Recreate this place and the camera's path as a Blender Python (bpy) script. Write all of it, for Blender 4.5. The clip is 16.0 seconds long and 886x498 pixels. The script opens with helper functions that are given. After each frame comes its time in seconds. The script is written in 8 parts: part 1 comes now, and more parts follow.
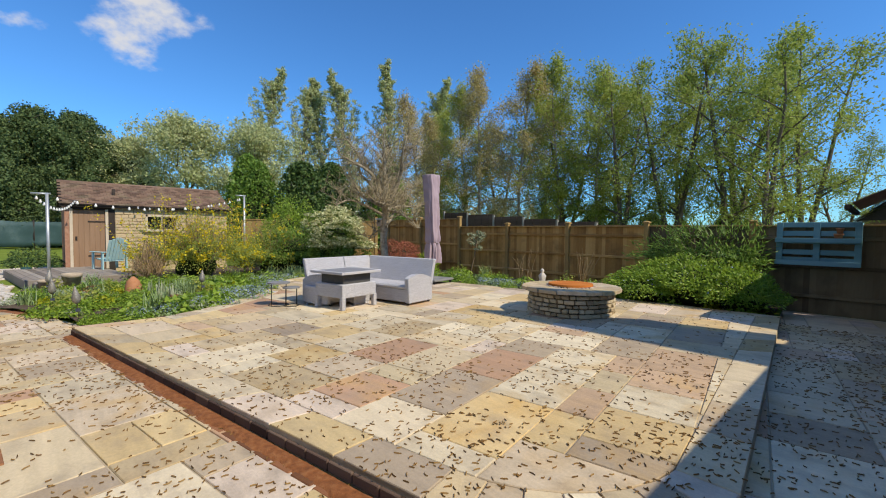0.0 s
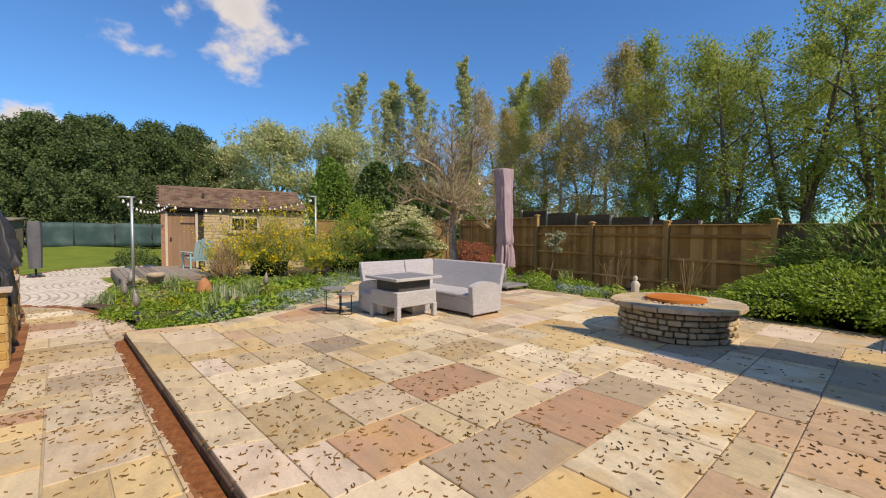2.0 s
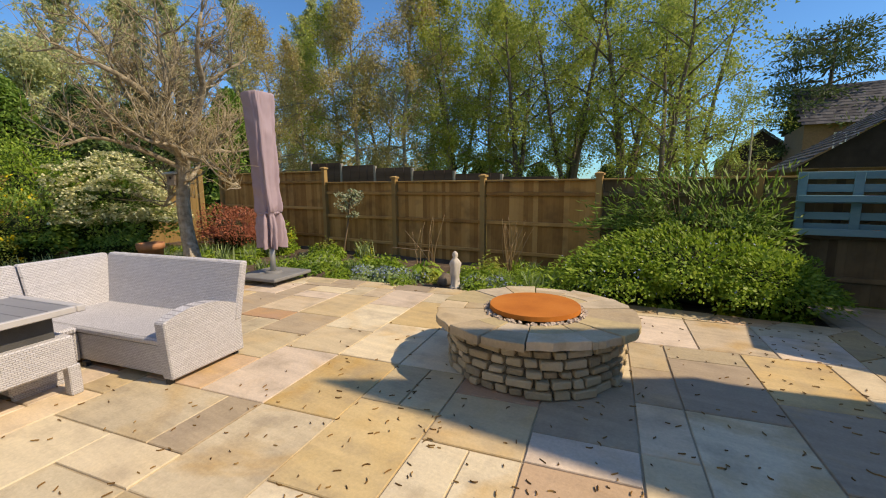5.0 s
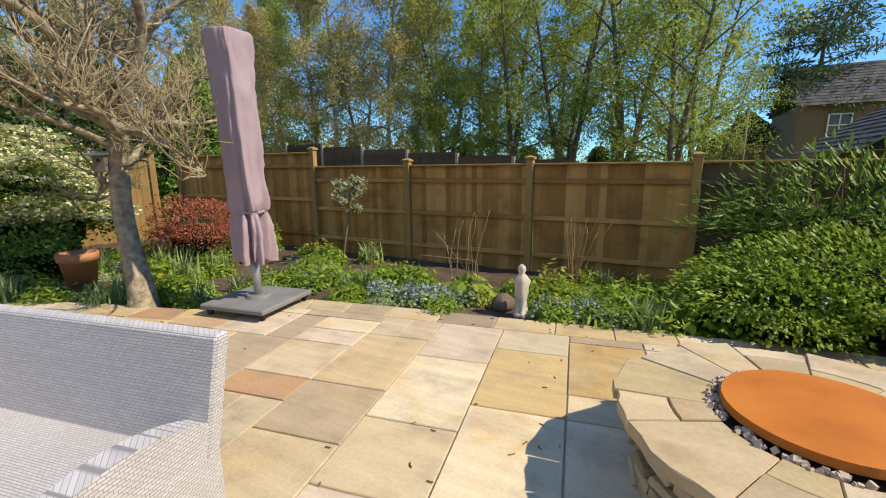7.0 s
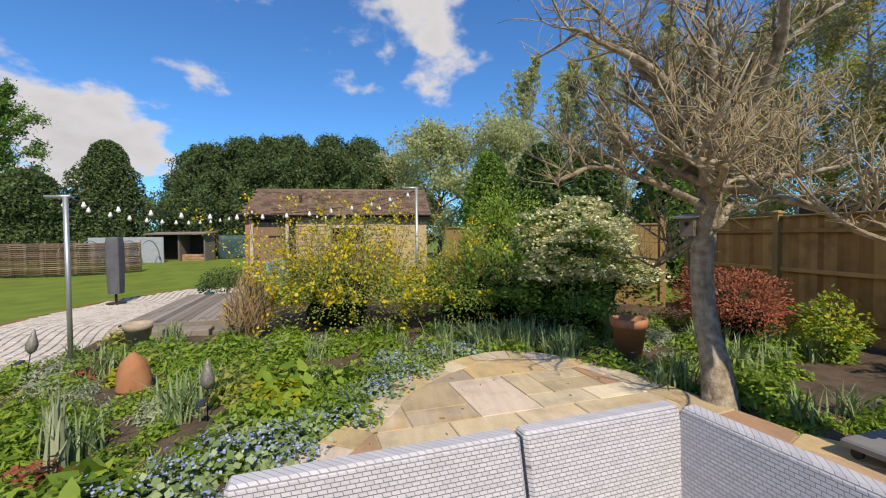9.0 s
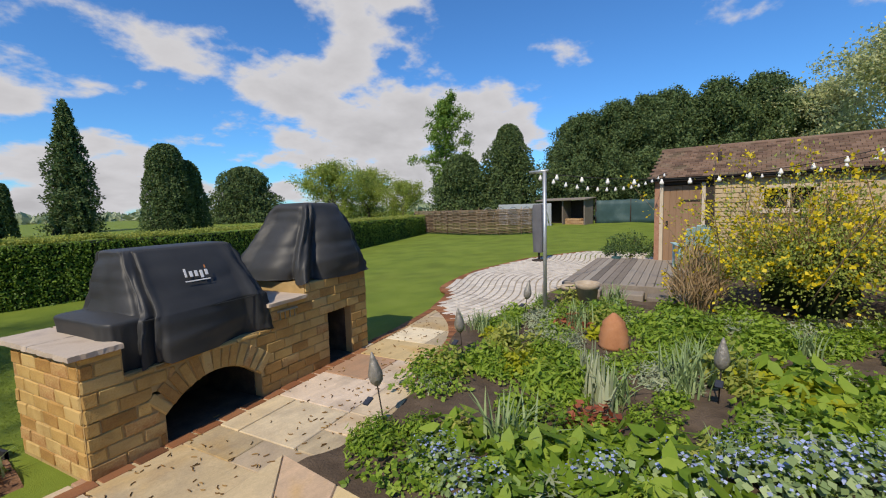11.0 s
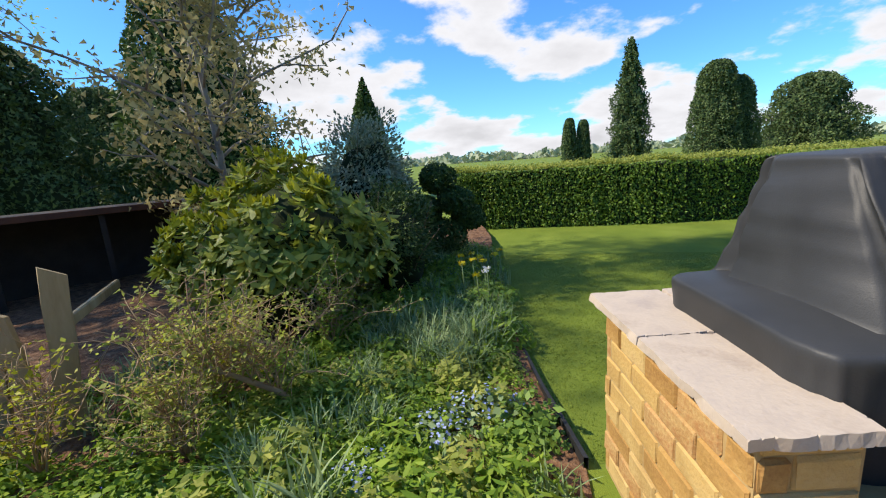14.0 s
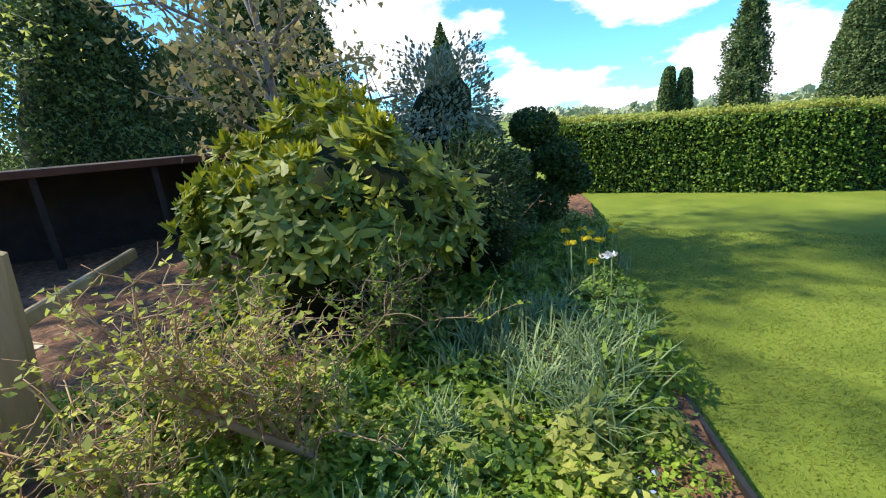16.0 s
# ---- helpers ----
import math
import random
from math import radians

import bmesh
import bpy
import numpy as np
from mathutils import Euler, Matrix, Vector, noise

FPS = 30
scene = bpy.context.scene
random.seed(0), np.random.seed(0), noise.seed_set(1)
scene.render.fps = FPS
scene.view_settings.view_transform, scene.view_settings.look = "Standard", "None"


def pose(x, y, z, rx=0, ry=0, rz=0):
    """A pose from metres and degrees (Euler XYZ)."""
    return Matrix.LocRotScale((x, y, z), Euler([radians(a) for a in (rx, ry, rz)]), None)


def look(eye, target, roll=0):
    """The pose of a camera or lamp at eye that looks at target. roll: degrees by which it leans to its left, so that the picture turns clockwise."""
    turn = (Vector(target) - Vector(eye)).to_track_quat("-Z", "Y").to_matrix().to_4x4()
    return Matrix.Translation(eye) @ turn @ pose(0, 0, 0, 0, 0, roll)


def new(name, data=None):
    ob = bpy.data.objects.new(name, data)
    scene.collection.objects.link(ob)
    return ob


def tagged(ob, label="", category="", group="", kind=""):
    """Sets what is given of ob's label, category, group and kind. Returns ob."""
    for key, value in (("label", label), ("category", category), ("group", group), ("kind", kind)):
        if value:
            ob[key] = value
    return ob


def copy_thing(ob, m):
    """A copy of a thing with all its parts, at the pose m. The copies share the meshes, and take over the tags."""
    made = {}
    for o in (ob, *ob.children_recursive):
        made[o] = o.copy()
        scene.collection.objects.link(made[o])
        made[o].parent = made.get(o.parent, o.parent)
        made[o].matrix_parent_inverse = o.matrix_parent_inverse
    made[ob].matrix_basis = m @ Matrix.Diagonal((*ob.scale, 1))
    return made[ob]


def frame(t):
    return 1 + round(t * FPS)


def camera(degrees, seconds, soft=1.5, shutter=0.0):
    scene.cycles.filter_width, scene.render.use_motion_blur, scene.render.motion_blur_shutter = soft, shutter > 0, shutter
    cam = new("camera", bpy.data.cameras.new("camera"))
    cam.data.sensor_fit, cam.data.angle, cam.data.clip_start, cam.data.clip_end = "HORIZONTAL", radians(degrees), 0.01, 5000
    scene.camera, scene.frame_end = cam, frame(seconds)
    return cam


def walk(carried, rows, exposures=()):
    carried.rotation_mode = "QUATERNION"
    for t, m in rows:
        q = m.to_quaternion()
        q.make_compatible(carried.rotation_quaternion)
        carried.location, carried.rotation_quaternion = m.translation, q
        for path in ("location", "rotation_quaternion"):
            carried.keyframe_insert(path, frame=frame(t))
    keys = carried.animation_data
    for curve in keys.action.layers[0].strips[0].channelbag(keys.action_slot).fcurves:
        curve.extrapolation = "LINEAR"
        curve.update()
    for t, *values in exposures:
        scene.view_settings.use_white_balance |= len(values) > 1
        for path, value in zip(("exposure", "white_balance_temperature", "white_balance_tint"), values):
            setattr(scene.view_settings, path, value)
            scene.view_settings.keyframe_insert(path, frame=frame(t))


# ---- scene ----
cam = camera(92.8, 16.0, soft=1.1)
PATH = [
    (0, (8.601, 6.752, 1.396), (7.147, 8.124, 1.315), 0.6),
    (0.5, (8.555, 6.797, 1.379), (7.092, 8.159, 1.297), 0.5),
    (1, (8.481, 6.961, 1.403), (6.947, 8.241, 1.316), -0.2),
    (1.5, (8.311, 7.216, 1.419), (6.646, 8.321, 1.331), -0.1),
    (2, (7.942, 7.594, 1.421), (6.258, 8.669, 1.335), 0.4),
    (2.5, (7.669, 8.039, 1.408), (5.949, 9.042, 1.216), -0.6),
    (3, (7.311, 8.472, 1.397), (5.583, 9.455, 1.179), -0.6),
    (3.5, (6.952, 8.788, 1.533), (5.213, 9.747, 1.299), -0.0),
    (4, (6.626, 9.176, 1.57), (4.889, 10.137, 1.327), -0.0),
    (4.3, (6.401, 9.462, 1.57), (4.846, 10.687, 1.288), 0.2),
    (4.5, (6.225, 9.612, 1.555), (4.891, 11.08, 1.299), -1.2),
    (4.7, (6.077, 9.821, 1.535), (4.909, 11.423, 1.272), -0.8),
    (6.8, (4.207, 11.314, 1.543), (3.449, 13.127, 1.171), 0.3),
    (7, (3.996, 11.347, 1.559), (3.094, 13.091, 1.18), -0.6),
    (7.5, (3.497, 11.416, 1.572), (2.252, 12.938, 1.208), -2.2),
    (8, (2.985, 11.309, 1.632), (1.389, 12.488, 1.379), -1.7),
    (8.5, (2.537, 11.012, 1.628), (0.787, 11.97, 1.49), -1.3),
    (9, (2.14, 10.845, 1.57), (0.162, 11.13, 1.512), -0.5),
    (9.5, (2.08, 10.61, 1.572), (0.108, 10.285, 1.52), 0.4),
    (10, (2.25, 10.303, 1.64), (0.343, 9.711, 1.552), -0.6),
    (10.2, (2.285, 10.161, 1.64), (0.452, 9.368, 1.533), -1.4),
    (12.3, (1.867, 8.44, 1.568), (0.659, 6.869, 1.302), -1.1),
    (12.5, (1.85, 8.279, 1.56), (0.791, 6.605, 1.281), -1.8),
    (13, (1.897, 7.822, 1.525), (1.355, 5.92, 1.226), -4.3),
    (13.5, (1.947, 7.421, 1.489), (2.024, 5.452, 1.149), -4.0),
    (14, (2.057, 7.055, 1.42), (2.471, 5.142, 1.01), -4.0),
    (14.5, (2.21, 6.569, 1.24), (2.53, 4.665, 0.719), -2.4),
    (15, (2.244, 6.163, 1.241), (2.676, 4.302, 0.649), -4.2),
    (15.5, (2.403, 5.969, 1.223), (2.874, 4.138, 0.571), -3.3),
    (16, (2.541, 5.942, 1.288), (3.272, 4.171, 0.714), -4.1),
]
walk(cam, [(r[0], look(*r[1:])) for r in PATH], exposures=((0.0, 0.06, 7000, 10), (1.0, 0.14, 7500, 13), (2.5, 0.0, 8100, 16), (4.7, 0.05, 8500, 15), (7.5, 0.3, 7600, 10), (9.0, 0.0, 7300, 13), (10.2, -0.05, 7200, 12), (12.5, -0.25, 6600, 12), (13.1, -0.2, 6400, 10), (14.0, 0.46, 7000, 11), (15.0, 0.74, 6900, 10), (16.0, 0.95, 6900, 10)))
import itertools

# ---- light ----
SUN_AZ, SUN_EL = radians(13), radians(46)
sun = new("sun", bpy.data.lights.new("sun", "SUN"))
sun.data.energy, sun.data.angle, sun.data.color = 4.4, radians(0.6), (1.0, 0.93, 0.8)
sun.matrix_world = look((0, 0, 0), (-math.cos(SUN_EL) * math.cos(SUN_AZ), -math.cos(SUN_EL) * math.sin(SUN_AZ), -math.sin(SUN_EL)))


def build_world():
    w = bpy.data.worlds.new("sky_world")
    scene.world = w
    w.use_nodes = True
    nt = w.node_tree
    nt.nodes.clear()
    N = nt.nodes.new
    L = nt.links.new
    out, bg = N("ShaderNodeOutputWorld"), N("ShaderNodeBackground")
    sky = N("ShaderNodeTexSky")
    sky.sky_type, sky.sun_disc = "NISHITA", False
    sky.sun_elevation, sky.sun_rotation = SUN_EL, radians(90) - SUN_AZ
    sky.altitude, sky.air_density, sky.dust_density, sky.ozone_density = 100, 1.0, 0.2, 2.0
    tc = N("ShaderNodeTexCoord")
    sep = N("ShaderNodeSeparateXYZ")
    L(tc.outputs["Generated"], sep.inputs[0])

    def m(op, a, b=None, clamp=False):
        n = N("ShaderNodeMath")
        n.operation, n.use_clamp = op, clamp
        for i, v in enumerate((a, b)):
            if v is None:
                continue
            if isinstance(v, (int, float)):
                n.inputs[i].default_value = v
            else:
                L(v, n.inputs[i])
        return n.outputs[0]

    den = m("ADD", m("MAXIMUM", sep.outputs[2], 0.0), 0.33)
    comb = N("ShaderNodeCombineXYZ")
    L(m("DIVIDE", sep.outputs[0], den), comb.inputs[0])
    L(m("DIVIDE", sep.outputs[1], den), comb.inputs[1])
    comb.inputs[2].default_value = 4.7
    big, fine = N("ShaderNodeTexNoise"), N("ShaderNodeTexNoise")
    for n, s, d, r in ((big, 2.0, 10, 0.55), (fine, 0.6, 2, 0.5)):
        n.inputs["Scale"].default_value, n.inputs["Detail"].default_value, n.inputs["Roughness"].default_value = s, d, r
        L(comb.outputs[0], n.inputs["Vector"])
    # clouds gather towards the open country
    lean = m("ADD", m("MULTIPLY", sep.outputs[1], -0.11), m("MULTIPLY", sep.outputs[0], -0.03))
    dens = m("ADD", m("ADD", m("MULTIPLY", big.outputs[0], 0.8), m("MULTIPLY", fine.outputs[0], 0.25)), lean)
    ramp = N("ShaderNodeMapRange")
    ramp.interpolation_type = "SMOOTHSTEP"
    ramp.inputs["From Min"].default_value, ramp.inputs["From Max"].default_value = 0.59, 0.655
    L(dens, ramp.inputs["Value"])
    shade = N("ShaderNodeMapRange")
    shade.inputs["From Min"].default_value, shade.inputs["From Max"].default_value = 0.62, 0.8
    shade.inputs["To Min"].default_value, shade.inputs["To Max"].default_value = 6.6, 4.8
    L(dens, shade.inputs["Value"])
    cloud = N("ShaderNodeCombineColor")
    L(m("MULTIPLY", shade.outputs[0], 0.94), cloud.inputs[0])
    L(m("MULTIPLY", shade.outputs[0], 0.985), cloud.inputs[1])
    L(m("MULTIPLY", shade.outputs[0], 1.09), cloud.inputs[2])
    hsv = N("ShaderNodeMix")
    hsv.data_type, hsv.blend_type = "RGBA", "MULTIPLY"
    hsv.inputs["Factor"].default_value = 1.0
    hsv.inputs["B"].default_value = (0.46, 1.04, 1.66, 1)
    L(sky.outputs[0], hsv.inputs["A"])
    mix = N("ShaderNodeMix")
    mix.data_type = "RGBA"
    L(ramp.outputs[0], mix.inputs["Factor"])
    L(hsv.outputs["Result"], mix.inputs["A"])
    L(cloud.outputs[0], mix.inputs["B"])
    L(mix.outputs["Result"], bg.inputs["Color"])
    bg.inputs["Strength"].default_value = 0.11
    L(bg.outputs[0], out.inputs[0])


build_world()

# ---- materials ----


def mat(name, cols, rough=0.8, scale=6.0, fine=60.0, bump=0.3, metal=0.0, per="", spec=0.3, stretch=(1, 1, 1), trans=0.0, stain=None, dist=0.01, grime=None):
    """A procedural surface. cols: two to five colours, blended by noise at two sizes; per 'object' or 'island' picks
    the colour by piece. stain: (colour, size, amount) of blotches. trans: light let through, for leaves."""
    ma = bpy.data.materials.new(name)
    ma.use_nodes = True
    nt = ma.node_tree
    b = nt.nodes["Principled BSDF"]
    N, L = nt.nodes.new, nt.links.new
    tc, mp = N("ShaderNodeTexCoord"), N("ShaderNodeMapping")
    mp.inputs["Scale"].default_value = stretch
    L(tc.outputs["Object"], mp.inputs[0])
    n1, n2 = N("ShaderNodeTexNoise"), N("ShaderNodeTexNoise")
    for n, s in ((n1, scale), (n2, fine)):
        n.inputs["Scale"].default_value, n.inputs["Detail"].default_value = s, 5
        L(mp.outputs[0], n.inputs["Vector"])
    add = N("ShaderNodeMath")
    add.operation = "MULTIPLY_ADD"
    L(n2.outputs[0], add.inputs[0])
    add.inputs[1].default_value = 0.4
    if per:
        src = N("ShaderNodeObjectInfo").outputs["Random"] if per == "object" else N("ShaderNodeNewGeometry").outputs["Random Per Island"]
        sc = N("ShaderNodeMath")
        sc.operation = "MULTIPLY_ADD"
        L(src, sc.inputs[0])
        sc.inputs[1].default_value = 0.86
        half = N("ShaderNodeMath")
        half.operation = "MULTIPLY_ADD"
        L(n1.outputs[0], half.inputs[0])
        half.inputs[1].default_value, half.inputs[2].default_value = 0.34, -0.28
        L(half.outputs[0], sc.inputs[2])
        L(sc.outputs[0], add.inputs[2])
    else:
        half = N("ShaderNodeMath")
        half.operation = "MULTIPLY_ADD"
        L(n1.outputs[0], half.inputs[0])
        half.inputs[1].default_value, half.inputs[2].default_value = 1.5, -0.45
        L(half.outputs[0], add.inputs[2])
    ramp = N("ShaderNodeValToRGB")
    els = ramp.color_ramp.elements
    while len(els) < len(cols):
        els.new(0.5)
    for i, c in enumerate(cols):
        els[i].position = i / (len(cols) - 1) if len(cols) > 1 else 0
        els[i].color = (*c, 1)
    L(add.outputs[0], ramp.inputs[0])
    col = ramp.outputs[0]
    for stain in [q for q in (stain, grime) if q]:
        n3, mr, mx = N("ShaderNodeTexNoise"), N("ShaderNodeMapRange"), N("ShaderNodeMix")
        n3.inputs["Scale"].default_value, n3.inputs["Detail"].default_value = stain[1], 6
        geo = N("ShaderNodeNewGeometry")
        L(geo.outputs["Position"], n3.inputs["Vector"])
        mr.inputs["From Min"].default_value, mr.inputs["From Max"].default_value = 0.5, 0.72
        mr.inputs["To Max"].default_value = stain[2]
        L(n3.outputs[0], mr.inputs["Value"])
        mx.data_type = "RGBA"
        L(mr.outputs[0], mx.inputs["Factor"])
        L(col, mx.inputs["A"])
        mx.inputs["B"].default_value = (*stain[0], 1)
        col = mx.outputs["Result"]
    L(col, b.inputs["Base Color"])
    b.inputs["Roughness"].default_value, b.inputs["Metallic"].default_value = rough, metal
    b.inputs["Specular IOR Level"].default_value = spec
    if bump:
        bp = N("ShaderNodeBump")
        bp.inputs["Strength"].default_value, bp.inputs["Distance"].default_value = bump, dist
        L(add.outputs[0] if not per else n2.outputs[0], bp.inputs["Height"])
        L(bp.outputs[0], b.inputs["Normal"])
    if trans:
        tr, ms = N("ShaderNodeBsdfTranslucent"), N("ShaderNodeMixShader")
        L(col, tr.inputs["Color"])
        ms.inputs[0].default_value = trans
        L(b.outputs[0], ms.inputs[1])
        L(tr.outputs[0], ms.inputs[2])
        L(ms.outputs[0], nt.nodes["Material Output"].inputs[0])
    return ma


def riven_stone(name, cols, ochre, grime):
    """Riven sandstone: each slab has its own colour, with iron staining, faint bedding and fine grain."""
    ma = bpy.data.materials.new(name)
    ma.use_nodes = True
    nt = ma.node_tree
    b = nt.nodes["Principled BSDF"]
    N, L = nt.nodes.new, nt.links.new

    def m(op, a, c, d=None, clamp=False):
        n = N("ShaderNodeMath")
        n.operation, n.use_clamp = op, clamp
        for k, v in enumerate((a, c, d)):
            if isinstance(v, (int, float)):
                n.inputs[k].default_value = v
            elif v is not None:
                L(v, n.inputs[k])
        return n.outputs[0]

    def tex(vec, scale, detail=6, rough=0.55, distort=0.0):
        n = N("ShaderNodeTexNoise")
        n.inputs["Scale"].default_value, n.inputs["Detail"].default_value = scale, detail
        n.inputs["Roughness"].default_value, n.inputs["Distortion"].default_value = rough, distort
        L(vec, n.inputs["Vector"])
        return n.outputs[0]

    def mix(fac, a, c, blend="MIX"):
        n = N("ShaderNodeMix")
        n.data_type, n.blend_type = "RGBA", blend
        for key, v in (("Factor", fac), ("A", a), ("B", c)):
            if isinstance(v, tuple):
                n.inputs[key].default_value = (*v, 1)
            elif isinstance(v, (int, float)):
                n.inputs[key].default_value = v
            else:
                L(v, n.inputs[key])
        return n.outputs["Result"]

    rnd = N("ShaderNodeObjectInfo").outputs["Random"]
    tc, off = N("ShaderNodeTexCoord"), N("ShaderNodeVectorMath")
    off.operation = "MULTIPLY_ADD"
    shift = N("ShaderNodeCombineXYZ")
    L(m("MULTIPLY", rnd, 61.0), shift.inputs[0])
    L(m("MULTIPLY", rnd, 37.0), shift.inputs[1])
    L(tc.outputs["Object"], off.inputs[0])
    off.inputs[1].default_value = (1, 1, 1)
    L(shift.outputs[0], off.inputs[2])
    band = N("ShaderNodeMapping")
    band.inputs["Scale"].default_value, band.inputs["Rotation"].default_value = (0.7, 6.0, 1.0), (0, 0, 0.5)
    L(off.outputs[0], band.inputs[0])
    blotch, beds, grain = tex(off.outputs[0], 2.1, 5, 0.5, 0.6), tex(band.outputs[0], 1.6, 4), tex(off.outputs[0], 42, 5, 0.7)
    ramp = N("ShaderNodeValToRGB")
    ramp.color_ramp.interpolation = "CONSTANT"
    els = ramp.color_ramp.elements
    while len(els) < len(cols):
        els.new(0.5)
    for k, c in enumerate(cols):
        els[k].position, els[k].color = k / len(cols), (*c, 1)
    L(rnd, ramp.inputs[0])
    col = ramp.outputs[0]
    own = m("FRACT", m("MULTIPLY", rnd, 17.3), 0)
    iron = m("MULTIPLY", m("MULTIPLY_ADD", blotch, 4.2, -2.0, True), m("MULTIPLY_ADD", own, 1.2, -0.42, True))
    col = mix(iron, col, ochre)
    geo = N("ShaderNodeNewGeometry")
    dirt = m("MULTIPLY", m("MULTIPLY_ADD", tex(geo.outputs["Position"], 3.2), 4.5, -2.2, True), 0.5)
    col = mix(dirt, col, grime)
    tone = m("ADD", m("ADD", m("MULTIPLY_ADD", grain, 0.5, 0.45), m("MULTIPLY_ADD", beds, 0.5, -0.25)), m("MULTIPLY_ADD", m("FRACT", m("MULTIPLY", rnd, 91.7), 0), 0.3, 0.12))
    grey = N("ShaderNodeCombineColor")
    for k in range(3):
        L(tone, grey.inputs[k])
    col = mix(1.0, col, grey.outputs[0], "MULTIPLY")
    L(col, b.inputs["Base Color"])
    b.inputs["Roughness"].default_value, b.inputs["Specular IOR Level"].default_value = 0.75, 0.35
    bp = N("ShaderNodeBump")
    bp.inputs["Strength"].default_value, bp.inputs["Distance"].default_value = 0.5, 0.012
    L(m("ADD", m("MULTIPLY", grain, 0.4), m("ADD", blotch, beds)), bp.inputs["Height"])
    L(bp.outputs[0], b.inputs["Normal"])
    return ma


SLAB = riven_stone("sandstone", [(0.63, 0.53, 0.36), (0.53, 0.41, 0.24), (0.53, 0.37, 0.235), (0.57, 0.46, 0.28), (0.38, 0.3, 0.21), (0.69, 0.59, 0.41), (0.57, 0.42, 0.21), (0.58, 0.47, 0.3), (0.52, 0.42, 0.27), (0.6, 0.5, 0.34), (0.44, 0.27, 0.165), (0.57, 0.43, 0.22), (0.6, 0.48, 0.33), (0.47, 0.37, 0.25), (0.64, 0.52, 0.4)], (0.54, 0.33, 0.1), (0.28, 0.22, 0.16))
MORTAR = mat("mortar", [(0.34, 0.27, 0.18), (0.5, 0.42, 0.3)], 0.95, 9, 90, 0.4)
CREAM = mat("cream_sett", [(0.42, 0.37, 0.31), (0.62, 0.56, 0.48), (0.54, 0.49, 0.42)], 0.8, 3, 70, 0.3, per="island")
REDBRICK = mat("red_edging_brick", [(0.12, 0.05, 0.022), (0.24, 0.095, 0.04), (0.32, 0.15, 0.07)], 0.85, 8, 90, 0.4, per="object")
BUFF = mat("buff_brick", [(0.31, 0.16, 0.05), (0.44, 0.255, 0.08), (0.52, 0.34, 0.12), (0.55, 0.385, 0.16), (0.4, 0.2, 0.075)], 0.85, 9, 80, 0.5, per="object", stain=((0.3, 0.17, 0.05), 5, 0.5))
CAPSTONE = mat("cap_stone", [(0.36, 0.28, 0.22), (0.52, 0.43, 0.34), (0.4, 0.33, 0.28)], 0.8, 5, 60, 0.5)
DRYSTONE = mat("dry_stone", [(0.24, 0.18, 0.11), (0.42, 0.33, 0.2), (0.5, 0.4, 0.25), (0.56, 0.47, 0.33)], 0.9, 7, 60, 0.6, per="object")
GRASS = mat("lawn_grass", [(0.09, 0.14, 0.014), (0.15, 0.208, 0.021), (0.205, 0.26, 0.035)], 0.9, 1.3, 160, 0.6, dist=0.03, stain=((0.1, 0.135, 0.014), 0.7, 0.6))
SOIL = mat("soil", [(0.05, 0.034, 0.022), (0.095, 0.067, 0.045), (0.16, 0.115, 0.078)], 0.95, 5, 60, 0.8, dist=0.03)
FENCEWOOD = mat("fence_wood", [(0.29, 0.145, 0.043), (0.46, 0.255, 0.08), (0.57, 0.345, 0.125)], 0.85, 3, 30, 0.3, per="object", stretch=(1, 1, 0.15), stain=((0.1, 0.055, 0.025), 3, 0.5))
OLDFENCE = mat("weathered_fence_wood", [(0.1, 0.075, 0.045), (0.17, 0.13, 0.075), (0.22, 0.17, 0.1)], 0.9, 3, 30, 0.4, per="object", stretch=(1, 1, 0.15), stain=((0.05, 0.045, 0.03), 2, 0.6))
POSTWOOD = mat("post_wood", [(0.29, 0.18, 0.065), (0.43, 0.28, 0.105)], 0.85, 5, 40, 0.3, stretch=(1, 1, 0.2))
GREYWOOD = mat("weathered_wood", [(0.13, 0.11, 0.09), (0.26, 0.22, 0.18), (0.34, 0.3, 0.25)], 0.85, 5, 50, 0.3, per="object", stretch=(0.3, 1, 1))
DARKWOOD = mat("dark_wood", [(0.02, 0.015, 0.012), (0.05, 0.038, 0.03)], 0.8, 5, 40, 0.3)
RATTAN = mat("grey_rattan", [(0.3, 0.29, 0.29), (0.44, 0.43, 0.43), (0.52, 0.51, 0.51)], 0.6, 8, 60, 0.2, per="island")
BLACKCOVER = mat("black_cover", [(0.026, 0.027, 0.028), (0.05, 0.052, 0.054)], 0.5, 4, 200, 0.15)
RUST = mat("rusted_steel", [(0.36, 0.1, 0.015), (0.5, 0.16, 0.025), (0.56, 0.2, 0.04)], 0.85, 3, 80, 0.2)
MAUVE = mat("mauve_cover", [(0.33, 0.25, 0.28), (0.4, 0.31, 0.34)], 0.85, 4, 200, 0.2)
HOUSEBRICK = mat("house_brick", [(0.16, 0.1, 0.06), (0.28, 0.17, 0.1)], 0.9, 9, 60, 0.4)
ROOFTILE = mat("roof_tile", [(0.09, 0.055, 0.04), (0.19, 0.12, 0.085), (0.26, 0.17, 0.12)], 0.85, 5, 40, 0.4, per="island", stain=((0.2, 0.2, 0.12), 2, 0.4))
METAL = mat("galvanised_steel", [(0.4, 0.42, 0.42), (0.52, 0.54, 0.54)], 0.45, 6, 60, 0.1, metal=0.7)

# ---- mesh helpers ----


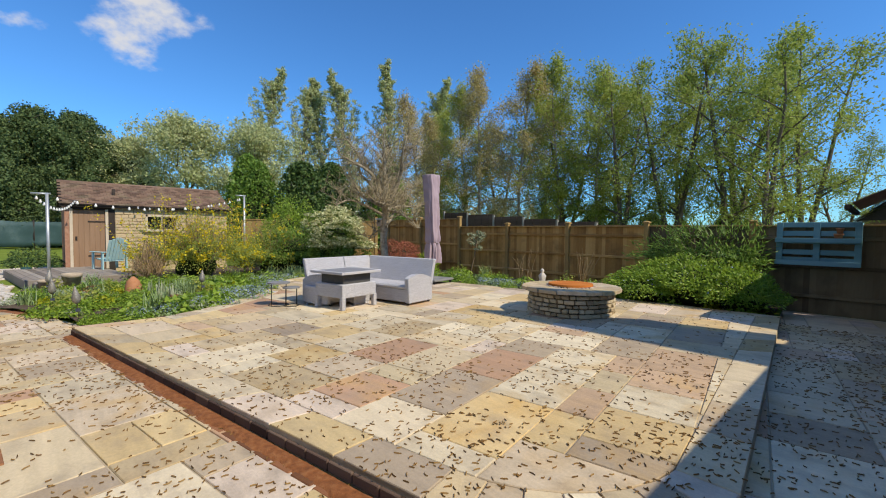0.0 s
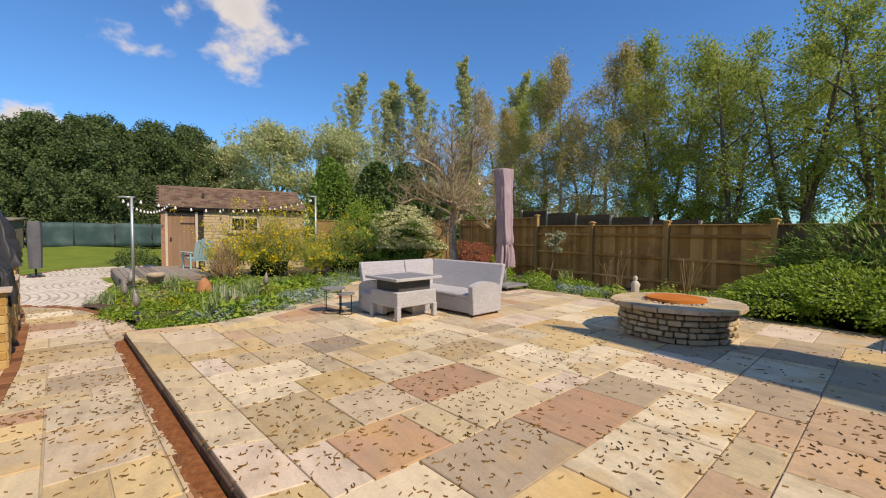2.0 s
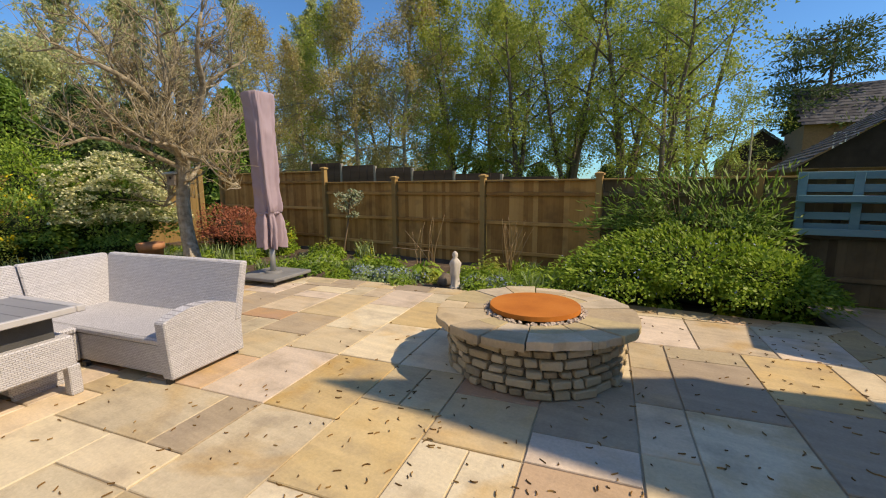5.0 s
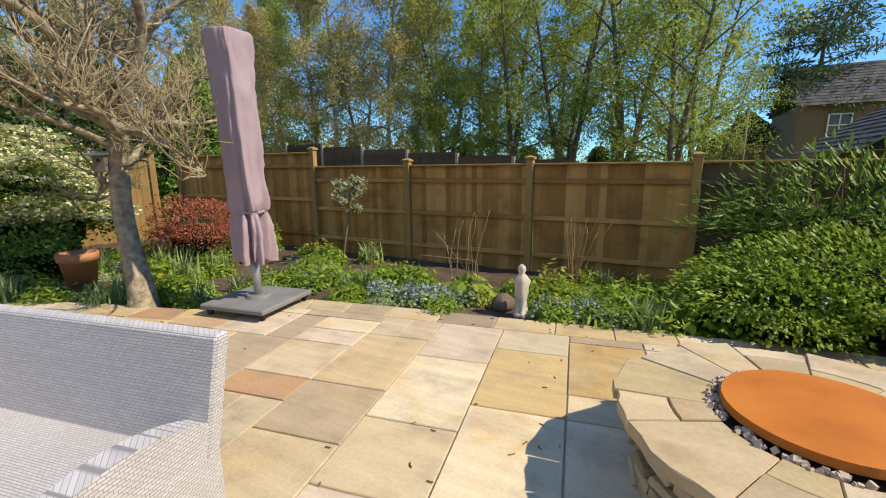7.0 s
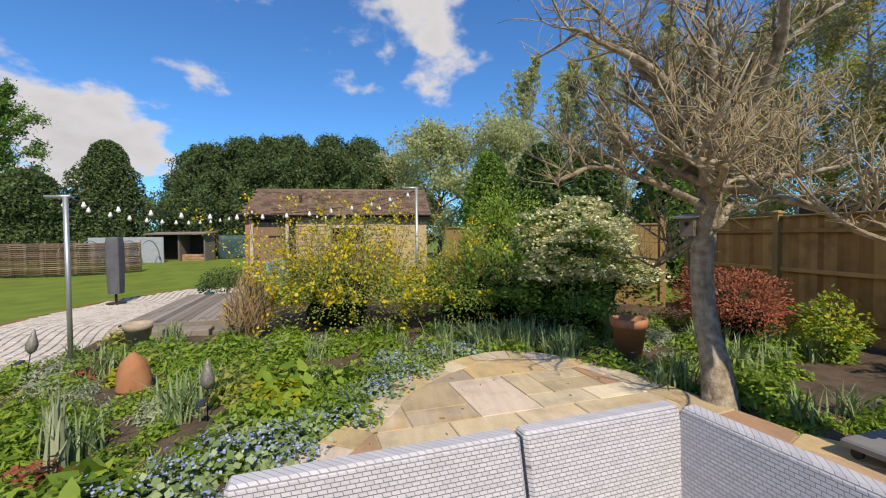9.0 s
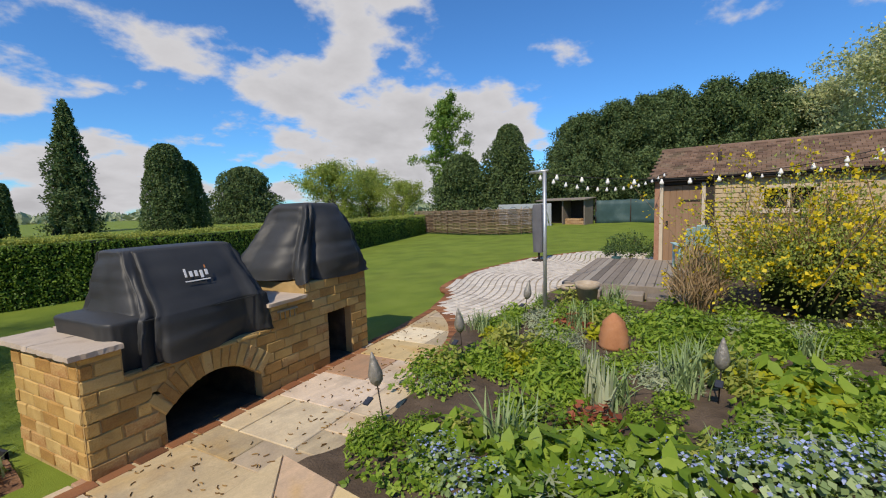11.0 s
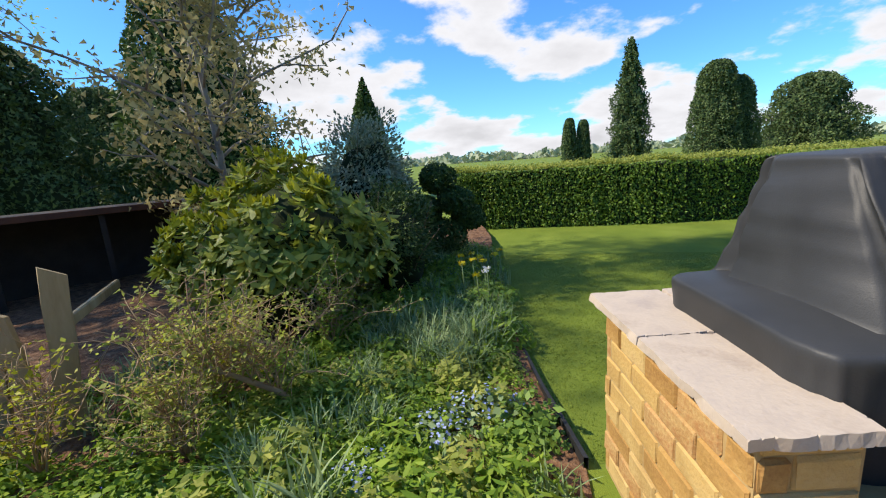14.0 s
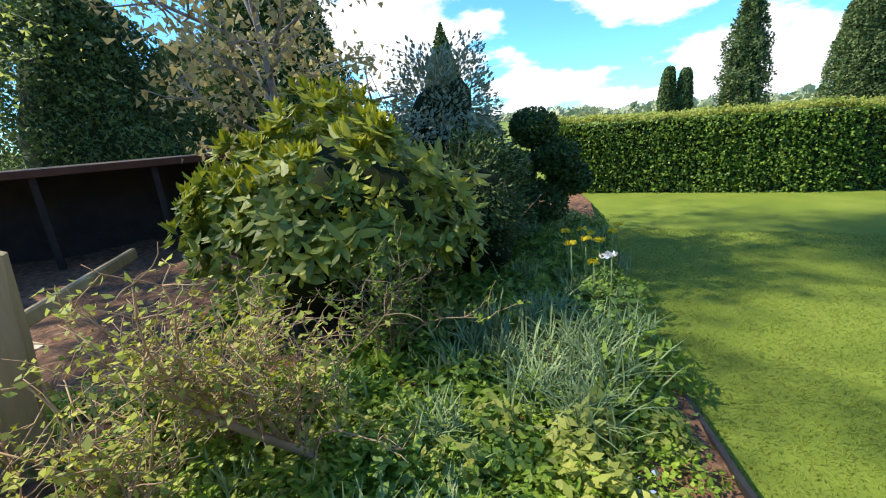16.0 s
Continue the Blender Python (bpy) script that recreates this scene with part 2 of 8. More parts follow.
def mesh_of(name, verts, faces, material=None, smooth=False):
    me = bpy.data.meshes.new(name)
    me.from_pydata(verts, [], faces)
    if smooth:
        me.polygons.foreach_set("use_smooth", [True] * len(me.polygons))
    if material:
        me.materials.append(material)
    me.update()
    return me


def child(name, me, parent=None, m=None, label=""):
    ob = new(name, me)
    if parent is not None:
        ob.parent = parent
    if m is not None:
        ob.matrix_local = m
    if label:
        ob["label"] = label
    return ob


def part(name, bm, material, parent=None, label="", smooth=False, m=None):
    me = bpy.data.meshes.new(name)
    bmesh.ops.recalc_face_normals(bm, faces=bm.faces)
    bm.to_mesh(me)
    bm.free()
    if smooth:
        me.polygons.foreach_set("use_smooth", [True] * len(me.polygons))
    me.materials.append(material)
    return child(name, me, parent, m, label)


def add_box(bm, x0, x1, y0, y1, z0, z1, bevel=0.0, m=None):
    r = bmesh.ops.create_cube(bm, size=1, matrix=Matrix.Translation(((x0 + x1) / 2, (y0 + y1) / 2, (z0 + z1) / 2)) @ Matrix.Diagonal((x1 - x0, y1 - y0, z1 - z0, 1)))
    vs = r["verts"]
    if bevel:
        es = {e for v in vs for e in v.link_edges}
        g = bmesh.ops.bevel(bm, geom=list(es), offset=bevel, segments=1, affect="EDGES")
        vs = list({v for f in g["faces"] for v in f.verts} | {v for v in vs if v.is_valid})
    if m is not None:
        bmesh.ops.transform(bm, matrix=m, verts=vs)
    return vs


def box(x0, x1, y0, y1, z0, z1, bevel=0.0):
    bm = bmesh.new()
    add_box(bm, x0, x1, y0, y1, z0, z1, bevel)
    return bm


def prism(outline, z0, z1, bevel=0.0, jitter=0.0):
    """Verts and faces of an upright block over an outline, its top edge chamfered."""
    n = len(outline)
    cx, cy = sum(p[0] for p in outline) / n, sum(p[1] for p in outline) / n
    rings = [(z0, 0.0), (z1 - bevel, 0.0), (z1, bevel)] if bevel else [(z0, 0.0), (z1, 0.0)]
    vs, fs = [], []
    for z, inset in rings:
        for x, y in outline:
            d = math.hypot(x - cx, y - cy) or 1
            k = 1 - inset / d
            vs.append((cx + (x - cx) * k, cy + (y - cy) * k, z))
    for r in range(len(rings) - 1):
        for i in range(n):
            j = (i + 1) % n
            fs.append((r * n + i, r * n + j, r * n + n + j, r * n + n + i))
    fs.append(tuple(range((len(rings) - 1) * n, len(rings) * n)))
    return vs, fs


def clip_rect(poly, x0, x1, y0, y1):
    for axis, lim, keep in ((0, x0, 1), (0, x1, -1), (1, y0, 1), (1, y1, -1)):
        outp = []
        for i in range(len(poly)):
            a, b = poly[i - 1], poly[i]
            ia, ib = (a[axis] - lim) * keep >= 0, (b[axis] - lim) * keep >= 0
            if ia != ib:
                t = (lim - a[axis]) / (b[axis] - a[axis])
                outp.append((a[0] + t * (b[0] - a[0]), a[1] + t * (b[1] - a[1])))
            if ib:
                outp.append(b)
        poly = outp
        if not poly:
            return []
    clean = []
    for p in poly:
        if not clean or math.hypot(p[0] - clean[-1][0], p[1] - clean[-1][1]) > 0.012:
            clean.append(p)
    if len(clean) > 1 and math.hypot(clean[0][0] - clean[-1][0], clean[0][1] - clean[-1][1]) < 0.012:
        clean.pop()
    return clean if len(clean) > 2 else []


def area(poly):
    return abs(sum(poly[i - 1][0] * poly[i][1] - poly[i][0] * poly[i - 1][1] for i in range(len(poly)))) / 2


def inset(poly, d):
    """The outline of a counter-clockwise polygon moved inwards by d."""
    outp, n = [], len(poly)
    for i in range(n):
        a, b, c = Vector(poly[i - 1]), Vector(poly[i]), Vector(poly[(i + 1) % n])
        n1, n2 = (b - a).normalized(), (c - b).normalized()
        n1, n2 = Vector((-n1.y, n1.x)), Vector((-n2.y, n2.x))
        k = (n1 + n2).normalized()
        outp.append(tuple(b + k * d / max(0.5, k.dot(n1))))
    return outp


def resample(pts, step):
    outp = [pts[0]]
    for a, b in zip(pts, pts[1:]):
        d = math.hypot(b[0] - a[0], b[1] - a[1])
        for i in range(1, max(1, round(d / step)) + 1):
            t = i / max(1, round(d / step))
            outp.append((a[0] + t * (b[0] - a[0]), a[1] + t * (b[1] - a[1])))
    return outp


def inside(poly, x, y):
    r = False
    for i in range(len(poly)):
        (xa, ya), (xb, yb) = poly[i - 1], poly[i]
        if (ya > y) != (yb > y) and x < (xb - xa) * (y - ya) / (yb - ya) + xa:
            r = not r
    return r


def smooth_line(pts, closed=False, n=5):
    """A Catmull-Rom curve through the points."""
    outp, k = [], len(pts)
    for i in range(k if closed else k - 1):
        p = [pts[j % k] if closed else pts[max(0, min(k - 1, j))] for j in (i - 1, i, i + 1, i + 2)]
        for s in range(n):
            t = s / n
            outp.append(tuple(0.5 * (2 * p[1][c] + (p[2][c] - p[0][c]) * t + (2 * p[0][c] - 5 * p[1][c] + 4 * p[2][c] - p[3][c]) * t * t + (3 * p[1][c] - p[0][c] - 3 * p[2][c] + p[3][c]) * t ** 3) for c in range(len(pts[0]))))
    if not closed:
        outp.append(tuple(pts[-1]))
    return outp


# ---- plan ----
PAVE_TURN = 10.0
LOW = -0.12
CORNER = [(6.72 + 1.38 * math.cos(radians(a)), 9.52 + 1.38 * math.sin(radians(a))) for a in range(-80, 8, 11)]
TERRACE = [(0.72, 7.0)] + CORNER + [(7.35, 15.95), (5.5, 15.85), (4.2, 15.68), (3.14, 15.48), (1.38, 15.2), (0.33, 15.0)] + smooth_line([(-0.71, 14.1), (-2.4, 13.6), (-2.95, 13.25), (-3.45, 12.5), (-3.1, 11.68), (-2.4, 10.94), (-1.67, 10.6), (-0.95, 10.2), (-0.42, 9.7), (0.3, 8.8), (0.7, 8.1)], n=3)
PATHWAY = [(10.05, 4.4), (10.05, 17.6), (7.15, 17.6), (7.3, 15.9), (7.95, 9.8), (7.15, 8.3), (6.5, 8.03), (0.72, 7.01), (0.0, 7.12), (-0.85, 6.88), (-2.07, 6.42), (-2.71, 6.0), (-3.55, 4.95), (-2.45, 5.25), (-1.42, 5.44), (1.5, 5.93), (4.73, 6.36), (5.9, 6.45), (6.5, 4.4)]
SETTS = [(-2.71, 6.0), (-4.2, 6.5), (-5.59, 6.1), (-6.76, 6.15), (-8.8, 5.6), (-10.5, 7.4), (-14.0, 6.8)] + smooth_line([(-13.2, 4.4), (-10.63, 3.44), (-9.2, 3.37), (-7.34, 3.35), (-5.2, 3.9), (-4.56, 4.5), (-3.55, 4.95)], n=3)
FENCE_Y = 17.8


def ground_z(x, y):
    z = -0.15
    z -= 0.18 * min(1, max(0, (5.0 - y) / 4))
    z += 0.5 * min(1, max(0, (-x - 8) / 20)) * min(1, max(0, (6 - y) / 4))
    return z


def build_ground():
    def axis(lo, hi):
        a = list(np.arange(lo, hi + 0.01, 1.0))
        d, left, right = 2.0, lo, hi
        while right < 2500:
            left, right = left - d, right + d
            a = [left] + a + [right]
            d *= 1.6
        return a
    xs, ys = axis(-30, 14), axis(-12, 22)
    vs = [(x, y, ground_z(x, y) + (0.02 * noise.noise((x * 0.4, y * 0.4, 0)))) for y in ys for x in xs]
    w = len(xs)
    fs = [(j * w + i, j * w + i + 1, j * w + w + i + 1, j * w + w + i) for j in range(len(ys) - 1) for i in range(w - 1)]
    tagged(new("ground", mesh_of("ground", vs, fs, GRASS, True)), "mown green lawn reaching to the open fields", "lawn", kind="structure")


build_ground()


def slab_field(poly, turn, module, seed):
    """Rectangles of mixed sizes on a turned grid, cut to the outline."""
    rnd = random.Random(seed)
    c, s = math.cos(radians(turn)), math.sin(radians(turn))
    loc = [(x * c + y * s, -x * s + y * c) for x, y in poly]
    x0, x1 = min(p[0] for p in loc), max(p[0] for p in loc)
    y0, y1 = min(p[1] for p in loc), max(p[1] for p in loc)
    nx, ny = int((x1 - x0) / module) + 2, int((y1 - y0) / module) + 2
    used, rects = set(), []
    for j in range(ny):
        for i in range(nx):
            if (i, j) in used:
                continue
            for a, b in rnd.sample([(3, 2), (2, 3), (3, 2), (2, 2), (2, 2), (2, 1), (1, 2), (2, 3)], 8) + [(2, 1), (1, 2), (1, 1)]:
                cells = [(i + p, j + q) for p in range(a) for q in range(b)]
                if not any(cc in used for cc in cells):
                    used.update(cells)
                    rects.append((x0 + i * module, x0 + (i + a) * module, y0 + j * module, y0 + (j + b) * module))
                    break
    outp = []
    for xa, xb, ya, yb in rects:
        g = 0.006
        p = clip_rect(loc, xa + g, xb - g, ya + g, yb - g)
        if p and area(p) > 0.012:
            outp.append([(x * c - y * s, x * s + y * c) for x, y in p])
    return outp


def lay_slabs(poly, parent, z, turn, seed, border=0.0, module=0.31, skip=0):
    rnd = random.Random(seed)
    field = inset(poly, border) if border else poly
    shapes = slab_field(field, turn, module, seed)
    if border:
        n = len(poly)
        inner = inset(poly, border - 0.008)
        for i in range(n):
            a, b, ia, ib = poly[i], poly[(i + 1) % n], inner[i], inner[(i + 1) % n]
            d = math.hypot(b[0] - a[0], b[1] - a[1])
            k = max(1, round(d / 0.7))
            for t in range(k):
                f0, f1 = t / k + 0.006 / d, (t + 1) / k - 0.006 / d
                lerp = lambda p, q, f: (p[0] + (q[0] - p[0]) * f, p[1] + (q[1] - p[1]) * f)
                shapes.append([lerp(a, b, f0), lerp(a, b, f1), lerp(ia, ib, f1), lerp(ia, ib, f0)])
    for sh in shapes:
        cx, cy = sum(p[0] for p in sh) / len(sh), sum(p[1] for p in sh) / len(sh)
        vs, fs = prism([(x - cx, y - cy) for x, y in sh], -0.035, rnd.uniform(-0.002, 0.002), 0.006)
        child("paving_slab", mesh_of("paving_slab", vs, fs, SLAB), parent, Matrix.Translation((cx, cy, z)))


def flat(name, poly, z0, z1, material, label, category, kind="structure"):
    vs, fs = prism(poly, z0, z1)
    return tagged(new(name, mesh_of(name, vs, fs, material)), label, category, kind=kind)


terrace = flat("pavement_terrace", TERRACE, -0.5, -0.012, MORTAR, "raised terrace of mixed buff and pink sandstone slabs", "terrace")
pathway = flat("pavement_path", PATHWAY, -0.5, LOW - 0.012, MORTAR, "lower path of mixed sandstone slabs with red brick edging", "path")
sett_area = flat("pavement_setts", SETTS, -0.5, LOW - 0.01, MORTAR, "curved area of cream setts laid in wavy rows", "paving")


# ---- plants: building blocks ----
LEAF = {
    "birch": mat("birch_leaf", [(0.22, 0.28, 0.05), (0.38, 0.43, 0.09), (0.53, 0.53, 0.14)], 0.6, 3, 20, 0, per="island", trans=0.50),
    "wood": mat("woodland_leaf", [(0.2, 0.26, 0.05), (0.32, 0.39, 0.08), (0.46, 0.5, 0.13)], 0.6, 3, 20, 0, per="island", trans=0.5),
    "bud": mat("bud_leaf", [(0.33, 0.27, 0.1), (0.49, 0.4, 0.17), (0.6, 0.52, 0.24)], 0.7, 3, 20, 0, per="island", trans=0.45),
    "poplar": mat("poplar_leaf", [(0.34, 0.38, 0.16), (0.48, 0.51, 0.24), (0.58, 0.59, 0.32)], 0.6, 3, 20, 0, per="island", trans=0.40),
    "fresh": mat("fresh_leaf", [(0.109, 0.210, 0.023), (0.236, 0.360, 0.037), (0.362, 0.480, 0.074)], 0.5, 3, 20, 0, per="island", trans=0.42),
    "mid": mat("mid_leaf", [(0.074, 0.142, 0.023), (0.148, 0.263, 0.039), (0.247, 0.365, 0.069)], 0.5, 3, 20, 0, per="island", trans=0.35),
    "dark": mat("dark_leaf", [(0.032, 0.069, 0.022), (0.069, 0.126, 0.031), (0.136, 0.196, 0.044)], 0.55, 3, 20, 0, per="island", trans=0.20),
    "conifer": mat("conifer_needle", [(0.046, 0.080, 0.030), (0.090, 0.137, 0.046), (0.154, 0.205, 0.063)], 0.7, 3, 20, 0, per="island", trans=0.20),
    "yellow": mat("yellow_bloom", [(0.55, 0.4, 0.01), (0.7, 0.55, 0.02), (0.75, 0.62, 0.06)], 0.6, 3, 20, 0, per="island", trans=0.3),
    "cream": mat("cream_bloom", [(0.56, 0.57, 0.28), (0.7, 0.69, 0.4), (0.78, 0.76, 0.5)], 0.7, 3, 20, 0, per="island", trans=0.2),
    "blue": mat("blue_bloom", [(0.22, 0.28, 0.55), (0.34, 0.42, 0.7), (0.5, 0.56, 0.8)], 0.7, 3, 20, 0, per="island", trans=0.2),
    "violet": mat("violet_bloom", [(0.1, 0.05, 0.4), (0.2, 0.12, 0.55)], 0.7, 3, 20, 0, per="island", trans=0.2),
    "russet": mat("russet_leaf", [(0.169, 0.046, 0.026), (0.312, 0.091, 0.046), (0.416, 0.156, 0.078)], 0.6, 3, 20, 0, per="island", trans=0.2),
    "silver": mat("silver_leaf", [(0.21, 0.26, 0.15), (0.32, 0.37, 0.22), (0.43, 0.46, 0.31)], 0.6, 3, 20, 0, per="island", trans=0.2),
    "strap": mat("strap_leaf", [(0.13, 0.2, 0.075), (0.23, 0.32, 0.13), (0.34, 0.43, 0.2)], 0.5, 3, 20, 0, per="island", trans=0.2),
    "olive": mat("laurel_leaf", [(0.123, 0.167, 0.024), (0.247, 0.309, 0.039), (0.420, 0.442, 0.058)], 0.5, 3, 20, 0, per="island", trans=0.35, spec=0.5),
    "tip": mat("new_shoot_leaf", [(0.3, 0.34, 0.02), (0.45, 0.45, 0.03)], 0.5, 3, 20, 0, per="island", trans=0.35),
    "straw": mat("straw_stem", [(0.24, 0.16, 0.08), (0.4, 0.28, 0.15)], 0.8, 3, 20, 0, per="island", trans=0.1),
    "white": mat("white_bloom", [(0.75, 0.74, 0.68), (0.85, 0.84, 0.8)], 0.7, 3, 20, 0, per="island", trans=0.2),
}
BARK = mat("grey_brown_bark", [(0.07, 0.055, 0.04), (0.15, 0.12, 0.09), (0.22, 0.18, 0.14)], 0.9, 6, 40, 0.6, stretch=(1, 1, 0.4))
PALEBARK = mat("pale_bark", [(0.12, 0.1, 0.08), (0.3, 0.27, 0.23), (0.42, 0.39, 0.34)], 0.85, 6, 40, 0.5)
MOSSBARK = mat("lichened_bark", [(0.09, 0.065, 0.04), (0.3, 0.25, 0.17), (0.52, 0.47, 0.37)], 0.9, 11, 45, 1.0, dist=0.02)
PALETWIG = mat("pale_twig", [(0.22, 0.17, 0.09), (0.38, 0.31, 0.18), (0.46, 0.39, 0.24)], 0.9, 5, 30, 0.2)
CANE = mat("rose_cane", [(0.22, 0.135, 0.075), (0.37, 0.255, 0.145), (0.45, 0.34, 0.2)], 0.85, 5, 30, 0.2)
TWIG = mat("brown_twig", [(0.16, 0.11, 0.065), (0.3, 0.22, 0.14)], 0.9, 5, 30, 0.2)


def leaf_mesh(name, pts, size, material, aspect=0.5, up=0.0, seed=1, dirs=None, face=None, tri=False, oval=False):
    """One small diamond of leaf at each point; up leans the blades upright, face turns their flat sides."""
    rg = np.random.default_rng(seed)
    p = np.asarray(pts, float).reshape(-1, 3)
    n = len(p)
    d = rg.normal(size=(n, 3)) if dirs is None else np.asarray(dirs, float) + rg.normal(size=(n, 3)) * 0.25
    d[:, 2] += up * 3
    d /= np.linalg.norm(d, axis=1)[:, None] + 1e-9
    if face is not None:
        fn = np.asarray(face, float) + rg.normal(size=(n, 3)) * 0.45
        fn /= np.linalg.norm(fn, axis=1)[:, None] + 1e-9
        d = d - fn * np.sum(d * fn, axis=1)[:, None] * 0.8
        d /= np.linalg.norm(d, axis=1)[:, None] + 1e-9
        k = np.cross(d, fn)
    else:
        k = np.cross(d, rg.normal(size=(n, 3)))
    k /= np.linalg.norm(k, axis=1)[:, None] + 1e-9
    nrm = np.cross(d, k)
    s = size * rg.uniform(0.6, 1.3, size=(n, 1))
    v = np.stack([p - d * s * 0.5, p + k * s * aspect * 0.5 + nrm * s * 0.08, p + d * s * 0.5, p - k * s * aspect * 0.5 + nrm * s * 0.08], 1).reshape(-1, 3)
    q = 4
    if tri:
        q = 3
        v = np.stack([p - d * s * 0.45 + k * s * aspect * 0.5, p + d * s * 0.6, p - d * s * 0.45 - k * s * aspect * 0.5], 1).reshape(-1, 3)
    if oval:
        q = 6
        rise = nrm * s * 0.07
        w = k * s * aspect * 0.5
        v = np.stack([p - d * s * 0.5, p - d * s * 0.2 + w + rise, p + d * s * 0.2 + w * 0.86 + rise, p + d * s * 0.52 - rise, p + d * s * 0.2 - w * 0.86 + rise, p - d * s * 0.2 - w + rise], 1).reshape(-1, 3)
    me = bpy.data.meshes.new(name)
    me.vertices.add(q * n)
    me.vertices.foreach_set("co", v.ravel())
    me.loops.add(q * n)
    me.loops.foreach_set("vertex_index", np.arange(q * n))
    me.polygons.add(n)
    me.polygons.foreach_set("loop_start", np.arange(n) * q)
    me.update(calc_edges=True)
    me.materials.append(material)
    return me


def tube_mesh(name, lines, material, sides=6):
    """Tapered round limbs along lines of (x, y, z, radius)."""
    vs, fs = [], []
    for ln in lines:
        base = len(vs)
        for i, (x, y, z, r) in enumerate(ln):
            a, b = Vector(ln[max(0, i - 1)][:3]), Vector(ln[min(len(ln) - 1, i + 1)][:3])
            t = (b - a).normalized() if (b - a).length else Vector((0, 0, 1))
            u = t.cross(Vector((0.3, 0.9, 0.1))).normalized()
            w = t.cross(u)
            for k in range(sides):
                q = Vector((x, y, z)) + (u * math.cos(2 * math.pi * k / sides) + w * math.sin(2 * math.pi * k / sides)) * r
                vs.append(tuple(q))
        for i in range(len(ln) - 1):
            for k in range(sides):
                k2 = (k + 1) % sides
                fs.append((base + i * sides + k, base + i * sides + k2, base + (i + 1) * sides + k2, base + (i + 1) * sides + k))
        fs.append(tuple(base + (len(ln) - 1) * sides + k for k in range(sides)))
        fs.append(tuple(base + sides - 1 - k for k in range(sides)))
    return mesh_of(name, vs, fs, material, True)


def limb(rnd, start, direction, length, r0, r1, n=5, wander=0.18, lift=0.0):
    p, d = Vector(start), Vector(direction).normalized()
    outp = [(*p, r0)]
    for i in range(1, n + 1):
        d = (d + Vector((rnd.gauss(0, wander), rnd.gauss(0, wander), rnd.gauss(0, wander) + lift))).normalized()
        p = p + d * length / n
        outp.append((*p, r0 + (r1 - r0) * i / n))
    return outp


def tree(name, label, category, h, width, leaf, n_leaf, leaf_size, seed, bark=BARK, trunk_r=0.14, clear=0.3, limbs=16, droop=0.0, leaf_up=-0.1, shape=1.0, group="", stems=1, spread=0.5):
    """A tapered trunk with limbs and a loose crown of small leaves hung on the twigs."""
    rnd, rg = random.Random(seed), np.random.default_rng(seed)
    lines, anchors = [], []
    for st in range(stems):
        lean = (rnd.gauss(0, 0.05) + (rnd.uniform(-0.25, 0.25) if stems > 1 else 0), rnd.gauss(0, 0.05) + (rnd.uniform(-0.2, 0.2) if stems > 1 else 0), 1)
        tr = limb(rnd, (rnd.uniform(-0.2, 0.2) * (stems > 1), rnd.uniform(-0.2, 0.2) * (stems > 1), -0.1), lean, h * 0.95, trunk_r, 0.02, 9, 0.05)
        lines.append(tr)
        for i in range(limbs // stems):
            f = clear + (0.97 - clear) * (i + rnd.random()) / (limbs // stems)
            j = min(8, int(f * 9))
            t = f * 9 - j
            a, b = tr[j], tr[j + 1]
            s = [a[c] + (b[c] - a[c]) * t for c in range(4)]
            ang = i * 2.4 + rnd.uniform(-0.5, 0.5)
            g = (f - clear) / (1 - clear)
            reach = width * 0.5 * max(0.22, math.sin(math.pi * min(1, 0.18 + 0.85 * g) ** shape)) * rnd.uniform(0.75, 1.15)
            up = spread + 0.6 * g
            lb = limb(rnd, s[:3], (math.cos(ang), math.sin(ang), up), reach * math.hypot(1, up) * 0.85, min(s[3] * 0.6, 0.09), 0.012, 5, 0.14, -droop * 0.1)
            lines.append(lb)
            for q in lb[2:]:
                anchors.append(q[:3])
                sub = limb(rnd, q[:3], (rnd.gauss(0, 1), rnd.gauss(0, 1), rnd.uniform(-0.3, 0.7) - droop), reach * 0.42, 0.016, 0.005, 3, 0.2, -droop * 0.25)
                lines.append(sub)
                anchors += [u[:3] for u in sub[1:]]
    an = np.array(anchors)
    pick = an[rg.integers(0, len(an), n_leaf)]
    sig = width * 0.038
    pts = pick + rg.normal(size=(n_leaf, 3)) * np.array([sig, sig, sig * (1.0 + droop)]) - np.array([0, 0, droop * sig])
    ob = tagged(new(name), label, category, group)
    child("trunk", tube_mesh("trunk", lines, bark, 5), ob)
    child("crown", leaf_mesh("crown", pts, leaf_size, leaf, 0.75, leaf_up, seed, tri=True), ob)
    return ob


def blob_points(rg, n, rx, ry, rz, seed, lump=0.35, hollow=0.55, freq=1.6, flat_bottom=True):
    """Points in the outer part of a lumpy mound."""
    d = rg.normal(size=(n, 3))
    d /= np.linalg.norm(d, axis=1)[:, None]
    if flat_bottom:
        d[:, 2] = np.where(d[:, 2] < -0.15, -d[:, 2] * 0.4, d[:, 2])
    rad = np.array([1 + lump * noise.noise((q[0] * freq + seed, q[1] * freq, q[2] * freq)) + lump * 0.5 * noise.noise((q[0] * freq * 2.7, q[1] * freq * 2.7 + seed, q[2] * freq * 2.7)) for q in d])
    rad *= hollow + (1 - hollow) * rg.uniform(0, 1, n) ** 0.4
    return d * rad[:, None] * np.array([rx, ry, rz])


def sunward(pts, size, cz):
    """Leaf faces turned outwards and up to the light."""
    o = (np.asarray(pts) - np.array([0, 0, cz])) / np.array(size)
    o /= np.linalg.norm(o, axis=1)[:, None] + 1e-9
    return o * 0.6 + np.array([0.15, 0, 0.75])


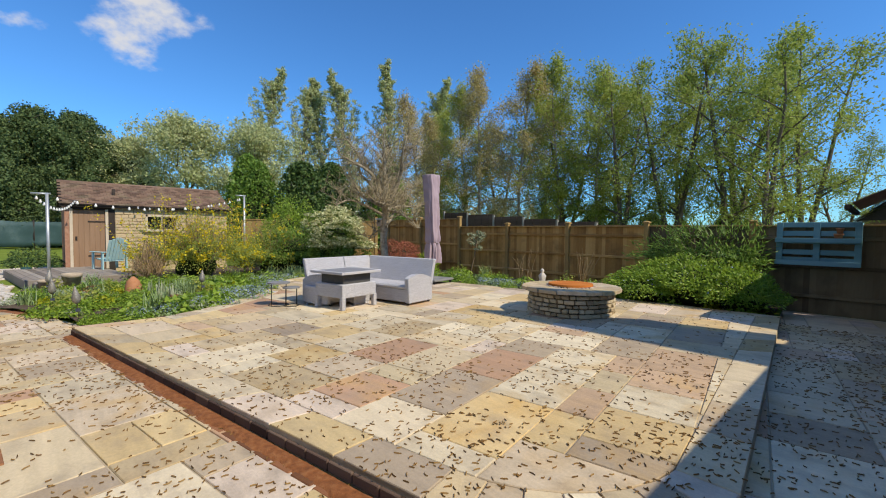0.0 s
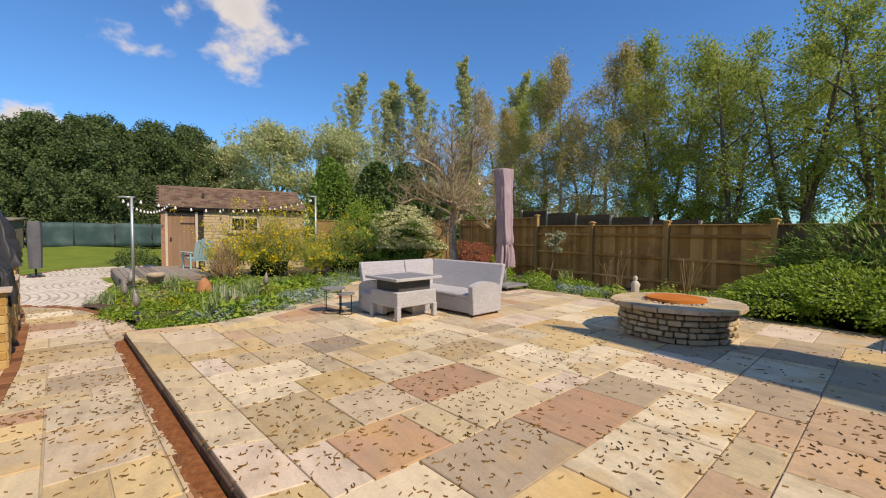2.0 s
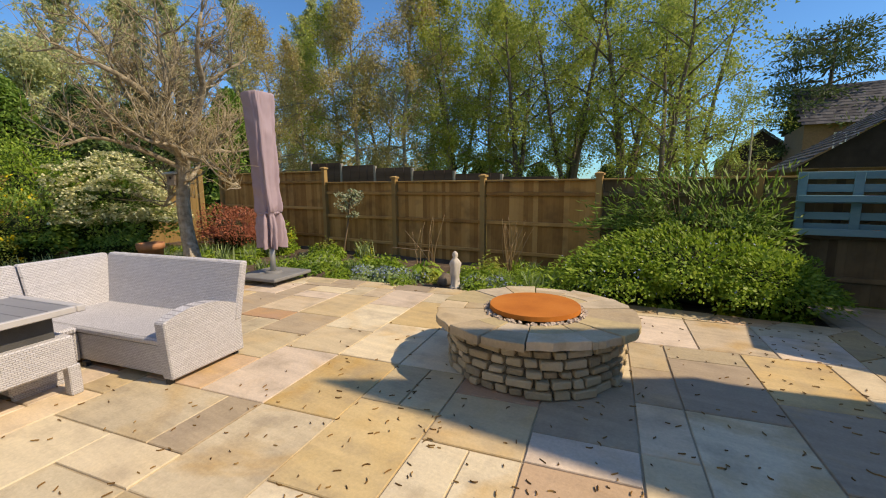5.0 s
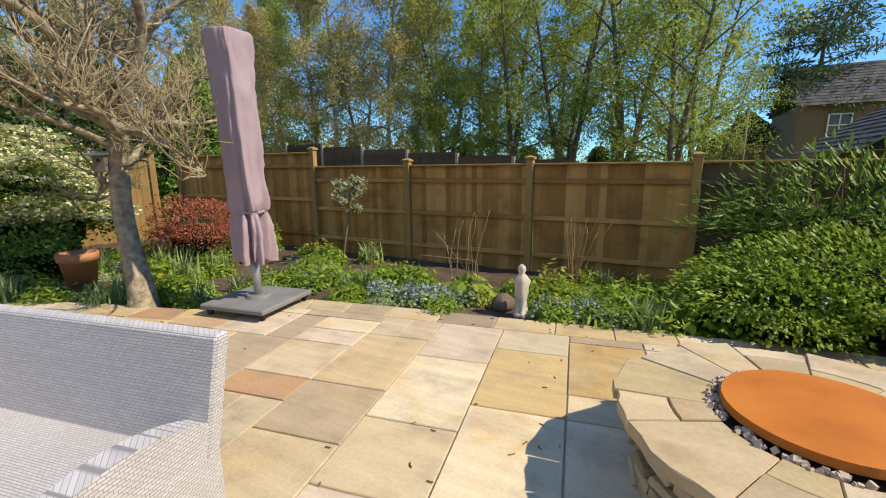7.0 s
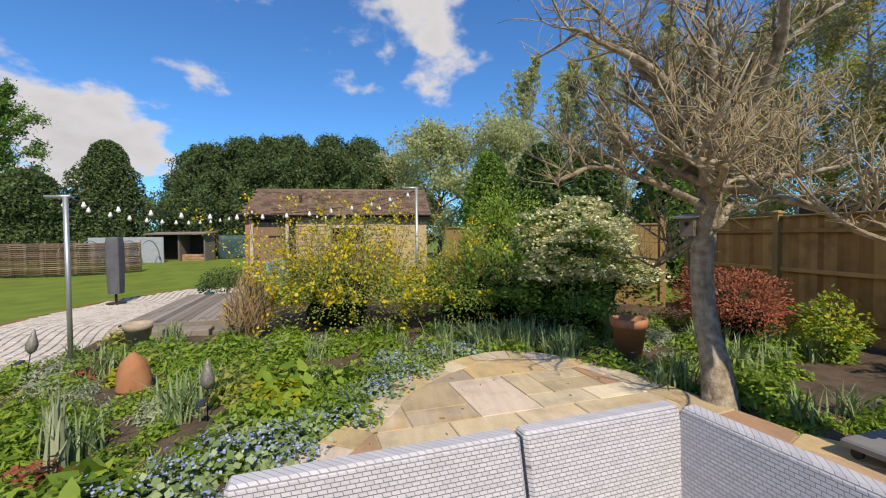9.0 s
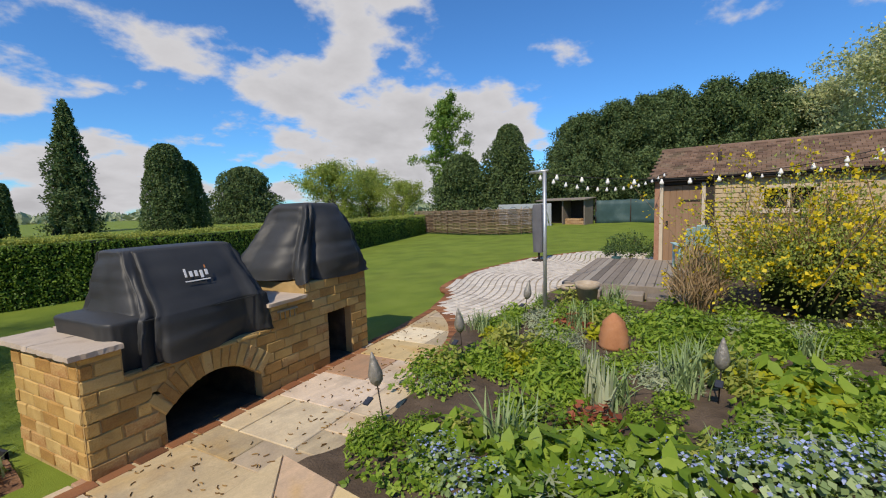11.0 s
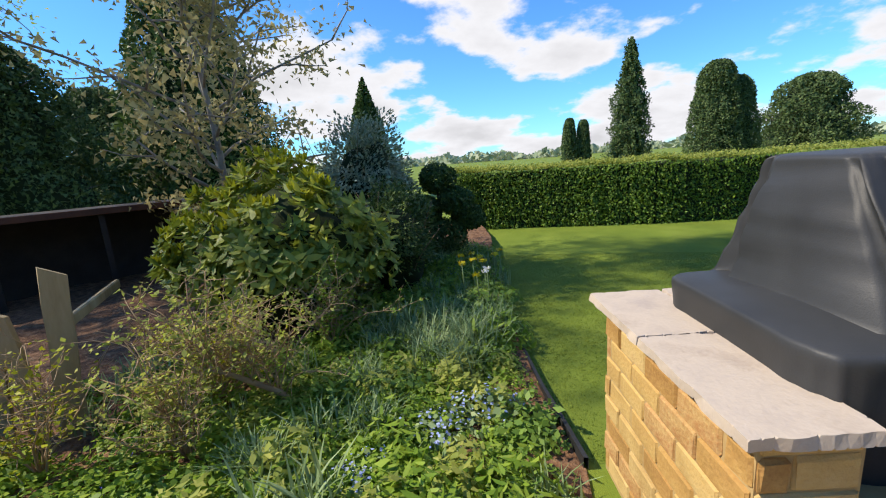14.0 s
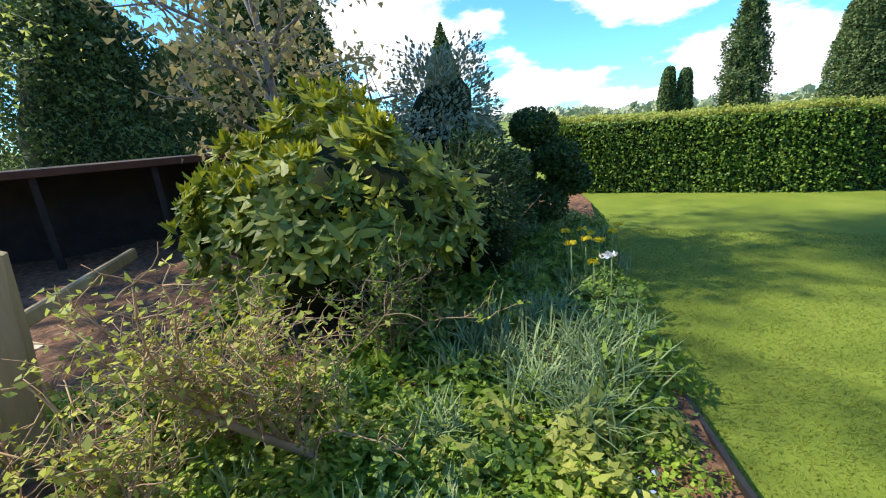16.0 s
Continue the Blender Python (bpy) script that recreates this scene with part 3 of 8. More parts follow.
# Near-black green standing in for the shade deep inside dense plants
SHADE_GREEN = mat("shade_fill", [(0.012, 0.022, 0.007), (0.03, 0.045, 0.012)], 0.95, 5, 30, 0.6)


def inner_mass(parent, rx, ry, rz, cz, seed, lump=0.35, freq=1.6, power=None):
    """The dark inside of a dense plant: a solid fill painted near-black for its shade."""
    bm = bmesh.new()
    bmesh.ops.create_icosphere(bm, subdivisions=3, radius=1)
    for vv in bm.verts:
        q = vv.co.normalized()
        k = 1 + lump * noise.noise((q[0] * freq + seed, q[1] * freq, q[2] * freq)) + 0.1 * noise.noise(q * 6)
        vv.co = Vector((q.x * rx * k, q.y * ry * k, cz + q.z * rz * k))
    part("shade_fill", bm, SHADE_GREEN, parent, smooth=True)


def bush(name, label, category, rx, ry, h, leaves, seed, aspect=0.5, up=0.1, lump=0.35, stems=10, group="", lift=0.35, hollow=0.5, bark=TWIG, mass=0.0, stem_r=0.012, wander=0.12):
    """A shrub of stems and leaf sprays. leaves: rows of (part name, material, count, size, least height share)."""
    rnd, rg = random.Random(seed), np.random.default_rng(seed)
    ob = tagged(new(name), label, category, group)
    if stems:
        lines = []
        for i in range(stems):
            a = rnd.uniform(0, 6.28)
            k = rnd.uniform(0.2, 0.8)
            lines.append(limb(rnd, (0.06 * math.cos(a), 0.06 * math.sin(a), -0.05), (math.cos(a) * k * rx / h, math.sin(a) * k * ry / h, 1), h * rnd.uniform(0.6, 0.98), stem_r, stem_r * 0.3, 6, wander))
        child("stemwork", tube_mesh("stemwork", lines, bark, 4), ob)
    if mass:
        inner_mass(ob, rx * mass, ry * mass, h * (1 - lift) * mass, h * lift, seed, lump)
    for nm, material, count, size, low in leaves:
        pts = blob_points(rg, count, rx, ry, h * (1 - lift), seed, lump, hollow)
        pts[:, 2] += h * lift
        if low > 0:
            pts = pts[pts[:, 2] > h * low]
        child(nm, leaf_mesh(nm, pts, size, material, aspect, up, seed, face=sunward(pts, (rx, ry, h), h * lift), oval=size > 0.08 and aspect > 0.4), ob)
    return ob


def strap_clump(name, label, category, n, h, r, material, seed, width=0.022, group=""):
    """A clump of arching strap leaves."""
    rnd = random.Random(seed)
    vs, fs = [], []
    for i in range(n):
        a, k = rnd.uniform(0, 6.28), rnd.uniform(0.1, 1)
        hh = h * rnd.uniform(0.6, 1.05)
        bx, by = rnd.gauss(0, r * 0.25), rnd.gauss(0, r * 0.25)
        sx, sy = -math.sin(a) * width * 0.5, math.cos(a) * width * 0.5
        b0 = len(vs)
        for j in range(5):
            t = j / 4
            o = r * k * t ** 1.8
            z = hh * (t - 0.35 * k * t * t)
            w = (1 - t ** 2.2) + 0.02
            x, y = bx + math.cos(a) * o, by + math.sin(a) * o
            vs += [(x + sx * w, y + sy * w, z), (x - sx * w, y - sy * w, z)]
        fs += [(b0 + 2 * j, b0 + 2 * j + 1, b0 + 2 * j + 3, b0 + 2 * j + 2) for j in range(4)]
    return tagged(new(name, mesh_of(name, vs, fs, material, True)), label, category, group)


def mound(name, label, category, r, h, leaves, seed, group="", aspect=0.6):
    """A low leafy perennial; leaves as in bush()."""
    rg = np.random.default_rng(seed)
    ob = tagged(new(name), label, category, group)
    for nm, material, count, size, low in leaves:
        pts = blob_points(rg, count, r, r, h, seed, 0.4, 0.35, 2.2)
        pts = pts[pts[:, 2] > h * low]
        pts[:, 2] = np.maximum(pts[:, 2], 0.01)
        child(nm, leaf_mesh(nm, pts, size, material, aspect, 0.05, seed + 3, face=sunward(pts, (r, r, h), 0), oval=size > 0.08), ob)
    return ob


def put(ob, x, y, z=0.0, turn=0.0, scale=1.0):
    ob.matrix_basis = pose(x, y, z, 0, 0, turn) @ Matrix.Scale(scale, 4)
    return ob


def again(ob, x, y, z=0.0, turn=0.0, scale=1.0):
    c = copy_thing(ob, Matrix.Identity(4))
    return put(c, x, y, z, turn, scale)


# ---- beds, edging, boundary ----


def soil_bed(name, outline, z, label, bump=0.05):
    """A bed of soil, gently humped."""
    bm = bmesh.new()
    xs = [p[0] for p in outline]
    ys = [p[1] for p in outline]
    step = 0.12
    grid = {}
    nx, ny = int((max(xs) - min(xs)) / step) + 2, int((max(ys) - min(ys)) / step) + 2
    for j in range(ny):
        for i in range(nx):
            cell = clip_rect(outline, min(xs) + i * step, min(xs) + (i + 1) * step, min(ys) + j * step, min(ys) + (j + 1) * step)
            if cell:
                ids = []
                for x, y in cell:
                    key = (round(x, 3), round(y, 3))
                    if key not in grid:
                        grid[key] = bm.verts.new((x, y, z + bump * noise.noise((x * 1.3, y * 1.3, 3)) + 0.35 * bump * noise.noise((x * 5, y * 5, 1)) + 0.4 * bump * noise.noise((x * 13, y * 13, 2))))
                    if grid[key] not in ids:
                        ids.append(grid[key])
                if len(ids) > 2:
                    try:
                        bm.faces.new(ids)
                    except ValueError:
                        pass
    ob = part(name, bm, SOIL, smooth=True)
    return tagged(ob, label, "soil", kind="structure")


BED_BACK = [(-9.5, 17.75), (-9.5, 13.4), (-9.3, 9.4), (-8.8, 8.4), (-5.5, 8.2), (-5.4, 6.25), (-4.2, 6.52), (-2.7, 6.06), (-0.85, 6.93), (0.0, 7.16), (0.7, 7.04), (0.68, 8.1)] + TERRACE[:14:-1][1:] + [(0.33, 15.03), (1.38, 15.23), (3.14, 15.51), (4.2, 15.71), (5.5, 15.88), (7.2, 15.98), (7.1, 17.75)]
BED_SHADE = [(1.82, 5.12), (2.02, 4.36), (2.34, 2.88), (2.6, 1.0), (2.85, -1.2), (3.3, -3.2), (11.0, -3.2), (10.05, 4.38), (6.5, 4.4), (6.1, 5.4), (5.85, 6.4), (4.7, 6.32), (1.8, 5.93)]


def brick_run(name, line, z, label, wide=0.21, step=0.108, parent=None, tall=0.05):
    """A soldier course of edging bricks laid flat along a line."""
    pts = resample(line, 0.02)
    me = bpy.data.meshes.new("edging_brick")
    bm = box(-step * 0.485, step * 0.485, -wide / 2, wide / 2, -tall, 0.0, 0.006)
    bm.to_mesh(me)
    bm.free()
    me.materials.append(REDBRICK)
    acc, last = 0.0, None
    rnd = random.Random(len(line))
    for a, b in zip(pts, pts[1:]):
        d = math.hypot(b[0] - a[0], b[1] - a[1])
        acc += d
        if acc >= step:
            acc = 0.0
            ang = math.degrees(math.atan2(b[1] - a[1], b[0] - a[0]))
            child("edging_brick", me, parent, pose(a[0], a[1], z + rnd.uniform(-0.004, 0.004), 0, 0, ang + rnd.uniform(-1.5, 1.5)))


def shift_line(line, d):
    outp = []
    for i, p in enumerate(line):
        a, b = line[max(0, i - 1)], line[min(len(line) - 1, i + 1)]
        t = Vector((b[0] - a[0], b[1] - a[1])).normalized()
        outp.append((p[0] - t.y * d, p[1] + t.x * d))
    return outp


def fence():
    """Close-boarded timber fence: capped posts, three rails, vertical boards, cap rail."""
    rnd = random.Random(3)
    thing = tagged(new("boundary_fence"), "golden-brown close-boarded timber fence, older grey panels at one end", "fence")
    thing.location = (0, FENCE_Y, 0)
    board_me = {}
    for k in range(-3, 4):
        x0, x1 = 2.2 * k - 0.02, 2.2 * (k + 1) - 0.02
        tall = k < -1
        top = 1.86 if tall else 1.58
        if k == 3:
            x1 = 10.4
        w = x1 - x0
        n = int(w / 0.1)
        wood = OLDFENCE if k >= 2 else FENCEWOOD
        kind = (tall, k >= 2)
        if kind not in board_me:
            m1 = bpy.data.meshes.new("board")
            bm = box(-0.055, 0.055, -0.008, 0.008, -0.32, top, 0.003)
            bmesh.ops.rotate(bm, verts=bm.verts, matrix=Matrix.Rotation(radians(4), 3, "Z"))
            bm.to_mesh(m1)
            bm.free()
            m1.materials.append(wood)
            board_me[kind] = m1
        for i in range(n):
            child("board", board_me[kind], thing, pose(x0 + 0.07 + (w - 0.1) * (i + 0.5) / n, 0.03 + rnd.uniform(-0.003, 0.003), rnd.uniform(-0.008, 0.004)))
        for z in ((0.2, 0.78, 1.34) if not tall else (0.25, 0.95, 1.62)):
            part("rail", box(x0 + 0.06, x1 - 0.04, -0.03, 0.015, z - 0.035, z + 0.035, 0.008), wood, thing)
        part("cap_rail", box(x0 + 0.05, x1 - 0.05, -0.045, 0.06, top, top + 0.03, 0.006), POSTWOOD, thing, "pale weathered capping rail")
        part("gravel_board", box(x0 + 0.05, x1 - 0.05, -0.01, 0.025, -0.4, -0.15, 0.004), wood, thing)
    for k in range(-3, 5):
        top = 1.96 if k <= -1 else 1.7
        x = 2.2 * k - 0.02
        post = part("post", box(x - 0.055, x + 0.055, -0.07, 0.04, -0.4, top - 0.03, 0.006), POSTWOOD, thing)
        bm = box(x - 0.075, x + 0.075, -0.09, 0.06, top - 0.03, top, 0.0)
        top_faces = [f for f in bm.faces if f.normal.z > 0.5]
        g = bmesh.ops.extrude_face_region(bm, geom=top_faces)
        vs = [e for e in g["geom"] if isinstance(e, bmesh.types.BMVert)]
        bmesh.ops.translate(bm, verts=vs, vec=(0, 0, 0.025))
        bmesh.ops.scale(bm, verts=vs, vec=(0.3, 0.3, 1), space=Matrix.Translation((-x, 0.015, 0)))
        part("post_cap", bm, POSTWOOD, post)


def side_fence():
    """The run of fence that turns away behind the planting towards the shed."""
    a, b = Vector((-6.7, 17.2)), Vector((-9.6, 12.6))
    n, d = 3, (b - a)
    thing = tagged(new("side_fence"), "pale new timber fence running towards the shed", "fence")
    thing.matrix_basis = pose(a.x, a.y, 0, 0, 0, math.degrees(math.atan2(d.y, d.x)))
    w = d.length / n
    for i in range(n):
        x = i * w
        for j in range(int(w / 0.11)):
            part("board", box(x + 0.05 + j * 0.11, x + 0.155 + j * 0.11, -0.01, 0.01, -0.2, 1.8), POSTWOOD, thing)
        part("cap_rail", box(x + 0.065, x + w - 0.065, -0.04, 0.04, 1.803, 1.84, 0.005), POSTWOOD, thing)
        part("post", box(x - 0.06, x + 0.06, -0.06, 0.06, -0.2, 2.02, 0.008), POSTWOOD, thing)


def far_fence():
    """The neighbour's lapped panels beyond the boundary."""
    lap = mat("lapped_panel_wood", [(0.05, 0.035, 0.028), (0.1, 0.065, 0.05), (0.14, 0.1, 0.08)], 0.9, 3, 30, 0.3, stretch=(0.1, 1, 1))
    stone = mat("concrete_post", [(0.22, 0.2, 0.18), (0.34, 0.32, 0.29)], 0.9, 6, 60, 0.2)
    thing = tagged(new("lapped_fence"), "dark brown lapped panel fence beyond the boundary", "fence")
    for k in range(7):
        x = -9.6 + 1.9 * k
        top = 2.42 - 0.078 * (x + 8.5)
        for j in range(10):
            part("slat", box(x + 0.06, x + 1.84, 23.988 - 0.006 * (j % 2), 24.012, top - 0.17 * (j + 1) - 0.02, top - 0.17 * j), lap, thing)
        for bx in (0.5, 1.0, 1.45):
            part("batten", box(x + bx, x + bx + 0.04, 23.955, 23.98, 0.4, top), lap, thing)
        part("concrete_post", box(x - 0.05, x + 0.05, 23.94, 24.06, -0.2, top + 0.1, 0.01), stone, thing)


def hedge():
    """A long clipped hedge with leafy faces, cut flat on top."""
    line = [(3.9, -3.75), (1.0, -3.8), (-1.3, -3.85), (-4.6, -4.65), (-10.0, -6.0), (-19.0, -8.7)]
    pts = resample(smooth_line(line, n=4), 1.0)
    rg = np.random.default_rng(7)
    # Core colour is near-black to hold the shade between the leaves
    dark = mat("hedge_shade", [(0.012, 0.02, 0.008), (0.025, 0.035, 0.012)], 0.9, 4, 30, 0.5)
    ob = tagged(new("hedge"), "long clipped dark green hedge, paler leaves painting a sunlit top", "hedge")
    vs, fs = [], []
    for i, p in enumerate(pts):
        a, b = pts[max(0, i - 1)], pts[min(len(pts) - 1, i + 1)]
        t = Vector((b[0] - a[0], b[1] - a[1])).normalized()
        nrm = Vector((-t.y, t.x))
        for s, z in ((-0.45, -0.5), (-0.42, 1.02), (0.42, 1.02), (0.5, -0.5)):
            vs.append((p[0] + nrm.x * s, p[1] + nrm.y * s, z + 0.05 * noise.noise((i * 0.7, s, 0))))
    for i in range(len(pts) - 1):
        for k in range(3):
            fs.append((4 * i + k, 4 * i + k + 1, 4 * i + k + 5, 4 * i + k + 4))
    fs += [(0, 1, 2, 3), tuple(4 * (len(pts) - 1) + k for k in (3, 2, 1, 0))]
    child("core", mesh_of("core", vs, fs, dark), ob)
    seg = np.array(pts)
    n = 84000
    f = rg.uniform(0, 1, n) ** 1.35 * (len(seg) - 1.001)
    i0 = f.astype(int)
    base = seg[i0] + (seg[i0 + 1] - seg[i0]) * (f - i0)[:, None]
    tan = seg[i0 + 1] - seg[i0]
    tan /= np.linalg.norm(tan, axis=1)[:, None]
    nr = np.stack([-tan[:, 1], tan[:, 0]], 1)
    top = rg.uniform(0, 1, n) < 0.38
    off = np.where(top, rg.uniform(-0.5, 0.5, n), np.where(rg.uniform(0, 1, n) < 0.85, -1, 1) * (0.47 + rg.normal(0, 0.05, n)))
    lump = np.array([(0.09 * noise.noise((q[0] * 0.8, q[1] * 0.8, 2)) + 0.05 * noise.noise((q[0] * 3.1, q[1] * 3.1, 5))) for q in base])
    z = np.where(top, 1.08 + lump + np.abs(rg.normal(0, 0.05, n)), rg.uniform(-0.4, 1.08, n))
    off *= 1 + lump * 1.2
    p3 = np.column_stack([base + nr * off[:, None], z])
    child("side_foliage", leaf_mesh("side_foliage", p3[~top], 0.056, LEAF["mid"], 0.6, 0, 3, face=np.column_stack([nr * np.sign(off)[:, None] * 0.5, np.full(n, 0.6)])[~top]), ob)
    # The top gets a paler leaf colour that paints it sunlit
    child("top_foliage", leaf_mesh("top_foliage", p3[top], 0.06, LEAF["birch"], 0.6, 0.1, 4), ob, label="paler top leaves coloured as sunlit")
    # Brighter leaves scattered on the sides paint their speckled shine
    q3 = p3[~top][rg.uniform(0, 1, int((~top).sum())) < 0.42] + rg.normal(size=(1, 3)) * 0.01
    child("new_growth", leaf_mesh("new_growth", q3, 0.055, LEAF["fresh"], 0.6, 0, 6), ob)


soil_back = soil_bed("soil_back", BED_BACK, -0.07, "dark crumbly soil of the flower beds")
soil_shade = soil_bed("soil_shade", BED_SHADE, -0.13, "dark soil of the shaded border strewn with bark chips")
soil_shade.data.materials[0] = mat("bark_chip_soil", [(0.05, 0.028, 0.016), (0.12, 0.06, 0.032), (0.22, 0.12, 0.065), (0.3, 0.2, 0.12)], 0.95, 14, 60, 0.9, dist=0.03)
fence()
side_fence()
far_fence()
hedge()


def lawn_edging():
    line = resample([(1.82, 5.12), (2.02, 4.36), (2.34, 2.88), (2.6, 1.0), (2.85, -1.2), (3.3, -3.1)], 0.2)
    vs, fs = [], []
    for i, (x, y) in enumerate(line):
        g = ground_z(x, y)
        for dx, z in ((-0.012, g - 0.1), (-0.012, g + 0.07), (0.012, g + 0.07), (0.012, g - 0.1)):
            vs.append((x + dx, y, z))
    for i in range(len(line) - 1):
        fs += [(4 * i + k, 4 * i + (k + 1) % 4, 4 * i + 4 + (k + 1) % 4, 4 * i + 4 + k) for k in range(4)]
    edge = mat("black_edging", [(0.012, 0.012, 0.012), (0.03, 0.03, 0.03)], 0.6, 5, 40, 0.1)
    tagged(new("lawn_edging", mesh_of("lawn_edging", vs, fs, edge)), "thin black strip edging between lawn and border", "edging", kind="structure")


lawn_edging()

# ---- brick barbecue ----
BX, BY, BTURN = 1.54, 6.04, 10.8


def arch_z(s):
    k = (s - 0.915) / 0.425
    return 0.1 + 0.2 * max(0.0, 1 - k * k) if abs(k) < 1 else -1.0


def barbecue():
    unit = tagged(new("brick_barbecue"), "buff brick outdoor kitchen with arched and square openings", "barbecue")
    unit.matrix_basis = pose(BX, BY, 0, 0, 0, BTURN) @ Matrix.Scale(1.03, 4)
    core = mat("brick_mortar", [(0.36, 0.24, 0.1), (0.47, 0.33, 0.15)], 0.95, 9, 70, 0.4)
    d = 0.94
    for s0, s1, y0, z0, z1 in ((0, 0.49, 0, LOW - 0.2, 0.28), (0, 0.25, 0, 0.28, 0.7), (1.34, 2.25, 0, LOW - 0.2, 0.48), (1.48, 1.93, 0, 0.48, 0.7), (1.93, 2.94, 0, 0.6, 0.84), (1.93, 2.25, 0, 0.48, 0.6), (2.64, 2.94, 0, LOW - 0.2, 0.6), (2.25, 2.64, 0, 0.48, 0.6), (0.25, 1.48, 0, 0.31, 0.5), (0.49, 1.34, 0.8, LOW - 0.2, 0.31), (2.25, 2.64, 0.8, LOW - 0.2, 0.48), (0.25, 1.48, 0.85, 0.5, 0.7)):
        part("core_block", box(-s1, -s0, -d, -y0, z0, z1), core, unit)
    bm = bmesh.new()
    rim = [0.915 + 0.425 * (q / 8 - 1) for q in range(17)]
    front = [bm.verts.new((-q, -0.004, arch_z(q) if 0.4901 < q < 1.3399 else 0.1)) for q in rim] + [bm.verts.new((-q, -0.004, 0.31)) for q in (1.34, 0.49)]
    back = [bm.verts.new((v.co.x, -0.11, v.co.z)) for v in front]
    bm.faces.new(front)
    bm.faces.new(back[::-1])
    for q in range(len(front)):
        bm.faces.new((front[q], back[q], back[(q + 1) % len(front)], front[(q + 1) % len(front)]))
    part("arch_mortar", bm, core, unit)
    # Floor, back and cheeks of both openings are darker than the brickwork
    dark_lining = mat("dark_lining_brick", [(0.02, 0.017, 0.014), (0.06, 0.048, 0.035), (0.12, 0.09, 0.06)], 0.95, 6, 50, 0.5)
    part("hearth", box(-2.7, -0.4, -0.93, -0.01, LOW - 0.25, LOW + 0.005), dark_lining, unit, "dark hearth floor")
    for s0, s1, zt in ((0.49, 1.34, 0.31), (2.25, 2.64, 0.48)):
        part("back_wall", box(-s1, -s0, -0.8, -0.77, LOW, zt), dark_lining, unit, "dark back wall")
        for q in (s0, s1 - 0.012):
            part("cheek_wall", box(-q - 0.012, -q, -0.77, -0.09, LOW, zt), dark_lining, unit, "dark inner wall")
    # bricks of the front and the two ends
    cache = {}

    def brick(length, m, high=0.086, name="brick"):
        key = (round(length, 2), round(high, 2), rnd.randrange(3))
        if key not in cache:
            me = bpy.data.meshes.new("brick")
            b = box(-key[0] / 2, key[0] / 2, -0.02, 0.006, -key[1] / 2, key[1] / 2, 0.007)
            for q in b.verts:
                q.co += Vector((rnd.uniform(-0.004, 0.004), rnd.uniform(-0.003, 0.003), rnd.uniform(-0.004, 0.004)))
            b.to_mesh(me)
            b.free()
            me.materials.append(BUFF)
            cache[key] = me
        child(name, cache[key], unit, m)

    rnd = random.Random(21)
    H, W = 0.096, 0.222
    for k in range(10):
        z0 = LOW + k * H
        zm = z0 + H / 2
        half = 0.425 if zm < 0.1 else 0.45 + 0.5 * (zm - 0.1) if zm < 0.28 else 0.54 * math.sqrt(max(0.0, 1 - (zm - 0.28) / 0.2))
        door = ((2.25, 2.64),) if zm < 0.48 else ()
        spans = []
        for a, b, top in ((0.0, 0.25, 0.7), (0.25, 0.915 - half, 0.5), (0.915 + half, 1.48, 0.5), (1.48, 1.93, 0.7), (1.93, 2.25, 0.84), (2.25, 2.64, 0.84), (2.64, 2.94, 0.84)):
            if z0 > top - 0.03 or b - a < 0.03 or (a, b) in door:
                continue
            if spans and abs(spans[-1][1] - a) < 0.001 and spans[-1][2] == min(top, z0 + H):
                spans[-1][1] = b
            else:
                spans.append([a, b, min(top, z0 + H)])
        for a, b, top in spans:
            s = a - (W / 2 if k % 2 else 0) - rnd.uniform(0, 0.04)
            while s < b - 0.01:
                lo, hi = max(a, s), min(b, s + W)
                if b - hi < 0.05:
                    hi = b
                if hi - lo > 0.03:
                    brick(hi - lo - 0.01, pose(-(lo + hi) / 2, 0.004 + rnd.uniform(-0.004, 0.004), (z0 + top) / 2, 0, 0, rnd.uniform(-0.5, 0.5)), top - z0 - 0.01)
                s = hi if hi == b else s + W
        if z0 < 0.68:
            top = min(0.7, z0 + H)
            s = -(W / 2 if k % 2 else 0)
            while s < d - 0.01:
                lo, hi = max(0, s), min(d, s + W)
                if hi - lo > 0.03:
                    brick(hi - lo - 0.01, pose(0.002 + rnd.uniform(-0.004, 0.004), -(lo + hi) / 2, (z0 + top) / 2, 0, 0, -90), top - z0 - 0.01)
                s += W
    n = 13
    for i in range(n):
        q = -1 + 2 * (i + 0.5) / n
        lo = arch_z(0.915 + 0.425 * q) + 0.004
        lean = math.atan(0.94 * q)
        ln = min(0.19, (0.495 - lo) / math.cos(lean))
        brick(0.066, pose(-(0.915 + 0.43 * q + math.sin(lean) * ln / 2), 0.007, lo + math.cos(lean) * ln / 2, 0, -math.degrees(lean), 0), ln, "arch_brick")
    # stone caps
    for s0, s1, y0, y1, z in ((-0.06, 0.25, -0.05, 0.5, 0.7), (-0.06, 0.25, 0.508, 0.99, 0.7), (1.44, 1.92, -0.05, 0.99, 0.7), (0.26, 1.43, 0.84, 0.99, 0.702)):
        cap = box(-s1, -s0, -y1, -y0, z, z + 0.035)
        bmesh.ops.subdivide_edges(cap, edges=[e for e in cap.edges if e.calc_length() > 0.1], cuts=9, use_grid_fill=True)
        for q in cap.verts:
            if min(q.co.x + s1, -s0 - q.co.x, q.co.y + y1, -y0 - q.co.y) < 0.001:
                k = 0.012 * noise.noise(q.co * 14) + 0.008 * noise.noise(q.co * 40)
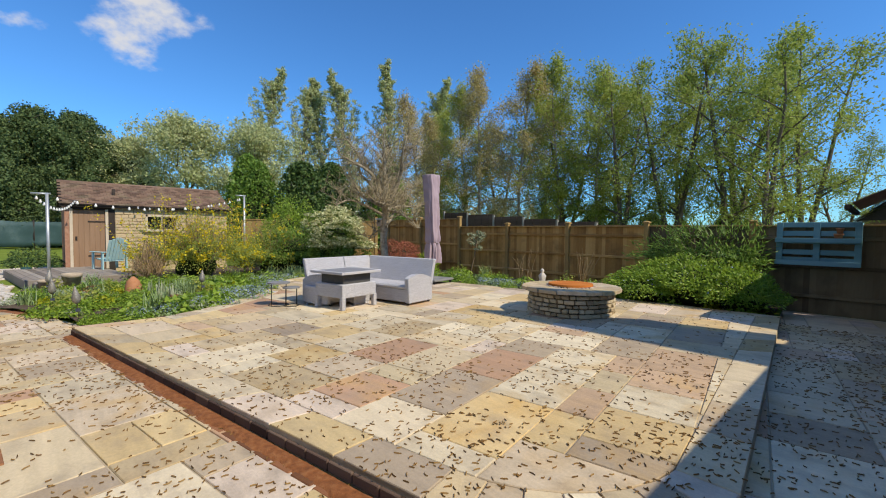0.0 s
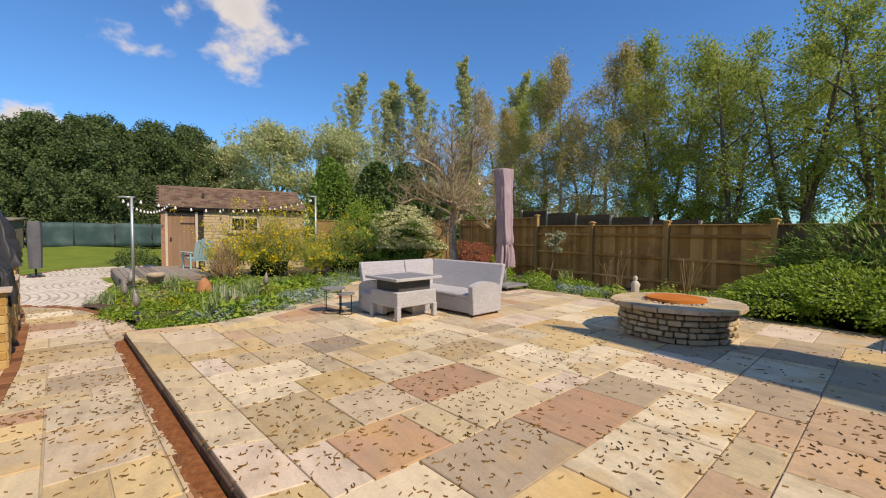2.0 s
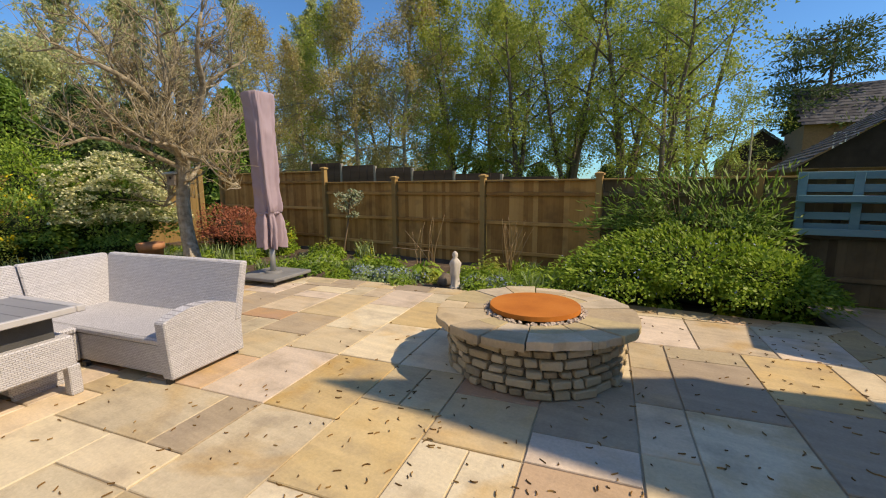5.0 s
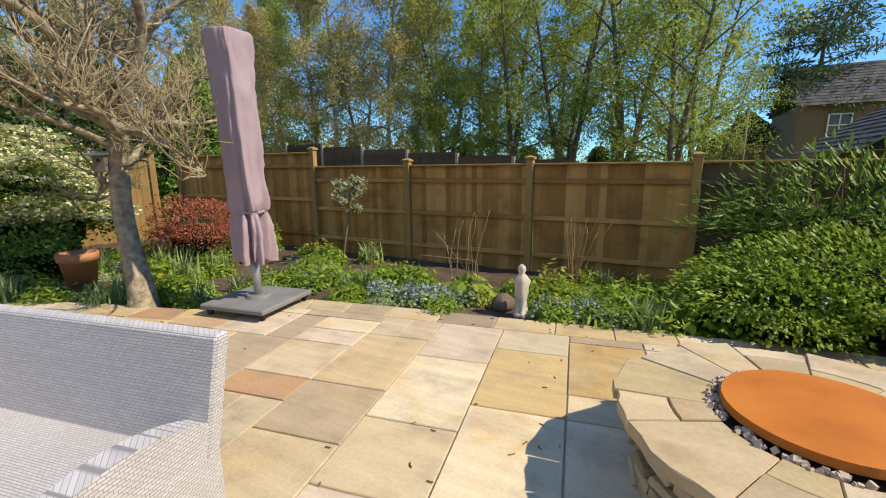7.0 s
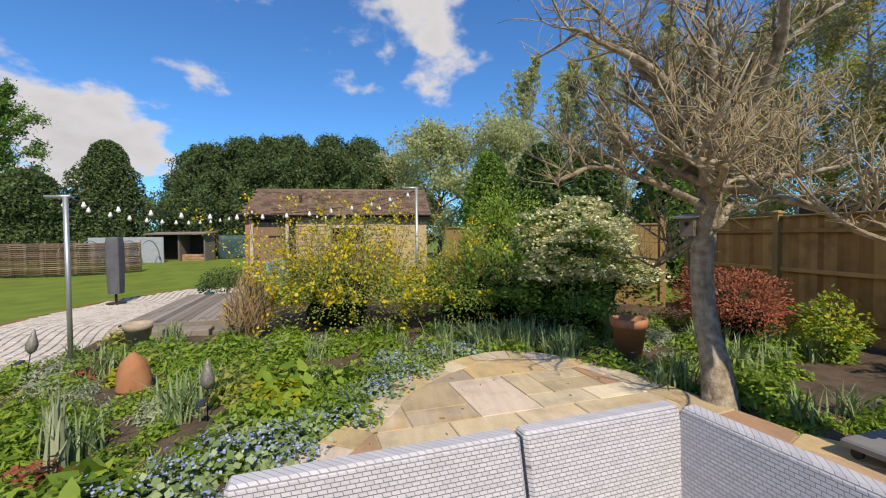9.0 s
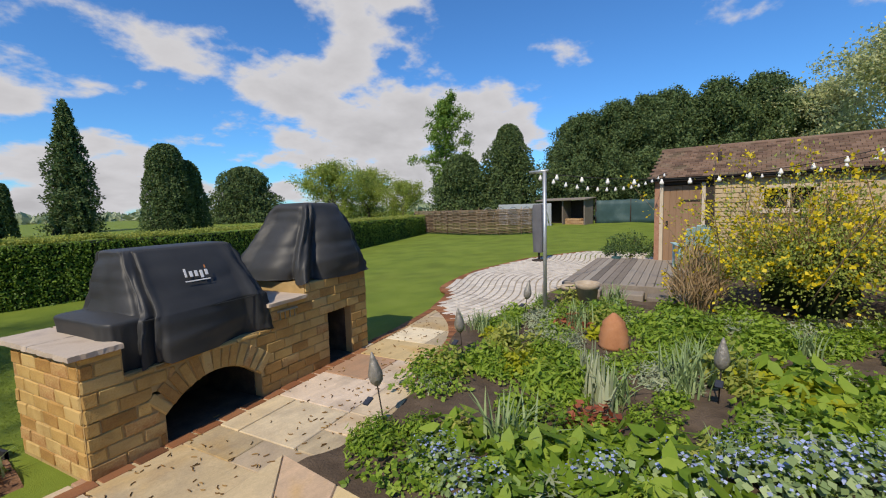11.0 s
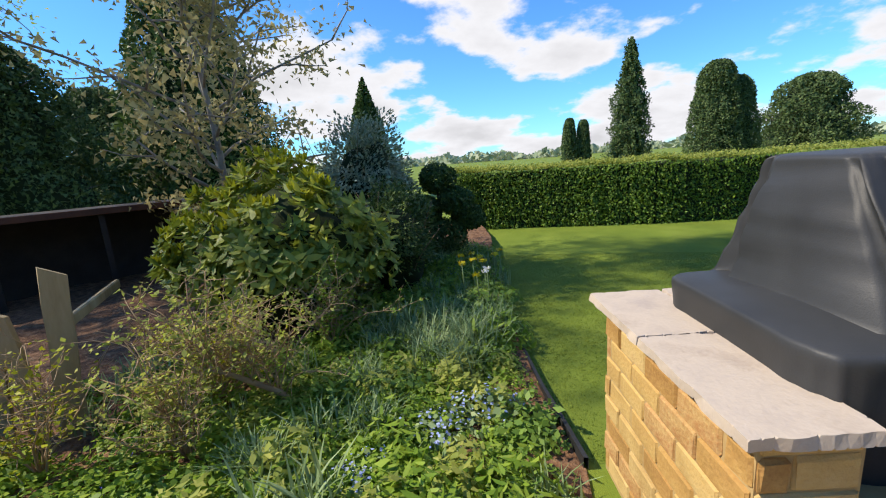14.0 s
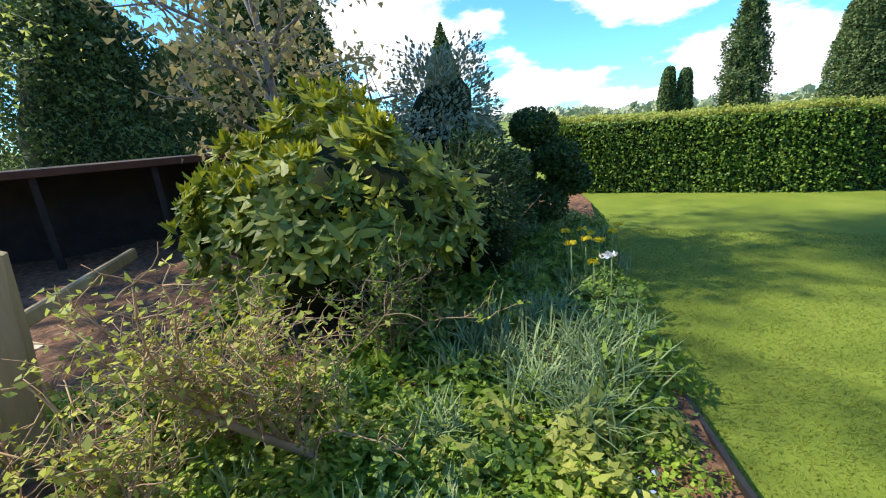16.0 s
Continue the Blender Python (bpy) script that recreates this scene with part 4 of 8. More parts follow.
                q.co.x += k * (1 if q.co.x > (-s0 - s1) / 2 else -1) * (abs(q.co.x + s0) < 0.02 or abs(q.co.x + s1) < 0.02)
                q.co.y += k * (1 if q.co.y > (-y0 - y1) / 2 else -1) * (abs(q.co.y + y0) < 0.02 or abs(q.co.y + y1) < 0.02)
        bmesh.ops.bevel(cap, geom=[e for e in cap.edges if e.calc_face_angle(0) > 0.8], offset=0.005, segments=1)
        part("cap_slab", cap, CAPSTONE, unit)
    steel = mat("steel_bracket", [(0.3, 0.3, 0.3), (0.4, 0.4, 0.4)], 0.4, 6, 60, 0.1, metal=0.9)
    part("hook_rail", box(-1.8, -1.55, 0.016, 0.034, 0.62, 0.64, 0.004), steel, unit, "small steel utensil rail")
    for s in (1.58, 1.64, 1.7, 1.76):
        part("hook", box(-s - 0.004, -s + 0.004, 0.02, 0.03, 0.55, 0.62), steel, unit)


def cloth(name, rings, material, parent, folds=0.02, n=72, seed=1, label="", waves=9, square=0.28):
    """A draped cover lofted through rounded rectangles (z, cx, cy, half x, half y), with folds growing downwards."""
    rnd = random.Random(seed)
    ph = [rnd.uniform(0, 6.28) for _ in range(3)]
    vs, fs = [], []
    fine = smooth_line(rings, n=8)
    m = len(fine)
    for j, (z, cx, cy, hx, hy) in enumerate(fine):
        f = j / (m - 1)
        for i in range(n):
            a = 2 * math.pi * i / n
            c, s = math.cos(a), math.sin(a)
            p = square
            x, y = math.copysign(abs(c) ** p, c) * hx, math.copysign(abs(s) ** p, s) * hy
            w = folds * (1 - f) ** 1.3 * (math.sin(waves * a + ph[0] + 1.5 * f) + 0.7 * math.sin((waves * 1.9 + 0.37) * a + ph[1] - 2 * f)) + folds * 0.5 * noise.noise((c * 2, s * 2, z * 4 + seed)) + folds * 0.4 * abs(noise.noise((c * 5 + z * 3, s * 5 - z * 2, z * 7 + seed))) - folds * 0.25 * abs(noise.noise((c * 9, s * 9 + z * 9, seed)))
            k = 1 + w / max(0.1, math.hypot(x, y))
            zz = z + (0.25 * folds * math.sin(waves * a + ph[2]) if j == 0 else 0)
            vs.append((cx + x * k, cy + y * k, zz))
    for j in range(m - 1):
        for i in range(n):
            i2 = (i + 1) % n
            fs.append((j * n + i, j * n + i2, j * n + n + i2, j * n + n + i))
    vs.append((fine[-1][1], fine[-1][2], fine[-1][0] + 0.01))
    fs += [((m - 1) * n + i, (m - 1) * n + (i + 1) % n, len(vs) - 1) for i in range(n)]
    return child(name, mesh_of(name, vs, fs, material, True), parent, label=label)


def covers():
    logo = mat("white_print", [(0.7, 0.7, 0.7), (0.78, 0.78, 0.78)], 0.6, 20, 60, 0)
    flame = mat("orange_print", [(0.6, 0.2, 0.05), (0.7, 0.28, 0.08)], 0.6, 20, 60, 0)

    def print_logo(cov, x, y, z, k, tilt, turn=180):
        m = pose(x, y, z, tilt, 0, 0)
        for i, (w, h, dz) in enumerate(((0.028, 0.11, 0.02), (0.04, 0.075, 0), (0.04, 0.075, 0), (0.04, 0.1, -0.015), (0.04, 0.075, 0))):
            xx = (i - 2) * 0.066 * k
            part("logo_bar", box(-w * k / 2, w * k / 2, -0.002, 0.002, -h * k / 2, h * k / 2, 0.0015), logo, cov, m=m @ pose(xx * -1, 0, dz * k))
        part("logo_flame", box(-0.008 * k, 0.008 * k, -0.002, 0.002, -0.02 * k, 0.02 * k, 0.0015), flame, cov, m=m @ pose(-0.132 * k, 0, 0.075 * k))
        part("logo_strip", box(-0.16 * k, 0.16 * k, -0.002, 0.002, -0.008 * k, 0.008 * k, 0.0015), logo, cov, m=m @ pose(0, 0, -0.09 * k))

    base = pose(BX, BY, 0, 0, 0, BTURN) @ Matrix.Scale(1.03, 4)
    cov = tagged(new("grill_cover"), "black fabric cover over the built-in grill", "cover")
    cov.matrix_basis = base
    cloth("hood_cover", [(0.5, -0.93, -0.43, 0.54, 0.43), (0.66, -0.93, -0.43, 0.55, 0.44), (0.82, -0.93, -0.43, 0.53, 0.43), (0.88, -0.93, -0.44, 0.5, 0.41), (1.08, -0.93, -0.48, 0.475, 0.31), (1.27, -0.93, -0.52, 0.45, 0.21), (1.31, -0.93, -0.53, 0.44, 0.18), (1.32, -0.93, -0.53, 0.4, 0.15)], BLACKCOVER, cov, 0.06, seed=4, square=0.19)
    cloth("shelf_cover", [(0.5, -0.5, -0.45, 0.3, 0.4), (0.74, -0.5, -0.45, 0.3, 0.4), (0.84, -0.49, -0.45, 0.3, 0.4), (0.86, -0.49, -0.45, 0.28, 0.37)], BLACKCOVER, cov, 0.008, seed=6)
    bm = bmesh.new()
    add_box(bm, -1.46, -0.4, -0.015, -0.003, 0.83, 0.838)
    part("seam", bm, BLACKCOVER, cov)
    print_logo(cov, -0.9, -0.135, 1.1, 0.66, 22)
    cov2 = tagged(new("oven_cover"), "black fabric cover draped over the pizza oven", "cover")
    cov2.matrix_basis = base
    cloth("drape", [(0.845, -2.44, -0.48, 0.56, 0.5), (1.0, -2.44, -0.48, 0.53, 0.48), (1.25, -2.46, -0.46, 0.43, 0.4), (1.5, -2.48, -0.44, 0.32, 0.32), (1.63, -2.48, -0.43, 0.27, 0.27), (1.67, -2.48, -0.43, 0.22, 0.22)], BLACKCOVER, cov2, 0.085, seed=9, waves=6)
    print_logo(cov2, -2.6, -0.02, 1.2, 0.55, 20)


barbecue()
covers()


# ---- fire pit ----
def fire_pit():
    cx, cy, r = 4.7, 13.58, 0.72
    pit = tagged(new("fire_pit"), "round dry-stone fire pit with a rusted steel lid", "fire pit")
    pit.matrix_basis = Matrix.Translation((cx, cy, 0)) @ Matrix.Diagonal((1.03, 1.03, 1.22, 1))
    rnd = random.Random(12)
    core = mat("pit_core", [(0.1, 0.08, 0.05), (0.2, 0.16, 0.1)], 0.95, 9, 60, 0.4)
    bm = bmesh.new()
    bmesh.ops.create_cone(bm, segments=48, radius1=r - 0.05, radius2=r - 0.05, depth=0.34, cap_ends=True, matrix=Matrix.Translation((0, 0, 0.16)))
    part("core", bm, core, pit)
    z = 0.0
    while z < 0.31:
        h = rnd.uniform(0.052, 0.078)
        a = rnd.uniform(0, 0.4)
        end = a + 2 * math.pi
        while a < end - 0.05:
            w = min(rnd.uniform(0.09, 0.21) / r, end - a)
            rr = r + rnd.uniform(-0.018, 0.018)
            vs = []
            hw, d = w * r / 2 - 0.006, 0.12
            for sx, sy, sz in itertools.product((-1, 1), (0, 1), (-1, 1)):
                vs.append(Vector((sx * (hw - 0.01 * rnd.random()), -d * (1 - sy) + sy * rnd.uniform(-0.012, 0.008), sz * (h / 2 - 0.003 - 0.011 * rnd.random()))))
            bm = bmesh.new()
            bv = [bm.verts.new(v) for v in vs]
            for f in ((0, 1, 3, 2), (4, 6, 7, 5), (0, 4, 5, 1), (2, 3, 7, 6), (0, 2, 6, 4), (1, 5, 7, 3)):
                bm.faces.new([bv[i] for i in f])
            bmesh.ops.bevel(bm, geom=bm.edges[:], offset=0.008, segments=1, affect="EDGES")
            am = a + w / 2
            part("stone", bm, DRYSTONE, pit, m=pose(rr * math.cos(am), rr * math.sin(am), z + h / 2, 0, 0, math.degrees(am) - 90))
            a += w
        z += h
    # flat cap flags of uneven sizes round the lid
    cuts = [0.0]
    while cuts[-1] < 2 * math.pi - 0.55:
        cuts.append(cuts[-1] + rnd.uniform(0.3, 0.68))
    for a0, a1 in zip(cuts, cuts[1:] + [2 * math.pi]):
        rings = [(0.42, 0.79)] if rnd.random() < 0.45 else [(0.42, rnd.uniform(0.54, 0.66)), (None, 0.79)]
        for r0, r1 in rings:
            r0 = rings[0][1] + 0.006 if r0 is None else r0
            ro = r1 + (rnd.uniform(-0.02, 0.035) if r1 > 0.7 else 0)
            g0, g1 = a0 + 0.006, a1 - 0.006
            arc = [g0 + (g1 - g0) * t / 5 for t in range(6)]
            rim = [ro + rnd.uniform(-0.012, 0.012) * (r1 > 0.7) for _ in arc]
            outline = [(q * math.cos(t), q * math.sin(t)) for q, t in zip(rim, arc)] + [(r0 * math.cos(t), r0 * math.sin(t)) for t in reversed(arc)]
            vs, fs = prism(outline, 0.325, 0.375 + rnd.uniform(-0.005, 0.005), 0.005)
            child("cap_stone", mesh_of("cap_stone", vs, fs, SLAB_PIT), pit)
    bm = bmesh.new()
    bmesh.ops.create_cone(bm, segments=48, radius1=0.375, radius2=0.37, depth=0.03, cap_ends=True, matrix=Matrix.Translation((0, 0, 0.4)))
    part("lid", bm, RUST, pit, "bright rusted steel lid")
    rg = np.random.default_rng(5)
    a = rg.uniform(0, 6.28, 420)
    rad = rg.uniform(0.375, 0.43, 420)
    bm = bmesh.new()
    for i in range(260):
        bmesh.ops.create_cube(bm, size=rg.uniform(0.012, 0.024), matrix=pose(rad[i] * math.cos(a[i]), rad[i] * math.sin(a[i]), 0.372, *(rg.uniform(0, 180, 3))))
    part("gravel", bm, CAPSTONE, pit, "pale gravel round the lid")


SLAB_PIT = riven_stone("pit_cap_stone", [(0.52, 0.41, 0.26), (0.46, 0.36, 0.23), (0.56, 0.46, 0.3), (0.5, 0.4, 0.22), (0.58, 0.48, 0.34)], (0.45, 0.28, 0.1), (0.25, 0.2, 0.14))
fire_pit()


# ---- woven garden furniture ----


def weave(name, axes, dark, light):
    """Flat-strand weave: staggered strands with dark gaps, in the plane of the two axes."""
    ma = bpy.data.materials.new(name)
    ma.use_nodes = True
    nt = ma.node_tree
    N, L = nt.nodes.new, nt.links.new
    b = nt.nodes["Principled BSDF"]
    tc, sep, comb, br = N("ShaderNodeTexCoord"), N("ShaderNodeSeparateXYZ"), N("ShaderNodeCombineXYZ"), N("ShaderNodeTexBrick")
    L(tc.outputs["Object"], sep.inputs[0])
    if axes == "side":
        ad = N("ShaderNodeMath")
        L(sep.outputs[0], ad.inputs[0])
        L(sep.outputs[1], ad.inputs[1])
        L(ad.outputs[0], comb.inputs[0])
        L(sep.outputs[2], comb.inputs[1])
    else:
        L(sep.outputs[0], comb.inputs[0])
        L(sep.outputs[1], comb.inputs[1])
    L(comb.outputs[0], br.inputs["Vector"])
    br.inputs["Scale"].default_value = 1.0
    br.inputs["Brick Width"].default_value, br.inputs["Row Height"].default_value = 0.032, 0.014
    br.inputs["Mortar Size"].default_value, br.inputs["Mortar Smooth"].default_value = 0.0018, 0.8
    no, mx = N("ShaderNodeTexNoise"), N("ShaderNodeMix")
    no.inputs["Scale"].default_value = 5
    mp = N("ShaderNodeMapping")
    mp.inputs["Scale"].default_value = (0.4, 0.4, 9)
    L(tc.outputs["Object"], mp.inputs[0])
    L(mp.outputs[0], no.inputs["Vector"])
    mx.data_type = "RGBA"
    L(no.outputs[0], mx.inputs["Factor"])
    mx.inputs["A"].default_value, mx.inputs["B"].default_value = (*[c * 0.72 for c in light], 1), (*light, 1)
    L(mx.outputs["Result"], br.inputs["Color1"])
    mx2 = N("ShaderNodeMix")
    mx2.data_type = "RGBA"
    mx2.inputs["Factor"].default_value = 0.25
    L(mx.outputs["Result"], mx2.inputs["A"])
    mx2.inputs["B"].default_value = (*dark, 1)
    L(mx2.outputs["Result"], br.inputs["Color2"])
    br.inputs["Mortar"].default_value = (*dark, 1)
    L(br.outputs["Color"], b.inputs["Base Color"])
    bp = N("ShaderNodeBump")
    bp.inputs["Strength"].default_value, bp.inputs["Distance"].default_value, bp.invert = 0.7, 0.005, True
    L(br.outputs["Fac"], bp.inputs["Height"])
    L(bp.outputs[0], b.inputs["Normal"])
    b.inputs["Roughness"].default_value = 0.55
    return ma


WEAVE = weave("grey_weave", "side", (0.25, 0.245, 0.255), (0.66, 0.65, 0.67))
WEAVE_TOP = weave("grey_weave_seat", "top", (0.28, 0.275, 0.285), (0.64, 0.63, 0.65))
FURN = pose(0.54, 12.08, 0, 0, 0, 11) @ Matrix.Diagonal((0.92, 0.9, 1, 1))


def curved_arm(bm, x0, x1, y_back, y_front, z0, z1):
    """An arm panel whose top swells upward and rounds off at both ends."""
    n = 10
    prof = []
    for i in range(n + 1):
        t = i / n
        prof.append((y_back + (y_front - y_back) * t, z1 - 0.09 * (2 * t - 1) ** 2 - 0.05 * (1 - t)))
    prof = [(y_back, z0)] + prof + [(y_front - 0.03 * (1 if y_front > y_back else -1), z0)]
    va = [bm.verts.new((x0, y, z)) for y, z in prof]
    vb = [bm.verts.new((x1, y, z)) for y, z in prof]
    bm.faces.new(va)
    bm.faces.new(vb[::-1])
    for i in range(len(prof)):
        j = (i + 1) % len(prof)
        bm.faces.new((va[i], vb[i], vb[j], va[j]))
    bmesh.ops.bevel(bm, geom=[e for e in bm.edges if e.is_valid], offset=0.012, segments=1, affect="EDGES")


def lean_back(length, t=0.09):
    """A backrest along x that leans out towards +y at the top."""
    bm = bmesh.new()
    add_box(bm, 0, length, -0.14, -0.14 + t, 0.33, 0.85, 0.015)
    for v in bm.verts:
        v.co.y += 0.14 * (v.co.z - 0.33) / 0.52
    return bm


def corner_sofa():
    sofa = tagged(new("corner_sofa"), "pale grey woven rattan corner sofa, no cushions", "sofa")
    sofa.matrix_basis = FURN
    turn = pose(0, 0, 0, 0, 0, 90)
    part("backrest", lean_back(1.98), WEAVE, sofa, m=pose(0.0, 0, 0))
    part("backrest", lean_back(0.83), WEAVE, sofa, m=turn @ pose(-0.83, 0, 0))
    part("backrest", lean_back(1.075), WEAVE, sofa, m=turn @ pose(-1.92, 0, 0))
    part("base", box(0.05, 1.88, -0.8, -0.08, 0.05, 0.3, 0.012), WEAVE, sofa)
    part("base", box(0.08, 0.75, -1.88, -0.81, 0.05, 0.3, 0.012), WEAVE, sofa)
    part("seat", box(0.1, 1.86, -0.83, -0.1, 0.303, 0.365, 0.02), WEAVE_TOP, sofa)
    part("seat", box(0.1, 0.8, -1.86, -0.835, 0.303, 0.365, 0.02), WEAVE_TOP, sofa)
    bm = bmesh.new()
    curved_arm(bm, 1.85, 1.97, -0.04, -0.86, 0.04, 0.6)
    part("arm", bm, WEAVE, sofa)
    bm = bmesh.new()
    curved_arm(bm, -0.06, 0.06, 0.0, 0.82, 0.04, 0.6)
    part("arm", bm, WEAVE, sofa, m=pose(0.0, -1.92, 0, 0, 0, -90))
    foot = mat("dark_foot", [(0.03, 0.03, 0.03), (0.06, 0.06, 0.06)], 0.6, 8, 50, 0.1)
    for x, y in ((1.9, -0.1), (1.9, -0.8), (0.1, -0.12), (0.1, -1.85), (0.75, -1.85), (0.8, -0.8)):
        part("foot", box(x - 0.025, x + 0.025, y - 0.025, y + 0.025, 0.0, 0.05, 0.004), foot, sofa)


def dining_table():
    t = tagged(new("garden_table"), "grey woven table with a slatted grey top", "table")
    t.matrix_basis = pose(1.67, 10.82, 0, 0, 0, 11) @ Matrix.Diagonal((1, 1, 1.05, 1))
    slat = mat("grey_composite", [(0.2, 0.2, 0.21), (0.28, 0.28, 0.29)], 0.45, 4, 60, 0.15, stretch=(0.2, 1, 1))
    rim = mat("pale_grey_rim", [(0.42, 0.41, 0.41), (0.5, 0.49, 0.49)], 0.55, 6, 60, 0.15)
    for i in range(6):
        y0 = -0.41 + i * 0.137
        part("slat", box(-0.39, 0.39, y0, y0 + 0.132, 0.618, 0.64, 0.003), slat, t)
    for b in ((-0.435, 0.435, -0.475, -0.415), (-0.435, 0.435, 0.415, 0.475), (-0.435, -0.395, -0.413, 0.413), (0.395, 0.435, -0.413, 0.413)):
        part("rim", box(*b, 0.6, 0.645, 0.006), rim, t)
    dark = mat("dark_grey_weave_panel", [(0.05, 0.05, 0.05), (0.09, 0.09, 0.085)], 0.6, 8, 120, 0.3)
    part("lift_box", box(-0.3, 0.3, -0.33, 0.33, 0.42, 0.6, 0.006), dark, t, "dark lifting column under the top")
    part("woven_panel", box(-0.37, 0.37, -0.41, 0.41, 0.2, 0.43, 0.012), WEAVE, t)
    for x in (-0.34, 0.34):
        for y in (-0.38, 0.38):
            part("leg", box(x - 0.04, x + 0.04, y - 0.04, y + 0.04, 0.0, 0.22, 0.008), WEAVE, t)
    for x, y, lb in ((1.22, 10.53, 1), (1.5, 11.12, 2)):
        st = tagged(new("woven_stool"), "grey woven cube stool pushed under the table", "stool", "stools under the table")
        st.matrix_basis = pose(x, y, 0, 0, 0, 9.5)
        part("body", box(-0.2, 0.2, -0.2, 0.2, 0.04, 0.36 if lb == 1 else 0.19, 0.012), WEAVE, st)
        for dx in (-0.17, 0.17):
            part("foot", box(dx - 0.02, dx + 0.02, -0.18, 0.18, 0.0, 0.04, 0.004), WEAVE, st)


def side_table():
    dark = mat("black_steel", [(0.02, 0.02, 0.02), (0.04, 0.04, 0.04)], 0.45, 8, 50, 0.1, metal=0.5)
    stone = mat("grey_stone_top", [(0.16, 0.16, 0.16), (0.26, 0.26, 0.26)], 0.6, 8, 70, 0.2)
    for x, y, r, h in ((0.82, 9.9, 0.2, 0.42), (1.02, 10.05, 0.15, 0.34)):
        st = tagged(new("side_table"), "small round nesting table on thin black legs", "side table", "nesting side tables")
        st.location = (x, y, 0)
        bm = bmesh.new()
        bmesh.ops.create_cone(bm, segments=32, radius1=r, radius2=r, depth=0.025, cap_ends=True, matrix=Matrix.Translation((0, 0, h)))
        part("top", bm, stone, st)
        for i in range(4):
            a = i * math.pi / 2 + 0.4
            child("leg", tube_mesh("leg", [[(r * 0.9 * math.cos(a), r * 0.9 * math.sin(a), 0.0, 0.007), (r * 0.9 * math.cos(a), r * 0.9 * math.sin(a), h - 0.013, 0.007)]], dark), st)
        ring = [(r * 0.9 * math.cos(k * math.pi / 12), r * 0.9 * math.sin(k * math.pi / 12), 0.008, 0.007) for k in range(25)]
        child("foot_ring", tube_mesh("foot_ring", [ring], dark), st)


def umbrella():
    u = tagged(new("covered_parasol"), "cantilever parasol furled in a dusky mauve cover on a grey base", "parasol")
    u.matrix_basis = Matrix.Translation((-0.02, 14.5, 0)) @ Matrix.Diagonal((1.0, 1.0, 1.1, 1))
    prof = [(0.5, 0.0, 0.0, 0.13, 0.11), (0.62, 0, 0, 0.15, 0.13), (0.8, 0, 0, 0.16, 0.13), (0.95, -0.01, 0.0, 0.15, 0.12), (1.0, -0.01, 0, 0.14, 0.12), (1.05, -0.01, 0, 0.17, 0.14), (1.3, -0.02, 0, 0.17, 0.15), (1.8, -0.05, 0.0, 0.175, 0.165), (2.3, -0.08, 0.0, 0.19, 0.175), (2.62, -0.105, 0.0, 0.205, 0.195), (2.68, -0.11, 0.0, 0.195, 0.185)]
    cloth("cover", prof, MAUVE, u, 0.06, 80, 11, waves=5, square=0.55)
    strap = [(-0.01 + 0.165 * math.cos(k * math.pi / 16), 0.14 * math.sin(k * math.pi / 16), 1.0 + 0.01 * math.sin(k), 0.016) for k in range(33)]
    child("strap", tube_mesh("strap", [strap], MAUVE), u)
    grey = mat("grey_base", [(0.15, 0.15, 0.15), (0.25, 0.25, 0.24)], 0.7, 5, 60, 0.2)
    child("pole", tube_mesh("pole", [[(0, 0, 0.1, 0.045), (0, 0, 0.6, 0.045)]], METAL, 12), u)
    bm = bmesh.new()
    bmesh.ops.create_cone(bm, segments=32, radius1=0.14, radius2=0.12, depth=0.03, cap_ends=True, matrix=Matrix.Translation((0, 0, 0.135)))
    part("flange", bm, grey, u)
    part("base_plate", box(-0.42, 0.42, -0.42, 0.42, 0.07, 0.12, 0.012), grey, u, m=pose(0, 0, 0, 0, 0, 9))
    black = mat("black_castor", [(0.02, 0.02, 0.02), (0.04, 0.04, 0.04)], 0.5, 8, 50, 0.1)
    for x in (-0.35, 0.35):
        for y in (-0.35, 0.35):
            bm = bmesh.new()
            bmesh.ops.create_cone(bm, segments=16, radius1=0.035, radius2=0.035, depth=0.03, cap_ends=True, matrix=pose(0, 0, 0.035, 90))
            part("castor", bm, black, u, m=pose(0, 0, 0, 0, 0, 9) @ pose(x, y, 0))


corner_sofa()
dining_table()
side_table()
umbrella()

# ---- ornaments ----
TERRACOTTA = mat("terracotta", [(0.3, 0.12, 0.055), (0.42, 0.19, 0.09), (0.48, 0.25, 0.14)], 0.85, 5, 60, 0.25)
PALESTONE = mat("pale_stone", [(0.42, 0.38, 0.32), (0.6, 0.56, 0.5)], 0.85, 6, 60, 0.3)


def lathe(name, prof, material, parent=None, n=24, m=None, wob=0.0):
    vs, fs = [], []
    for j, (r, z) in enumerate(prof):
        for i in range(n):
            a = 2 * math.pi * i / n
            k = 1 + wob * noise.noise((math.cos(a) * 2, math.sin(a) * 2, z * 6))
            vs.append((r * k * math.cos(a), r * k * math.sin(a), z))
    for j in range(len(prof) - 1):
        for i in range(n):
            fs.append((j * n + i, j * n + (i + 1) % n, j * n + n + (i + 1) % n, j * n + n + i))
    fs.append(tuple(range(n - 1, -1, -1)))
    fs.append(tuple((len(prof) - 1) * n + i for i in range(n)))
    return child(name, mesh_of(name, vs, fs, material, True), parent, m)


